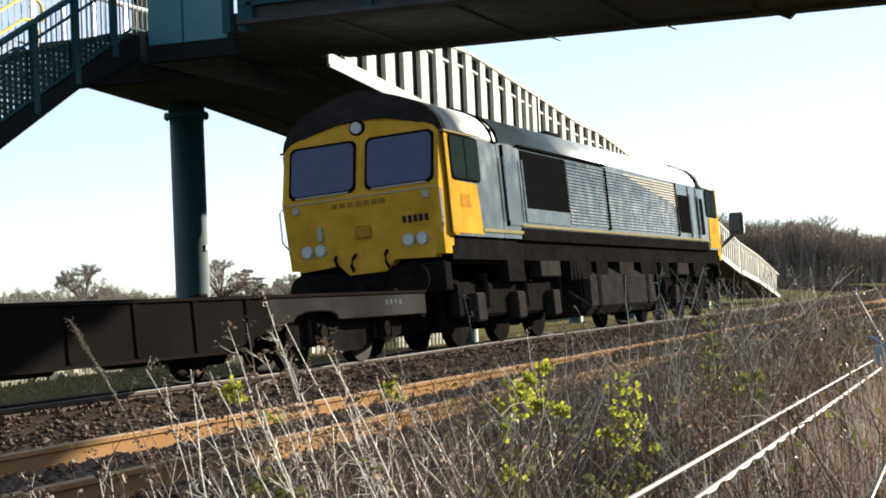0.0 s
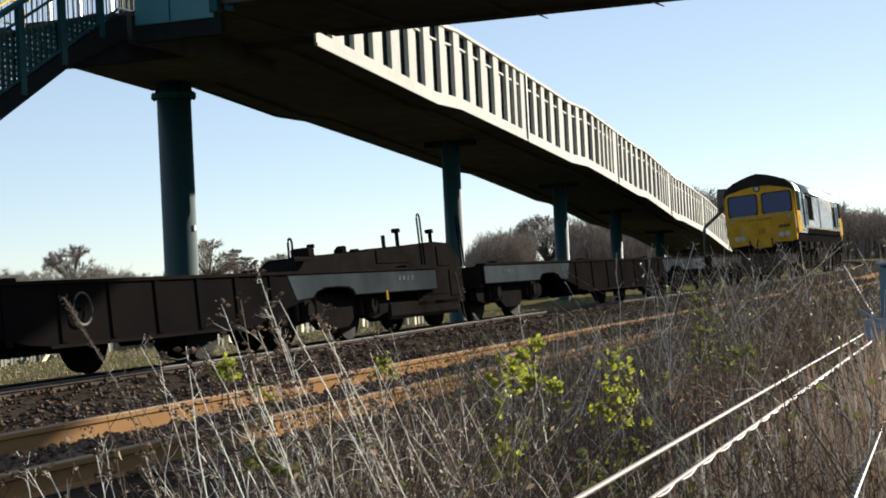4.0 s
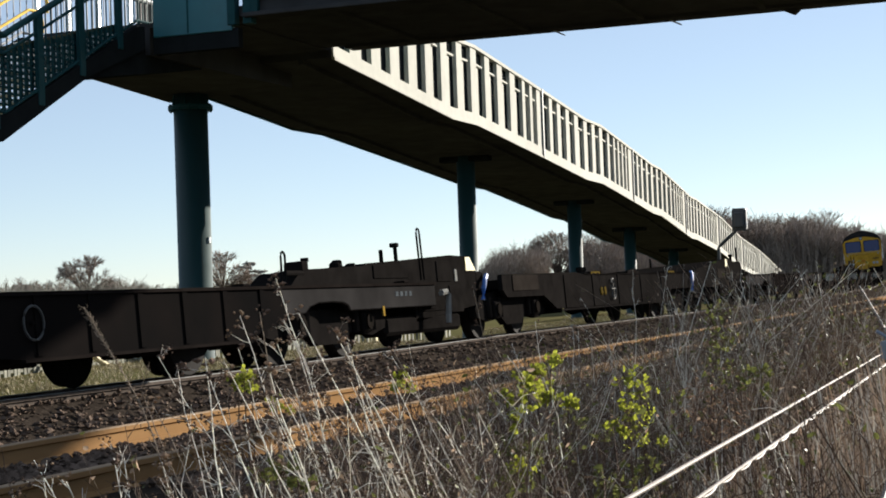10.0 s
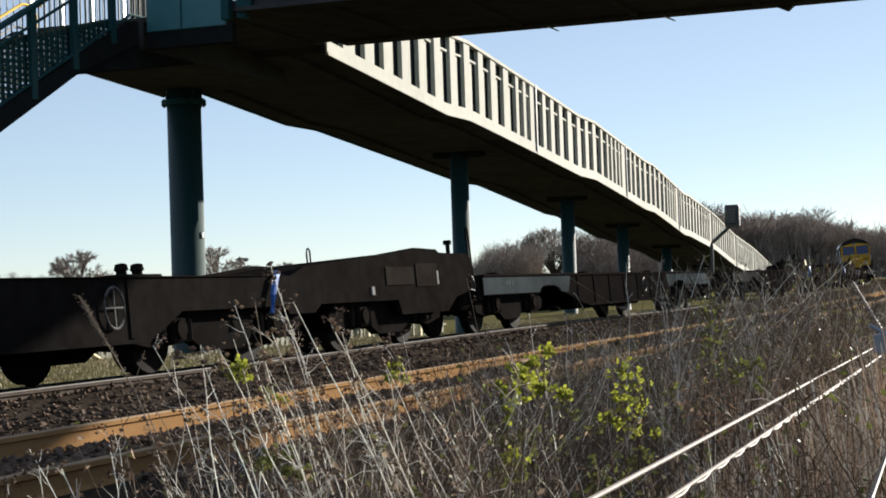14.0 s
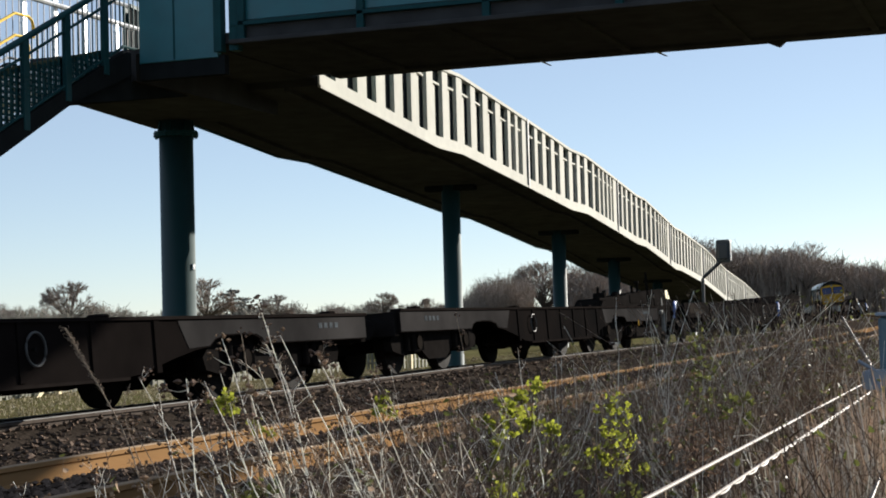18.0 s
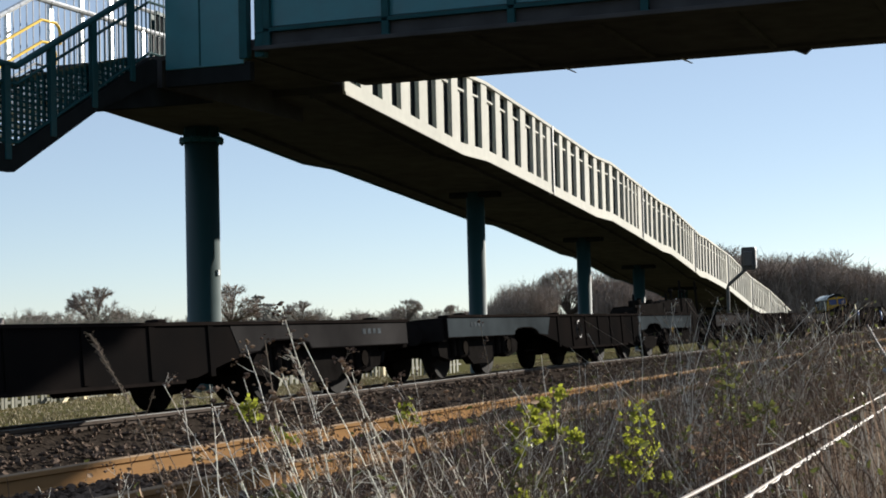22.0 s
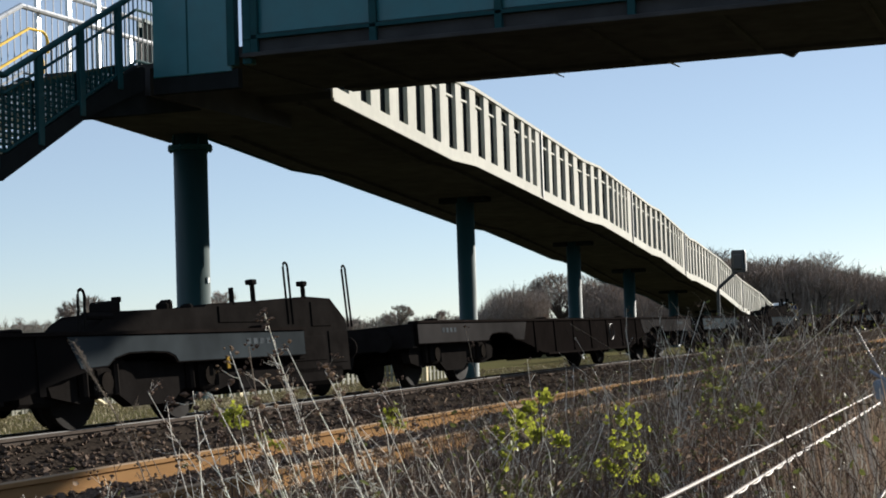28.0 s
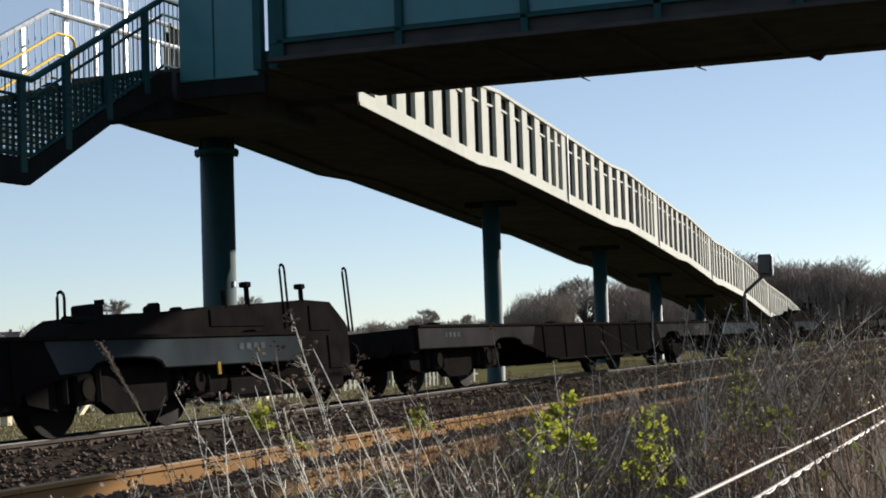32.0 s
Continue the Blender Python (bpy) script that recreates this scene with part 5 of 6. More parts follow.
def on_track(s_front, s_back, at):
    """Pose of a vehicle whose bogies stand at two places on the far track; at: which place is its origin."""
    a, b = beside(s_front, Y_FAR, far_middle(s_front)), beside(s_back, Y_FAR, far_middle(s_back))  # bogie centres
    h = math.degrees(math.atan2(a.y - b.y, a.x - b.x))
    d = (a - b).normalized()
    return Matrix.Translation(b + d * (at - s_back)) @ pose(0, 0, 0, 0, 0, h) @ pose(0, 0, 0, -math.degrees((far_cant(s_front) + far_cant(s_back)) / 2), 0, 0)


# ---- signal ----


def signal():
    X = 71.5
    y = 0.1858 * X
    z = 0.939 + X * 0.0418
    S = thing("railway_signal", "grey colour light signal head on a cranked post", "signal")
    part("post", tube([(X, y + 0.95, -0.6), (X, y + 0.95, z - 1.62), (X, y + 0.9, z - 1.5), (X, y + 0.1, z - 0.82), (X, y, z - 0.7), (X, y, z - 0.5)], 0.075, 10), M_SIGNAL, S)
    part("head", prism(rounded(0.62, 0.98, 0.1), X - 0.12, X + 0.14, "x"), M_SIGNAL, S, "dark signal casing seen from behind").matrix_basis = pose(0, y, z - 0.4)
    part("back_box", box(X - 0.3, X - 0.1, y - 0.2, y + 0.2, z - 0.75, z - 0.1, 0.03), M_SIGNAL, S)
    part("hinge", box(X - 0.14, X - 0.02, y - 0.34, y - 0.29, z - 0.7, z - 0.5), M_POSTGREY, S)
    part("base", box(X - 0.3, X + 0.3, y + 0.65, y + 1.25, -0.75, -0.35, 0.03), M_SLEEPER, S)


signal()

# ---- wire fence beside the camera ----


def fence():
    F = thing("wire_fence", "pale strained wires on a blue-grey metal post", "fence")

    def strand(a, b, x0, x1):
        """The two ends of a straight wire through two points, cut at x0 and x1."""
        a, b = Vector(a), Vector(b)
        return a + (b - a) * (x0 - a.x) / (b.x - a.x), a + (b - a) * (x1 - a.x) / (b.x - a.x)

    def twisted(name, p, q, r, pitch, swing, label=""):
        d = (q - p).normalized()
        s = d.cross(Vector((0, 0, 1))).normalized()
        u = s.cross(d)
        length = (q - p).length
        n = int(length / pitch * 10)
        pts = []
        for i in range(n + 1):
            ang = i / n * length / pitch * 2 * math.pi
            pts.append(p + d * (i / n * length) + (s * math.cos(ang) + u * math.sin(ang)) * swing)
        return part(name, tube(pts, r, 5), M_WIRE, F, label)

    p, q = strand((2.0, 0.489, 0.7075), (6.6, 0.701, 0.643), 0.4, 6.62)
    part("plain_wire", tube([p, q], 0.0032, 8), M_WIRE, F, "straight pale wire")
    p, q = strand((2.0, 0.4447, 0.6855), (6.6, 0.674, 0.614), 0.4, 6.62)
    part("stay_wire", tube([p, q], 0.0027, 8), M_WIRE, F)
    d = (q - p).normalized()
    up = d.cross(Vector((0, 1, 0))).normalized() * -1
    twisted("twisted_wire", p + up * 0.0025, q + up * 0.0025, 0.0018, 0.17, 0.0024, "second wire twisted round the stay")
    # a lower twisted wire, and the strands that run on beyond the post
    p, q = strand((2.2, 0.2475, 0.665), (6.6, 0.62, 0.37), 0.4, 6.62)
    for k in (0.0, 0.5):
        twisted("lower_wire", p + Vector((0, 0, 0.004 * k)), q, 0.0016, 0.06, 0.0022)
    px_, py_ = 6.72, 0.66
    twisted("far_strand", Vector((px_ - 0.05, py_ + 0.02, 0.70)), Vector((9.6, 1.13, 0.885)), 0.0042, 0.16, 0.004, "twisted strand running on from the post")
    part("far_wire", tube([(px_, py_ - 0.02, 0.66), (9.0, 0.42, 0.72)], 0.0035, 6), M_WIRE, F)
    part("post", box(px_ - 0.04, px_ + 0.04, py_ - 0.11, py_ - 0.01, -0.8, 0.90, 0.012), M_BLUEPOST, F, "blue-grey steel post")
    part("post_cap", box(px_ - 0.055, px_ + 0.055, py_ - 0.2, py_ + 0.0, 0.90, 0.915, 0.004), M_CLAMP, F)
    part("clamp", prism(rounded(0.1, 0.075, 0.02), px_ - 0.13, px_ - 0.03, "x"), M_CLAMP, F, "zinc wire clamp on the post").matrix_basis = pose(0, py_ + 0.0, 0.655)
    for y, z in ((py_ - 0.02, 0.63), (py_ + 0.03, 0.675)):
        part("clamp_bolt", tube([(px_ - 0.17, y, z), (px_ - 0.06, y, z)], 0.011, 8), M_CLAMP, F)
        part("nut", lathe([(0.019, -0.012), (0.019, 0.012)], (px_ - 0.15, y, z), "x", 6), M_CLAMP, F)
    part("strainer", tube([(px_ - 0.14, py_ + 0.06, 0.73), (px_ - 0.13, py_ + 0.03, 0.71), (px_ - 0.12, py_ - 0.03, 0.67)], 0.008, 6), M_CLAMP, F)


fence()

# ---- joined geometry for what nobody could count ----


class Bag:
    def __init__(self):
        self.v, self.f = [], []

    def strand(self, pts, r0, r1, n=3):
        """A thin tapered stem."""
        base = len(self.v)
        k = len(pts)
        for i, p in enumerate(pts):
            a, b = pts[max(0, i - 1)], pts[min(k - 1, i + 1)]
            d = Vector(b) - Vector(a)
            ref = Vector((1, 0.3, 0)) if abs(d.z) > abs(d.x) + abs(d.y) else Vector((0, 0, 1))
            s = d.cross(ref).normalized()
            u = s.cross(d).normalized()
            r = r0 + (r1 - r0) * i / (k - 1)
            for j in range(n):
                ang = 2 * math.pi * j / n
                q = Vector(p) + (s * math.cos(ang) + u * math.sin(ang)) * r
                self.v.append((q.x, q.y, q.z))
        for i in range(k - 1):
            for j in range(n):
                a0, a1 = base + i * n + j, base + i * n + (j + 1) % n
                self.f.append((a0, a1, a1 + n, a0 + n))

    def blade(self, p, way, side, length, width):
        """A folded leaf: two halves that meet in a keel."""
        base = len(self.v)
        p, way, side = Vector(p), Vector(way), Vector(side)
        up = way.cross(side)
        for a, b, c in ((0, 0, 0), (0.35, 0.5, 0.12), (0.75, 0.38, 0.1), (1, 0, -0.08), (0.75, -0.38, 0.1), (0.35, -0.5, 0.12), (0.5, 0, 0)):
            q = p + way * (a * length) + side * (b * width) + up * (c * width)
            self.v.append((q.x, q.y, q.z))
        for t in ((0, 1, 6), (1, 2, 6), (2, 3, 6), (3, 4, 6), (4, 5, 6), (5, 0, 6)):
            self.f.append(tuple(base + i for i in t))

    def stone(self, p, r, rnd):
        """An angular chip of rock."""
        base = len(self.v)
        sx, sy, sz = (r * rnd.uniform(0.6, 1.25) for _ in range(3))
        a = rnd.uniform(0, 6.28)
        ca, sa = math.cos(a), math.sin(a)
        for x, y, z in ((1, 0, 0.1), (0.2, 1, -0.1), (-1, 0.1, 0.15), (-0.15, -1, 0), (0.25, 0.2, 0.7), (-0.4, -0.3, 0.62), (0, 0, -0.8)):
            x, y, z = x * sx * rnd.uniform(0.8, 1.2), y * sy * rnd.uniform(0.8, 1.2), z * sz
            self.v.append((p[0] + x * ca - y * sa, p[1] + x * sa + y * ca, p[2] + z))
        for t in ((0, 1, 4), (1, 2, 5, 4), (2, 3, 5), (3, 0, 4, 5), (1, 0, 6), (2, 1, 6), (3, 2, 6), (0, 3, 6)):
            self.f.append(tuple(base + i for i in t))

    def mesh(self, name, mat):
        me = bpy.data.meshes.new(name)
        me.from_pydata(self.v, [], self.f)
        me.materials.append(mat)
        return me

    def stuff(self, name, mat, label, category):
        return tagged(new(name, self.mesh(name, mat)), label, category, kind="stuff")


# ---- ballast stones ----


def bed_height(off):
    for (a, za), (b, zb) in zip(BED, BED[1:]):
        if a <= off <= b:
            return za + (zb - za) * (off - a) / (b - a)
    return -0.75


def stones():
    rnd = random.Random(3)
    bag = Bag()
    for i in range(30000):
        s = 8.5 + 36 * rnd.random() ** 1.7
        off = rnd.uniform(-2.6, 5.9)
        if min(abs(off - c) for c in (-0.753, 0.753, Y_FAR - Y_NEAR - 0.753, Y_FAR - Y_NEAR + 0.753)) < 0.1:
            continue
        p = beside(s, Y_NEAR + off, bed_height(off) - (far_dip(s) if off > 2.1 else 0.0))
        bag.stone((p.x, p.y, p.z + rnd.uniform(-0.005, 0.03)), rnd.uniform(0.02, 0.043), rnd)
    # stones heaped against the near rail
    for i in range(2600):
        s = rnd.uniform(9, 30)
        off = -0.753 + 1.506 * (i % 2) - rnd.uniform(0.05, 0.3)
        p = beside(s, Y_NEAR + off, -0.16)
        bag.stone((p.x, p.y, p.z + rnd.uniform(-0.03, 0.015)), rnd.uniform(0.02, 0.04), rnd)
    # higher heaps along the rails farther on
    for i in range(4200):
        s = 19 + 48 * rnd.random() ** 1.3
        off = -0.753 + 1.506 * (i % 2) - rnd.uniform(0.05, 0.4)
        p = beside(s, Y_NEAR + off, -0.14)
        bag.stone((p.x, p.y, p.z + rnd.uniform(-0.01, 0.1) * min(1, (s - 17) / 10)), rnd.uniform(0.03, 0.06), rnd)
    bag.stuff("ballast_stones", M_BALLAST, "loose angular granite ballast stones round the rails", "ballast")


stones()

# ---- bare trees ----


def tree_meshes(seed, height, spread, levels, narrow=1.0, stem=0.47):
    rnd = random.Random(seed)
    wood, twig = Bag(), Bag()

    def limb(p, d, length, r, depth):
        pts = [p]
        q, e = p.copy(), d.copy()
        for k in range(3):
            e = (e + Vector((rnd.uniform(-1, 1), rnd.uniform(-1, 1), rnd.uniform(-0.3, 0.6))) * 0.16).normalized()
            q = q + e * (length / 3)
            pts.append(q.copy())
        (wood if depth < 2 else twig).strand(pts, r, r * 0.6, 5 if depth < 2 else 3)
        if depth >= levels:
            return
        for k in range(rnd.choice((4, 4, 5, 5)) if depth else 9):
            at = pts[rnd.choice((1, 2, 3, 3))] if depth else pts[rnd.choice((2, 3, 3))]
            side = Vector((rnd.uniform(-1, 1), rnd.uniform(-1, 1), rnd.uniform(-0.15, 0.75) * narrow)).normalized()
            limb(at.copy(), (e * 0.55 + side * spread).normalized(), length * rnd.uniform(0.55, 0.78) * (0.47 / stem if depth == 0 else 1.0), r * 0.6, depth + 1)

    limb(Vector((0, 0, 0)), Vector((0, 0, 1)), height * stem, height * 0.024, 0)
    return wood, twig


def bare_tree(seed, height, spread, levels, label, narrow=1.0, stem=0.47):
    T = thing("bare_tree", label, "tree", group="leafless trees")
    wood, twig = tree_meshes(seed, height, spread, levels, narrow, stem)
    for nm, bag, mat in (("trunk", wood, M_TRUNK), ("crown", twig, M_TWIG)):
        o = new(nm, bag.mesh(nm, mat))
        o.parent = T
    return T


def fan_tree(seed, height, label):
    """A tree whose limbs fan out from a short trunk into a rounded dome of twigs."""
    rnd = random.Random(seed)
    T = thing("bare_tree", label, "tree", group="leafless trees")
    wood, twig = Bag(), Bag()
    fork = Vector((0, 0, height * 0.3))
    wood.strand([Vector((0, 0, 0)), Vector((0.03, 0.02, height * 0.16)), fork], height * 0.03, height * 0.022, 7)
    mid = Vector((0, 0, height * 0.56))
    wide, tall = height * 0.47, height * 0.4

    def shell(v, q=1.0):
        return mid + Vector((v.x * wide, v.y * wide, v.z * tall)) * q
    for k in range(34):
        a, up = k * 2.4, -0.25 + 1.22 * ((k * 0.618) % 1.0)
        out = math.sqrt(max(0.05, 1 - up * up))
        v = Vector((math.cos(a) * out, math.sin(a) * out, up)).normalized()
        end = shell(v, rnd.uniform(0.86, 1.0))
        pts = [fork, fork.lerp(end, 0.35) + Vector((0, 0, height * 0.03)), fork.lerp(end, 0.7) + Vector((rnd.uniform(-1, 1), rnd.uniform(-1, 1), 1)) * height * 0.015, end]
        wood.strand(pts, height * 0.011, height * 0.003, 5)
        for j in range(7):
            at = pts[1].lerp(pts[2], rnd.random()) if j < 3 else pts[2].lerp(pts[3], rnd.random())
            u = (v + Vector((rnd.uniform(-1, 1), rnd.uniform(-1, 1), rnd.uniform(-0.8, 0.8))) * 0.42).normalized()
            e = shell(u, rnd.uniform(0.8, 1.03))
            m = at.lerp(e, 0.55) + Vector((0, 0, height * 0.012))
            twig.strand([at, m, e], height * 0.005, height * 0.0025, 4)
            for q in range(13):
                b = m.lerp(e, rnd.random())
                w = ((e - at).normalized() + Vector((rnd.uniform(-1, 1), rnd.uniform(-1, 1), rnd.uniform(-0.6, 0.9))) * 0.8) * height * rnd.uniform(0.02, 0.06)
                twig.strand([b, b + w], height * 0.003, height * 0.0016, 3)
    for nm, bag, mat in (("trunk", wood, M_TRUNK), ("crown", twig, M_TWIG)):
        o = new(nm, bag.mesh(nm, mat))
        o.parent = T
    return T


def far_place(r, dist):
    """On the ground, dist metres off, in the direction whose sideways share is r."""
    x = dist / math.hypot(1, r)
    return x, r * x


def put(T, r, dist, scale, turn, sink=0.15):
    x, y = far_place(r, dist)
    T.matrix_basis = pose(x, y, ground_height(x, y) - sink, 0, 0, turn)
    T.scale = (scale, scale, scale)


def trees():
    rnd = random.Random(8)
    kinds = [fan_tree(11, 8.6, "dome-shaped leafless tree on the skyline"), bare_tree(12, 8.0, 0.7, 4, "tall leafless tree at the wood's edge", 1.2), bare_tree(13, 8.0, 0.8, 4, "leafless tree in the far hedgerow")]
    # woods beyond the curve: tops rise to the left behind the ramp
    spots = []
    for i in range(110):
        r = 0.09 + (0.24 - 0.09) * ((i + rnd.random()) / 110)
        d = 400 + rnd.uniform(-30, 50)
        up = 0.024 + 0.0155 * min(1.0, max(0.0, (r - 0.1) / 0.045)) + 0.008 * max(0.0, min(1.0, (r - 0.185) / 0.02))
        spots.append((1 if rnd.random() < 0.6 else 2, r, d, (up * d + 1.6) / 8.6 * rnd.uniform(0.76, 0.92)))
    for i in range(16):
        spots.append((1, 0.02 + 0.07 * i / 16, 380 + rnd.uniform(-20, 40), rnd.uniform(1.1, 1.35)))
    # trees seen under the ramp, and the long far hedgerow
    spots += [(0, 0.3, 170, 0.9), (2, 0.29, 172, 0.85), (2, 0.281, 175, 0.8), (1, 0.272, 172, 0.8), (1, 0.265, 178, 0.86), (2, 0.256, 180, 0.86), (1, 0.248, 182, 0.9), (2, 0.24, 184, 0.9)]
    spots += [(0, 0.6477, 205, 0.9), (2, 0.622, 235, 0.55), (2, 0.672, 240, 0.6), (1, 0.694, 230, 0.58), (2, 0.607, 260, 0.5)]
    spots += [(0, 0.5395, 200, 0.9)]
    for i in range(30):
        r = 0.34 + 0.42 * (i + rnd.random()) / 34
        spots.append((rnd.choice((0, 1, 2)), r, 380 + rnd.uniform(-40, 90), rnd.uniform(0.28, 0.56)))
    spots += [(0, 0.4874, 300, 0.82), (0, 0.4098, 320, 0.82), (2, 0.445, 330, 0.6), (0, 0.376, 330, 0.7)]
    used = set()
    for k, r, d, sc in spots:
        T = kinds[k] if k not in used else copy_thing(kinds[k], O)
        used.add(k)
        put(T, r, d, sc, rnd.uniform(0, 360))


trees()


def scrub(name, mat, label, r0, r1, d0, d1, low_, high, count, seed, radius=0.02, shape=None):
    """A far thicket: upright twigs and clumps, with an uneven top."""
    rnd = random.Random(seed)
    bag = Bag()
    for i in range(count):
        q = rnd.random()
        r = r0 + (r1 - r0) * q
        d = rnd.uniform(d0, d1)
        x, y = far_place(r, d)
        g = ground_height(x, y) - 0.1
        h = (low_ + (high - low_) * (0.5 + 0.5 * math.sin(q * 37 + seed) * math.sin(q * 91 + 2))) * (shape(q) if shape else 1) * rnd.uniform(0.6, 1.08)
        lean = Vector((rnd.uniform(-1, 1), rnd.uniform(-1, 1), 0)) * h * 0.22
        p = Vector((x, y, g))
        pts = [p, p + Vector((0, 0, h * 0.5)) + lean * 0.3, p + Vector((0, 0, h)) + lean]
        bag.strand(pts, radius * d / 200 * 1.6, radius * d / 200 * 0.7)
        for k in range(4):
            at = p + (pts[2] - p) * rnd.uniform(0.3, 0.95)
            w = Vector((rnd.uniform(-1, 1), rnd.uniform(-1, 1), rnd.uniform(0.1, 1))).normalized() * h * rnd.uniform(0.1, 0.26)
            bag.strand([at, at + w * 0.6, at + w + Vector((0, 0, h * 0.03))], radius * d / 200 * 0.9, radius * d / 200 * 0.4)
    return bag.stuff(name, mat, label, "undergrowth")


scrub("woodland_scrub", M_WOOD, "dense brown leafless woodland beyond the curve", 0.02, 0.245, 370, 450, 10.5, 15.0, 7500, 1, 0.034, lambda q: 0.62 + 0.38 * math.sin(min(1, max(0, q - 0.25) * 2.4) * 1.57))
scrub("brown_thicket", M_WOOD, "rounded brown thicket under the ramp", 0.31, 0.358, 145, 165, 4.4, 5.0, 2600, 2, 0.03, lambda q: 0.45 + 0.62 * math.sin(min(1.0, (1 - q) * 1.25 + 0.02) * math.pi * 0.62 + 0.05))
scrub("ramp_scrub", M_WOOD, "dense leafless scrub behind the ramp's pillars", 0.2, 0.29, 165, 200, 4.4, 5.8, 3000, 7, 0.03)
scrub("far_hedgerow", M_HEDGE, "low dark hedgerow along the far fields", 0.25, 0.86, 330, 420, 3.6, 5.6, 5000, 4, 0.045)
scrub("field_scrub", M_HEDGE, "dark bushes below the skyline tree", 0.6, 0.72, 190, 225, 2.8, 4.4, 1200, 5, 0.03)
scrub("trackside_scrub", M_WOOD, "brown scrub beside the line beyond the ramp", 0.02, 0.085, 70, 150, 0.5, 1.2, 900, 6, 0.03)


def conifer(r, d, h):
    T = thing("pine_tree", "dark pine with layered flat crowns", "tree", group="pines")
    rnd = random.Random(int(r * 1000))
    tr = Bag()
    tr.strand([Vector((0, 0, 0)), Vector((0.1, 0, h * 0.5)), Vector((0, 0.1, h))], h * 0.03, h * 0.008, 6)
    cr = Bag()
    for k in range(7):
        z = h * (0.45 + 0.08 * k)
        for j in range(60):
            a = rnd.uniform(0, 6.28)
            q = h * 0.3 * rnd.random() ** 0.5 * (1.15 - 0.12 * k)
            c = Vector((q * math.cos(a) + 0.15 * h * math.sin(k * 2.2), q * math.sin(a), z + rnd.uniform(-0.02, 0.02) * h))
            w = Vector((rnd.uniform(-1, 1), rnd.uniform(-1, 1), rnd.uniform(-0.2, 0.5))).normalized()
            cr.blade(c, w, w.orthogonal().normalized(), h * 0.075, h * 0.05)
    for nm, bag, mat in (("trunk", tr, M_TRUNK), ("crown", cr, M_HEDGE)):
        o = new(nm, bag.mesh(nm, mat))
        o.parent = T
    put(T, r, d, 1.0, 0)


conifer(0.52, 215, 6.2)
conifer(0.511, 220, 5.2)
conifer(0.562, 205, 5.4)


def house(r, d, wall, w, h, turn):
    Hs = thing("house", "small far house with a pitched roof", "house", group="far houses")
    part("wall", box(-w / 2, w / 2, -2.5, 2.5, -0.5, h), wall, Hs)
    part("roof", prism([(-w / 2 - 0.3, h), (w / 2 + 0.3, h), (0, h + w * 0.36)], -2.8, 2.8, "y"), M_SLATE, Hs)
    part("chimney", box(w * 0.2, w * 0.2 + 0.6, -0.4, 0.4, h + 0.5, h + w * 0.36 + 0.6), M_BRICK, Hs)
    for k in (-1.2, 1.0):
        part("window", box(-w / 2 - 0.02, -w / 2 + 0.02, k - 0.5, k + 0.5, h * 0.5, h * 0.8), M_GLASS, Hs)
    x, y = far_place(r, d)
    Hs.matrix_basis = pose(x, y, ground_height(x, y), 0, 0, turn)


house(0.735, 420, M_WHITEWALL, 6, 3.4, 25)
house(0.70, 440, M_BRICK, 7, 3.6, 60)

# ---- palisade and timber braces beyond the train ----


def boundary():
    B = thing("boundary_fence", "pale paling fence with timber braces beyond the line", "fence")
    pale = None
    y = 16.6
    rnd = random.Random(5)
    for i in range(170):
        x = 20.6 + i * 0.14
        m = pose(x, y + 0.03 * (i % 2), ground_height(x, y) + rnd.uniform(-0.02, 0.03), rnd.uniform(-1, 1), rnd.uniform(-1.5, 1.5))
        if pale is None:
            pale = part("pale", box(-0.035, 0.035, -0.01, 0.01, -0.1, 0.56), M_MESH, B)
            pale.matrix_basis = m
        else:
            again(pale, m)
    for z in (0.12, 0.45):
        part("fence_rail", box(20.4, 44.6, y + 0.05, y + 0.09, -0.32 + z, -0.27 + z), M_MESH, B)
    for x in (22.3, 25.0, 31.2, 34.8, 38.4, 42.0):
        part("fence_post", box(x - 0.07, x + 0.07, y - 0.2, y - 0.09, -0.6, 0.3, 0.01), M_PALE, B)
    for x, s in ((23.8, 1), (26.2, -1)):
        part("timber_brace", tube([(x, y - 0.35, -0.42), (x + s * 0.75, y - 0.2, -0.02)], 0.05, 6), M_PALE, B, "sunlit timber brace")


boundary()


def meadow(name, count, x0, x1, y0, y1, h0, h1, seed, mat, label, lean=0.25, radius=0.006):
    rnd = random.Random(seed)
    bag = Bag()
    for i in range(count):
        x, y = rnd.uniform(x0, x1), rnd.uniform(y0, y1)
        g = ground_height(x, y) - 0.02
        h = rnd.uniform(h0, h1)
        w = Vector((rnd.uniform(-1, 1), rnd.uniform(-1, 1), 0)) * h * lean
        p = Vector((x, y, g))
        bag.strand([p, p + w * 0.3 + Vector((0, 0, h * 0.6)), p + w + Vector((0, 0, h))], radius, radius * 0.3)
    return bag.stuff(name, mat, label, "grass")


meadow("field_grass", 16000, 16, 60, 11.9, 16.4, 0.03, 0.1, 21, M_PALEGRASS, "pale dry grass beyond the far track", 0.8, 0.012)

meadow("verge_grass", 9000, -6, 24, -9, 3.2, 0.08, 0.3, 22, M_GRASS, "rough dead grass on the verge by the fence", 0.5, 0.004)

# ---- plants in front of the line ----


def view_place(px, dist):
    """Ground place on a bearing px of the plan's sighting scale, dist metres ahead."""
    r = math.tan(0.36 - math.atan((px - 784) / 2926))
    return dist, r * dist


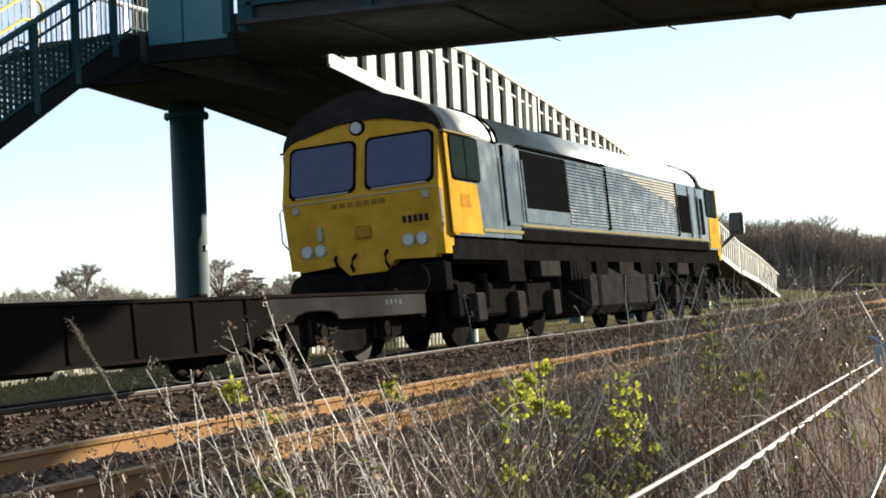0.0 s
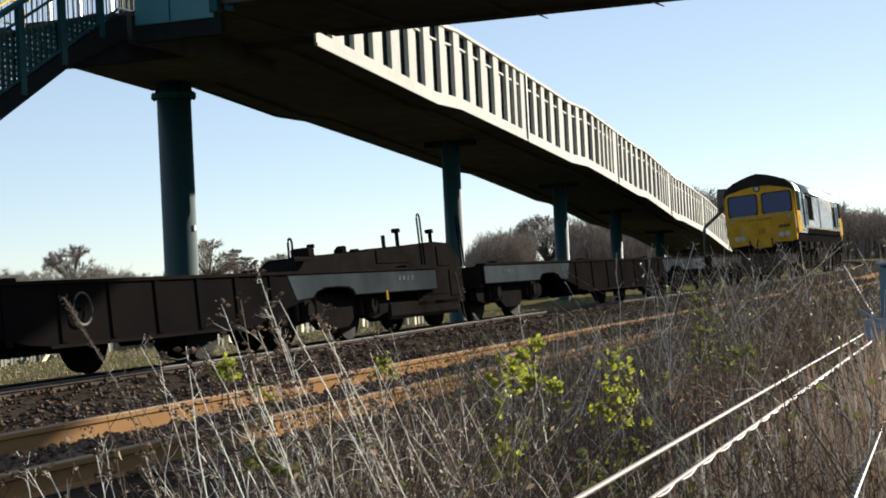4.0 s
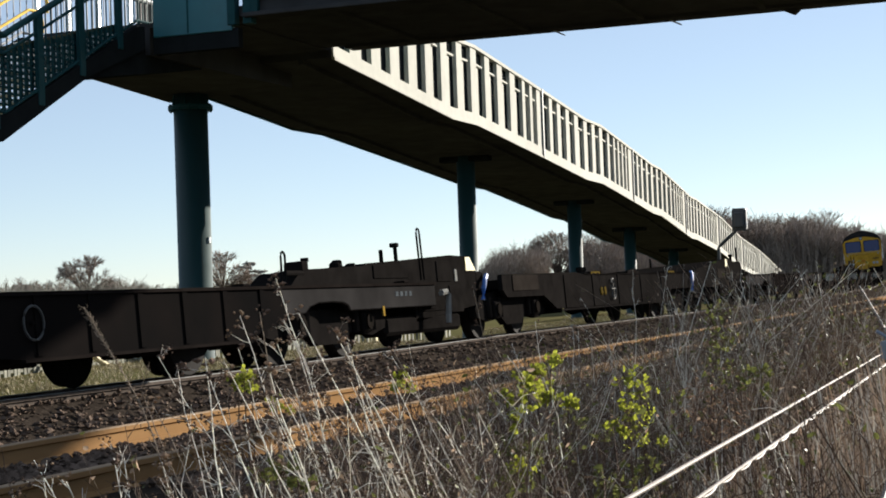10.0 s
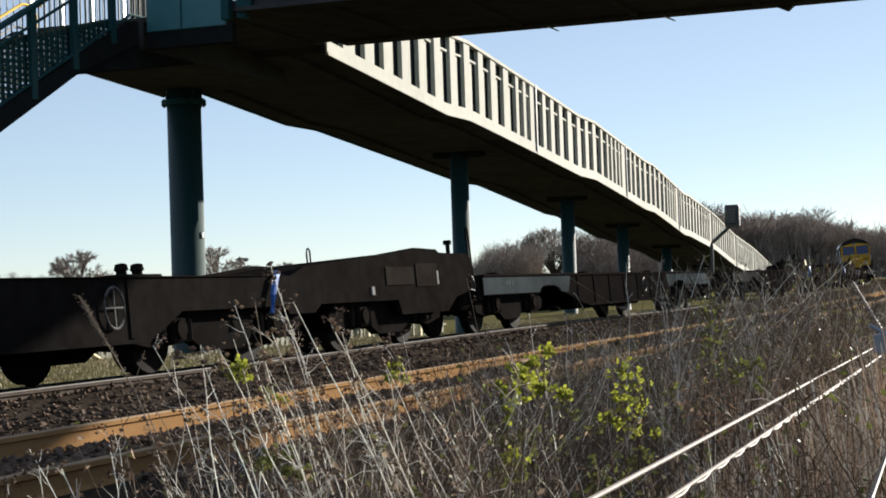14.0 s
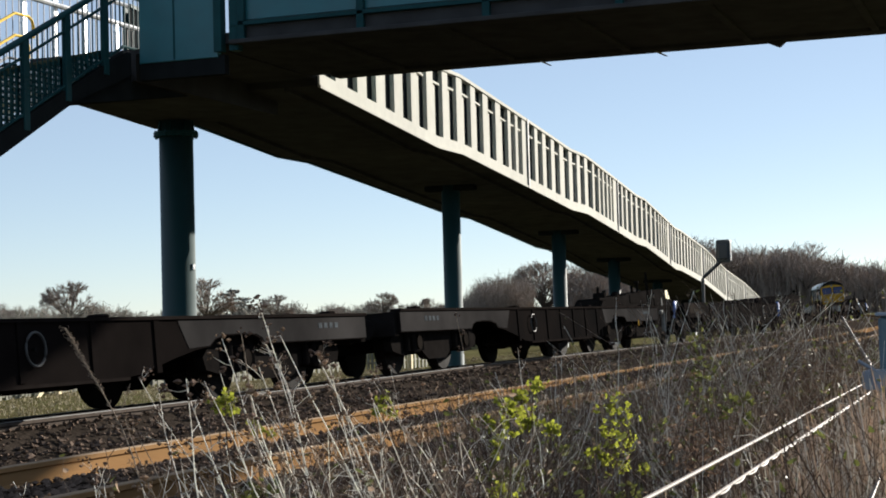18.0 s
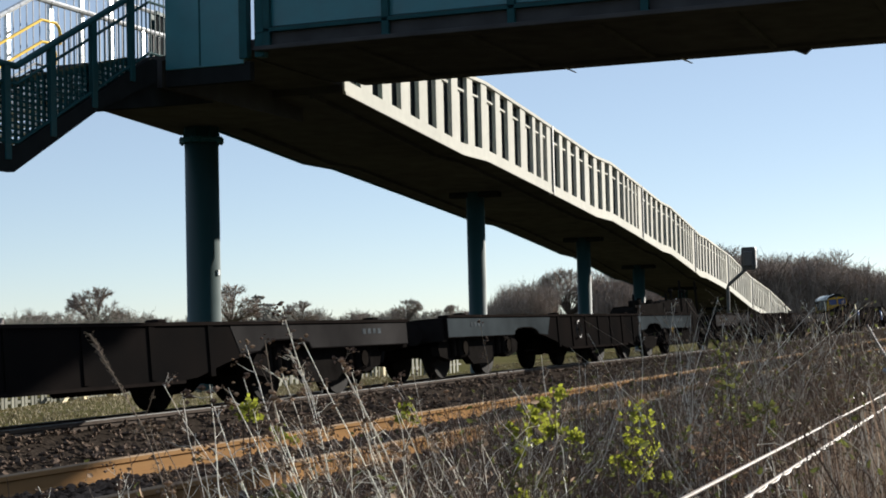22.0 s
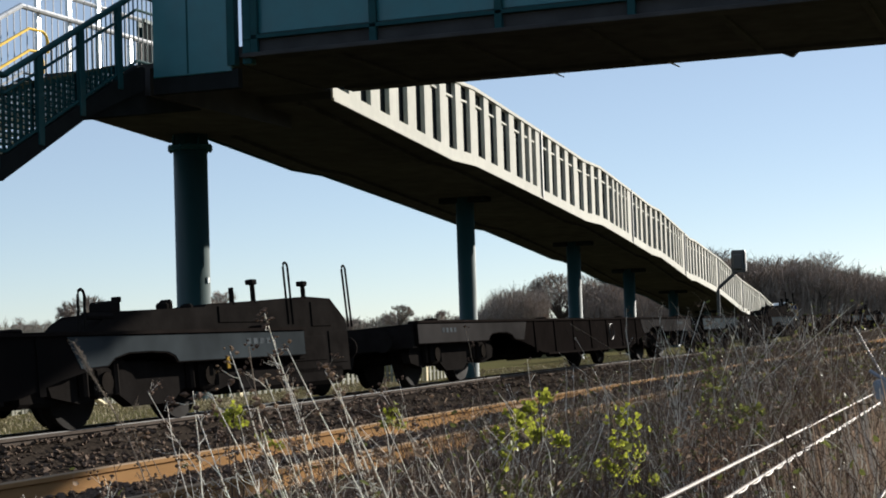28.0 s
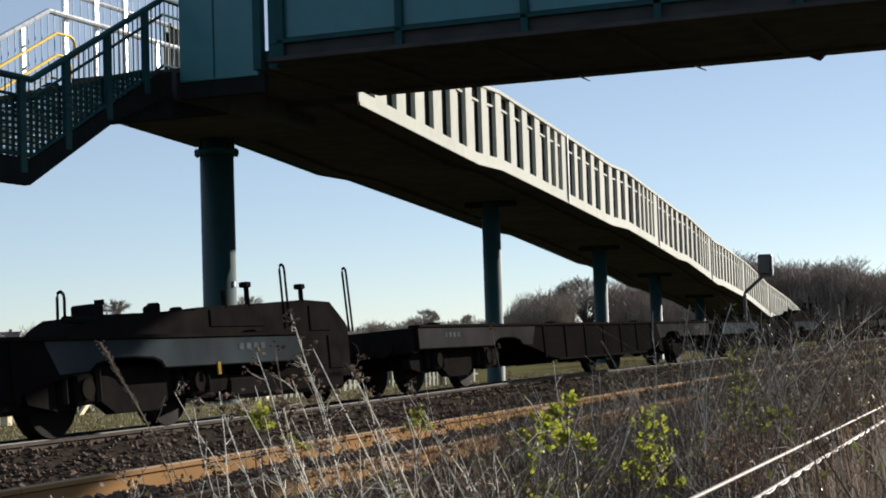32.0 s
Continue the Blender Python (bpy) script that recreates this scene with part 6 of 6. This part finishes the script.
def sight(px, py, dist):
    """The height at which the line of sight through a mark passes, dist metres ahead."""
    hor = 522 - 0.045 * (px - 784)
    return EYE[2] + dist * (hor - py) / 2926 * 1.06


TOP = [(-100, 870), (250, 855), (480, 805), (640, 745), (720, 715), (820, 690), (920, 672), (1000, 660), (1100, 636), (1180, 614), (1230, 592), (1290, 580), (1380, 566), (1450, 552), (1520, 530), (1700, 505)]


def top_line(px):
    for (a, ya), (b, yb) in zip(TOP, TOP[1:]):
        if a <= px <= b:
            return ya + (yb - ya) * (px - a) / (b - a)
    return 600


VEIL = [(-100, 880), (300, 850), (450, 785), (560, 742), (640, 716), (720, 690), (820, 650), (900, 628), (1000, 606), (1100, 592), (1180, 580), (1290, 570), (1380, 556), (1450, 540), (1520, 522), (1700, 505)]


def veil_line(px):
    for (a, ya), (b, yb) in zip(VEIL, VEIL[1:]):
        if a <= px <= b:
            return ya + (yb - ya) * (px - a) / (b - a)
    return 600


def stalk_points(rnd, base, tip, bend):
    """A stem from base to tip that bows to one side and kinks at its joints."""
    pts = []
    side = Vector((rnd.uniform(-1, 1), rnd.uniform(-1, 1), 0)) * bend
    for q in (0.0, 0.35, 0.55, 0.68, 0.78, 0.87, 0.94, 1.0):
        kink = 0.013 * math.sin(q * math.pi) + 0.003
        pts.append(base.lerp(tip, q) + side * math.sin(q * math.pi) + Vector((rnd.uniform(-1, 1), rnd.uniform(-1, 1), 0)) * kink)
    return pts


def seed_head(bag, rnd, p, size):
    for k in range(rnd.choice((3, 4, 5, 6))):
        c = p + Vector((rnd.uniform(-1, 1), rnd.uniform(-1, 1), rnd.uniform(-1, 1))) * size
        bag.stone((c.x, c.y, c.z), size * rnd.uniform(0.25, 0.6), rnd)


def dry_weed(seed, px, dist, tip_px, tip_py, stems):
    """A dead weed: several wiry stalks with short side shoots and clustered seed heads."""
    rnd = random.Random(seed)
    P = thing("dry_weed", "dead pale weed stalks with clustered seed heads", "weed", group="dry weeds by the line")
    for k in range(max(1, stems // 2 + 1 + seed % 2) if stems > 1 else 1):
        tx, ty = tip_px + rnd.uniform(-65, 60), tip_py + rnd.uniform(-20, 150)
        if stems == 1:
            tx, ty = tip_px, tip_py
        dd = dist + rnd.uniform(-0.35, 0.35)
        ex, ey = view_place(tx, dd)
        tip = Vector((ex, ey, sight(tx, ty, dd)))
        foot = tx + (rnd.gauss(0.27, 0.13) if dist < 4 else rnd.gauss(0.03, 0.05)) * (1900 - ty)
        fx_, fy_ = view_place(foot, dd)
        b = Vector((fx_, fy_, ground_height(fx_, fy_) - 0.03))
        pts = stalk_points(rnd, b, tip, 0.1)
        bag, heads = Bag(), Bag()
        thick = rnd.uniform(0.0012, 0.0021)
        bag.strand(pts, thick * 1.3, thick * 0.45, 5)
        seed_head(heads, rnd, tip, 0.014)
        for j in range(rnd.choice((8, 11, 14, 17))):
            i = rnd.choice((1, 2, 3, 4, 4, 5, 5, 6))
            at = pts[i].lerp(pts[i + 1], rnd.random())
            reach = rnd.uniform(0.012, 0.06)
            w = (tip - b).normalized() * reach * rnd.uniform(0.2, 0.9) + Vector((rnd.uniform(-1, 1), rnd.uniform(-1, 1), rnd.uniform(-0.3, 0.3))) * reach * 0.9
            bend = Vector((rnd.uniform(-1, 1), rnd.uniform(-1, 1), rnd.uniform(-1, 1))) * reach * 0.12
            bag.strand([at, at + w * 0.35 + bend, at + w * 0.7 + bend * 0.4, at + w], thick * 0.45, thick * 0.22, 4)
            for q in range(rnd.choice((0, 1, 2))):
                v = w * 0.3 + Vector((rnd.uniform(-1, 1), rnd.uniform(-1, 1), rnd.uniform(-0.3, 0.6))) * 0.014
                bag.strand([at + w * 0.6, at + w * 0.6 + v], thick * 0.3, thick * 0.2, 3)
                seed_head(heads, rnd, at + w * 0.6 + v, 0.0055)
            if rnd.random() < 0.7:
                seed_head(heads, rnd, at + w, 0.0095)
        for nm, g, mat in (("stalk", bag, M_GREYSTEM if (k + seed) % 4 == 0 else M_STEM), ("seed_tuft", heads, M_DEADLEAF if k % 2 else M_BROWN)):
            o = new(nm, g.mesh(nm, mat))
            o.parent = P
            if nm == "seed_tuft":
                tagged(o, kind="stuff")


def plume_weed():
    """One bowed dead stalk with a feathery plume."""
    rnd = random.Random(8)
    P = thing("plume_weed", "bowed dead weed stalk with a feathery grey plume", "weed")
    way = ((318, 1500), (300, 1100), (276, 905), (250, 800), (228, 735), (194, 668), (162, 610), (134, 552))
    pts = []
    for px, py in way:
        x, y = view_place(px, 2.8)
        pts.append(Vector((x, y, max(sight(px, py, 2.8), ground_height(x, y)))))
    bag, heads = Bag(), Bag()
    bag.strand(pts, 0.0017, 0.0008, 5)
    for j in range(190):
        q = rnd.random() ** 0.6
        i = min(6, 4 + int(q * 3))
        at = pts[i].lerp(pts[i + 1], rnd.random())
        w = (pts[i + 1] - pts[i]).normalized() * rnd.uniform(0.002, 0.01) + Vector((rnd.uniform(-1, 1), rnd.uniform(-1, 1), rnd.uniform(-0.8, 0.6))) * 0.0065
        bag.strand([at, at + w], 0.00045, 0.0003, 3)
        if rnd.random() < 0.55:
            seed_head(heads, rnd, at + w, 0.0021)
    for px, py, ex, ey in ((280, 860, 240, 800), (262, 780, 290, 700), (250, 742, 205, 735), (285, 890, 318, 780), (230, 705, 246, 655)):
        x, y = view_place(px, 2.8)
        x2, y2 = view_place(ex, 2.8)
        a, b = Vector((x, y, sight(px, py, 2.8))), Vector((x2, y2, sight(ex, ey, 2.8)))
        bag.strand([a, a.lerp(b, 0.5) + Vector((0, 0, -0.004)), b], 0.0008, 0.0004, 4)
        for k in range(12):
            seed_head(heads, rnd, a.lerp(b, rnd.uniform(0.5, 1.0)) + Vector((rnd.uniform(-1, 1), rnd.uniform(-1, 1), rnd.uniform(-1, 1))) * 0.004, 0.002)
    for nm, g, mat in (("stalk", bag, M_GREYSTEM), ("plume", heads, M_GREYSTEM)):
        o = new(nm, g.mesh(nm, mat))
        o.parent = P
        if nm == "plume":
            tagged(o, kind="stuff")


plume_weed()
for seed, px, dist, tx, ty, n in ((1, 620, 3.2, 455, 505, 4), (2, 600, 3.0, 400, 575, 4), (3, 660, 3.4, 540, 530, 5), (4, 560, 3.1, 480, 560, 4), (5, 700, 3.6, 620, 590, 4), (6, 640, 3.3, 580, 545, 4),
                                  (7, 420, 3.0, 290, 640, 3), (9, 480, 2.9, 350, 600, 3), (10, 740, 3.9, 690, 600, 4), (11, 780, 4.3, 740, 610, 3), (12, 860, 4.8, 825, 510, 1),
                                  (13, 720, 3.2, 660, 660, 5), (14, 540, 2.8, 460, 650, 5), (15, 380, 2.9, 240, 690, 3), (16, 900, 5.2, 880, 560, 2), (17, 1120, 6.2, 1110, 480, 1), (18, 1240, 7.0, 1215, 440, 2), (19, 1500, 6.4, 1510, 520, 2), (20, 1000, 5.6, 1000, 560, 2),
                                  (21, 60, 2.7, 40, 815, 3), (22, 150, 2.7, 125, 835, 3), (23, 250, 2.8, 215, 800, 4), (24, 330, 2.9, 300, 780, 4), (25, 520, 3.3, 510, 575, 4), (26, 700, 3.8, 640, 640, 5)):
    dry_weed(seed, px, dist, tx, ty, n)


def thicket():
    rnd = random.Random(31)
    brown, pale, dull, dots, fern = Bag(), Bag(), Bag(), Bag(), Bag()
    for i in range(6400):
        px = rnd.uniform(-60, 1680)
        if px < 660 and rnd.random() < (0.95 if px < 400 else 0.85):
            continue
        d = 3.2 + 15 * rnd.random() ** 1.9
        if i % 4 == 0:
            px, d = rnd.uniform(960, 1680), rnd.uniform(8, 22)
        if d < 5.2 and 820 < px < 1220 and rnd.random() < 0.7:
            continue
        x, y = view_place(px, d)
        if y > 4.6 or x > 24:
            continue
        tall = rnd.random() < 0.07
        z_top = sight(px, top_line(px) + (rnd.uniform(-95, 0) if tall else rnd.uniform(-8, 190)) * (0.5 + 0.5 * min(1, 5 / d)), d)
        if px > 960 and d < 6.6:
            z_top = min(z_top, sight(px, 882 - 0.56 * (px - 1065) + rnd.uniform(14, 160), d))
        g = ground_height(x, y)
        h = min(1.75, z_top - g)
        if h < 0.12:
            continue
        p = Vector((x, y, g - 0.02))
        a = rnd.uniform(0, 6.28)
        arch = rnd.random() < 0.5 and not tall
        w = Vector((math.cos(a), math.sin(a), 0)) * h * (rnd.uniform(0.3, 0.7) if arch else rnd.uniform(0.05, 0.3))
        j1, j2, j3 = (Vector((rnd.uniform(-1, 1), rnd.uniform(-1, 1), rnd.uniform(-0.5, 0.5))) * h * 0.1 for _ in range(3))
        pts = [p, p + w * 0.1 + j1 + Vector((0, 0, h * 0.35)), p + w * 0.35 + j2 + Vector((0, 0, h * 0.7)), p + w * 0.65 + j3 + Vector((0, 0, h * (0.98 if arch else 0.88))), p + w + Vector((0, 0, h * (0.7 if arch else 1.0)))]
        bag = pale if rnd.random() < (0.12 if px < 900 or px > 1250 else 0.06) else brown
        r = rnd.uniform(0.0009, 0.0023) * (1 + d * 0.04)
        bag.strand(pts, r, r * 0.4, 3)
        for k in range(rnd.choice((3, 4, 5, 7))):
            i0 = rnd.choice((1, 2, 3))
            at = pts[i0].lerp(pts[i0 + 1], rnd.random())
            e = Vector((rnd.uniform(-1, 1), rnd.uniform(-1, 1), rnd.uniform(-0.6, 1.0))) * rnd.uniform(0.03, 0.11)
            bag.strand([at, at + e * 0.5 + Vector((0, 0, 0.01)), at + e], r * 0.55, r * 0.25, 3)
            if px > 560 and rnd.random() < (0.2 + 0.2 * math.sin(px * 0.021)):
                wv = Vector((rnd.uniform(-1, 1), rnd.uniform(-1, 1), rnd.uniform(-0.6, 0.6))).normalized()
                dull.blade(at + e, wv, wv.orthogonal().normalized(), rnd.uniform(0.012, 0.028), rnd.uniform(0.01, 0.018))
            elif rnd.random() < 0.1:
                c = at + e
                dots.stone((c.x, c.y, c.z), rnd.uniform(0.002, 0.0042) * (1 if d < 7 else 1.3), rnd)
    # finer grey-brown growth that veils the rails: a carpet on the ballast shoulder and loose taller stems
    grey, dead = Bag(), Bag()
    for i in range(13500):
        px = rnd.uniform(820, 1690) if i % 12 else rnd.uniform(330, 820)
        d = rnd.uniform(4.2, 17) if px > 820 else rnd.uniform(2.8, 6.5)
        if i % 16 == 0:
            px, d = rnd.gauss(1425, 48), rnd.uniform(8, 11)
        elif i % 37 == 0:
            px, d = rnd.gauss(1257, 15), rnd.uniform(6.5, 8)
        x, y = view_place(px, d)
        if y > 4.95 or x > 24:
            continue
        low_edge = 14 + 150 * rnd.random() ** 0.85
        z_top = sight(px, veil_line(px) + (rnd.uniform(-25, 40) if rnd.random() < 0.1 else low_edge), d)
        if i % 16 == 0 or i % 37 == 0:
            z_top = sight(px, rnd.uniform(455, 640), d)
        if px > 960 and d < 6.6:
            z_top = min(z_top, sight(px, 882 - 0.56 * (px - 1065) + rnd.uniform(14, 160), d))
        g = max(ground_height(x, y), bed_height(y - Y_NEAR) if y > 2.7 else -2.0)
        h = min(1.7, z_top - g)
        if h < 0.08:
            continue
        p = Vector((x, y, g - 0.02))
        a = rnd.uniform(0, 6.28)
        w = Vector((math.cos(a), math.sin(a), 0)) * h * (rnd.uniform(0.03, 0.25) if rnd.random() < 0.7 else rnd.uniform(0.25, 0.5))
        j1, j2 = (Vector((rnd.uniform(-1, 1), rnd.uniform(-1, 1), rnd.uniform(-0.5, 0.5))) * h * 0.14 for _ in range(2))
        pts = [p, p + w * 0.2 + j1 + Vector((0, 0, h * 0.4)), p + w * 0.55 + j2 + Vector((0, 0, h * 0.75)), p + w + Vector((0, 0, h))]
        pick = rnd.random()
        bag = grey if pick < 0.36 else brown if pick < 0.84 else pale
        r = rnd.uniform(0.0007, 0.0015) * (1 + d * 0.07)
        bag.strand(pts, r, r * 0.4, 3)
        for k in range(rnd.choice((2, 3, 4, 6))):
            i0 = rnd.choice((0, 1, 2, 2))
            at = pts[i0].lerp(pts[i0 + 1], rnd.random())
            e = Vector((rnd.uniform(-1, 1), rnd.uniform(-1, 1), rnd.uniform(-0.2, 1.2))) * rnd.uniform(0.02, 0.09)
            bag.strand([at, at + e * 0.5 + Vector((0, 0, 0.008)), at + e], r * 0.6, r * 0.3, 3)
            if rnd.random() < 0.45:
                wv = Vector((rnd.uniform(-1, 1), rnd.uniform(-1, 1), rnd.uniform(-0.9, 0.3))).normalized()
                dead.blade(at + e * rnd.random(), wv, wv.orthogonal().normalized(), rnd.uniform(0.01, 0.026), rnd.uniform(0.006, 0.013))
            if rnd.random() < (0.34 if px > 820 else 0.15):
                wv = Vector((rnd.uniform(-1, 1), rnd.uniform(-1, 1), rnd.uniform(-0.6, 0.6))).normalized()
                dull.blade(at + e, wv, wv.orthogonal().normalized(), rnd.uniform(0.012, 0.026), rnd.uniform(0.008, 0.015))
    grey.stuff("grey_stems", M_GREYSTEM, "fine grey-brown dead stems over the ballast shoulder", "undergrowth")
    dead.stuff("dead_leaves", M_DEADLEAF, "curled brown dead leaves caught in the stems", "undergrowth")
    # low leaf litter and trailing leaves in the hollows under the stems
    for i in range(5200):
        px, d = rnd.uniform(700, 1300), rnd.uniform(3.6, 7.5)
        x, y = view_place(px, d)
        g = ground_height(x, y)
        z = min(g + 0.75 * rnd.random() ** 1.3, sight(px, rnd.uniform(745, 900), d))
        if z < g:
            continue
        wv = Vector((rnd.uniform(-1, 1), rnd.uniform(-1, 1), rnd.uniform(-0.4, 0.6))).normalized()
        dull.blade((x, y, z), wv, wv.orthogonal().normalized(), rnd.uniform(0.015, 0.034), rnd.uniform(0.012, 0.022))
    # rusty dead fronds in two patches
    for px0, py0, d0, n in ((1250, 735, 5.6, 420), (1215, 700, 6.0, 200), (1475, 610, 7.6, 200), (1400, 640, 7.0, 160)):
        for i in range(n):
            px, py, d = rnd.gauss(px0, 34), rnd.gauss(py0, 30), d0 + rnd.uniform(-0.4, 0.4)
            x, y = view_place(px, d)
            wv = Vector((rnd.uniform(-1, 1), rnd.uniform(-1, 1), rnd.uniform(-0.8, 0.4))).normalized()
            fern.blade((x, y, sight(px, py, d)), wv, wv.orthogonal().normalized(), rnd.uniform(0.012, 0.032), rnd.uniform(0.003, 0.006))
    brown.stuff("bramble_thicket", M_BROWN, "tangled brown bramble stems between fence and track", "undergrowth")
    pale.stuff("dead_stems", M_STEM, "pale dead stems standing among brambles", "undergrowth")
    dull.stuff("dull_leaves", M_LEAF_DARK, "dull olive bramble leaves in the thicket", "undergrowth")
    dots.stuff("seed_tufts", M_STEM, "small pale seed tufts in the thicket", "undergrowth")
    fern.stuff("dead_fronds", M_FERN, "rusty brown dead fronds hanging in the thicket", "undergrowth")


thicket()


def reeds():
    rnd = random.Random(77)
    bag, pale = Bag(), Bag()
    for i in range(3200):
        px = 1100 + 560 * rnd.random() ** 0.7
        d = rnd.uniform(3.4, 8.5)
        x, y = view_place(px, d)
        z_top = sight(px, 882 - 0.56 * (px - 1065) + rnd.uniform(14, 200), d) if d < 6.9 else sight(px, 640 + rnd.uniform(-20, 170), d)
        g = ground_height(x, y)
        h = z_top - g
        if h < 0.15:
            continue
        p = Vector((x, y, g))
        w = Vector((rnd.uniform(-1, 1), rnd.uniform(-1, 1), 0)) * h * 0.14
        thick = rnd.uniform(0.0014, 0.0042)
        (pale if i % 4 == 0 else bag).strand([p, p + w * 0.3 + Vector((0, 0, h * 0.55)), p + w + Vector((0, 0, h))], thick, thick * 0.35, 3)
    pale.stuff("pale_reeds", M_STEM, "bleached grass stalks under the fence wires", "grass")
    bag.stuff("dry_reeds", M_GRASS, "tawny dead grass stems under the fence wires", "grass")


reeds()


def bramble_shoot(seed, dist, foot, clusters, mat, label, size=1.0):
    """A rooted shoot whose stems end in clusters of three-part leaves; clusters: bearing, height mark, leaves, spread."""
    rnd = random.Random(seed)
    S = thing("bramble_shoot", label, "bramble", group="leafy bramble shoots")
    x, y = view_place(foot, dist)
    root = Vector((x, y, ground_height(x, y) - 0.02))
    stem = Bag()
    for cx, cy, n, spread in clusters:
        ex, ey = view_place(cx, dist + rnd.uniform(-0.15, 0.15))
        c = Vector((ex, ey, sight(cx, cy, dist)))
        pts = stalk_points(rnd, root + Vector((rnd.uniform(-0.08, 0.08), rnd.uniform(-0.08, 0.08), 0)), c, 0.04)
        stem.strand(pts, 0.003, 0.0012, 4)
        wide = spread * dist / 2926
        for k in range(int(n * 1.8)):
            at = c + Vector((rnd.gauss(0, 0.7), rnd.gauss(0, 0.7), rnd.gauss(0, 0.6))) * wide
            stem.strand([c + (at - c) * 0.15 - Vector((0, 0, 0.01)), at], 0.0009, 0.0006, 3)
            w = Vector((rnd.uniform(-1, 1), rnd.uniform(-1, 1), rnd.uniform(-0.8, 0.35))).normalized()
            s_ = (Matrix.Rotation(rnd.uniform(0, 6.28), 3, w) @ w.orthogonal()).normalized()
            length = rnd.uniform(0.009, 0.021) * size
            bag = Bag()
            up = w.cross(s_)
            for turn in (-1.0, 0.0, 1.0):
                v = (w * math.cos(turn) + s_ * math.sin(turn)).normalized()
                bag.blade(v * length * 0.12, v, up.cross(v).normalized(), length * (1.0 if turn == 0 else 0.8), length * 0.7)
            lf = new("leaf", bag.mesh("leaf", mat))
            lf.parent = S
            lf.matrix_basis = pose(*at)
    o = new("stem", stem.mesh("stem", M_BROWN))
    o.parent = S


FRESH = "bright yellow-green bramble leaves with the sun behind them"
OLIVE = "olive bramble leaves on a low arching shoot"
for seed, dist, foot, clusters, mat, size in (
        (1, 4.5, 930, ((958, 630, 9, 12), (936, 660, 12, 15), (912, 680, 15, 18), (946, 702, 15, 15), (898, 708, 8, 14), (986, 710, 9, 12), (888, 738, 7, 12), (872, 700, 5, 10)), M_LEAF, 1.1),
        (2, 4.9, 1095, ((1098, 666, 10, 16), (1114, 688, 12, 18), (1090, 710, 13, 18), (1122, 728, 8, 14), (1084, 745, 12, 18), (1106, 770, 9, 16), (1150, 780, 5, 10), (1062, 735, 5, 12)), M_LEAF, 0.9),
        (3, 3.9, 700, ((690, 668, 10, 11), (682, 684, 8, 11), (702, 692, 6, 10)), M_LEAF, 0.8),
        (4, 3.4, 430, ((412, 676, 9, 12), (424, 695, 10, 12), (404, 704, 6, 10)), M_LEAF, 0.85),
        (5, 3.4, 490, ((468, 728, 7, 12), (486, 742, 6, 12)), M_LEAF, 0.7),
        (6, 4.2, 900, ((885, 800, 14, 20), (905, 838, 14, 24), (868, 850, 10, 20), (925, 800, 8, 18)), M_LEAF_DARK, 1.0),
        (7, 4.4, 1080, ((1080, 838, 12, 26), (1110, 812, 10, 20), (1040, 860, 12, 26)), M_LEAF_DARK, 1.0),
        (8, 6.2, 1310, ((1312, 650, 9, 16), (1330, 640, 8, 14), (1296, 668, 8, 16), (1345, 680, 6, 14)), M_LEAF_DARK, 1.1),
        (9, 3.0, 470, ((470, 850, 12, 24), (440, 868, 10, 22), (505, 866, 10, 22)), M_LEAF_DARK, 0.9),
        (10, 6.0, 1255, ((1255, 545, 12, 18), (1248, 570, 14, 20), (1262, 592, 14, 20), (1250, 618, 14, 22), (1266, 640, 12, 22), (1244, 655, 10, 20)), M_LEAF_DARK, 0.75),
        (11, 3.8, 905, ((890, 815, 8, 14), (900, 838, 6, 12)), M_LEAF, 0.9),
        (12, 5.0, 1000, ((1000, 745, 8, 20), (1030, 770, 8, 20), (985, 790, 8, 20)), M_LEAF_DARK, 0.9),
        (13, 5.6, 1190, ((1190, 720, 6, 20), (1180, 690, 5, 16), (1165, 760, 6, 18)), M_LEAF_DARK, 0.9)):
    bramble_shoot(seed, dist, foot, clusters, mat, FRESH if mat is M_LEAF else OLIVE, size)


def motions():
    """Moves the train along the far track from the first second to the last."""
    times = [i * 0.5 for i in range(65)]
    rows = []
    for t in times:
        s = LOCO_START + run(t)
        rows.append((t, on_track(s + 17.6, s + 3.6, s)))
    walk(LOCO, rows)
    for vehicle, back in TRAIN:
        rows = []
        ln = 22.0 if vehicle.name.startswith("low") else WAGON_LEN
        for t in times:
            s = LOCO_START + run(t) - back
            rows.append((t, on_track(s - 3.0, s - ln + 2.3, s)))
        walk(vehicle, rows)


motions()
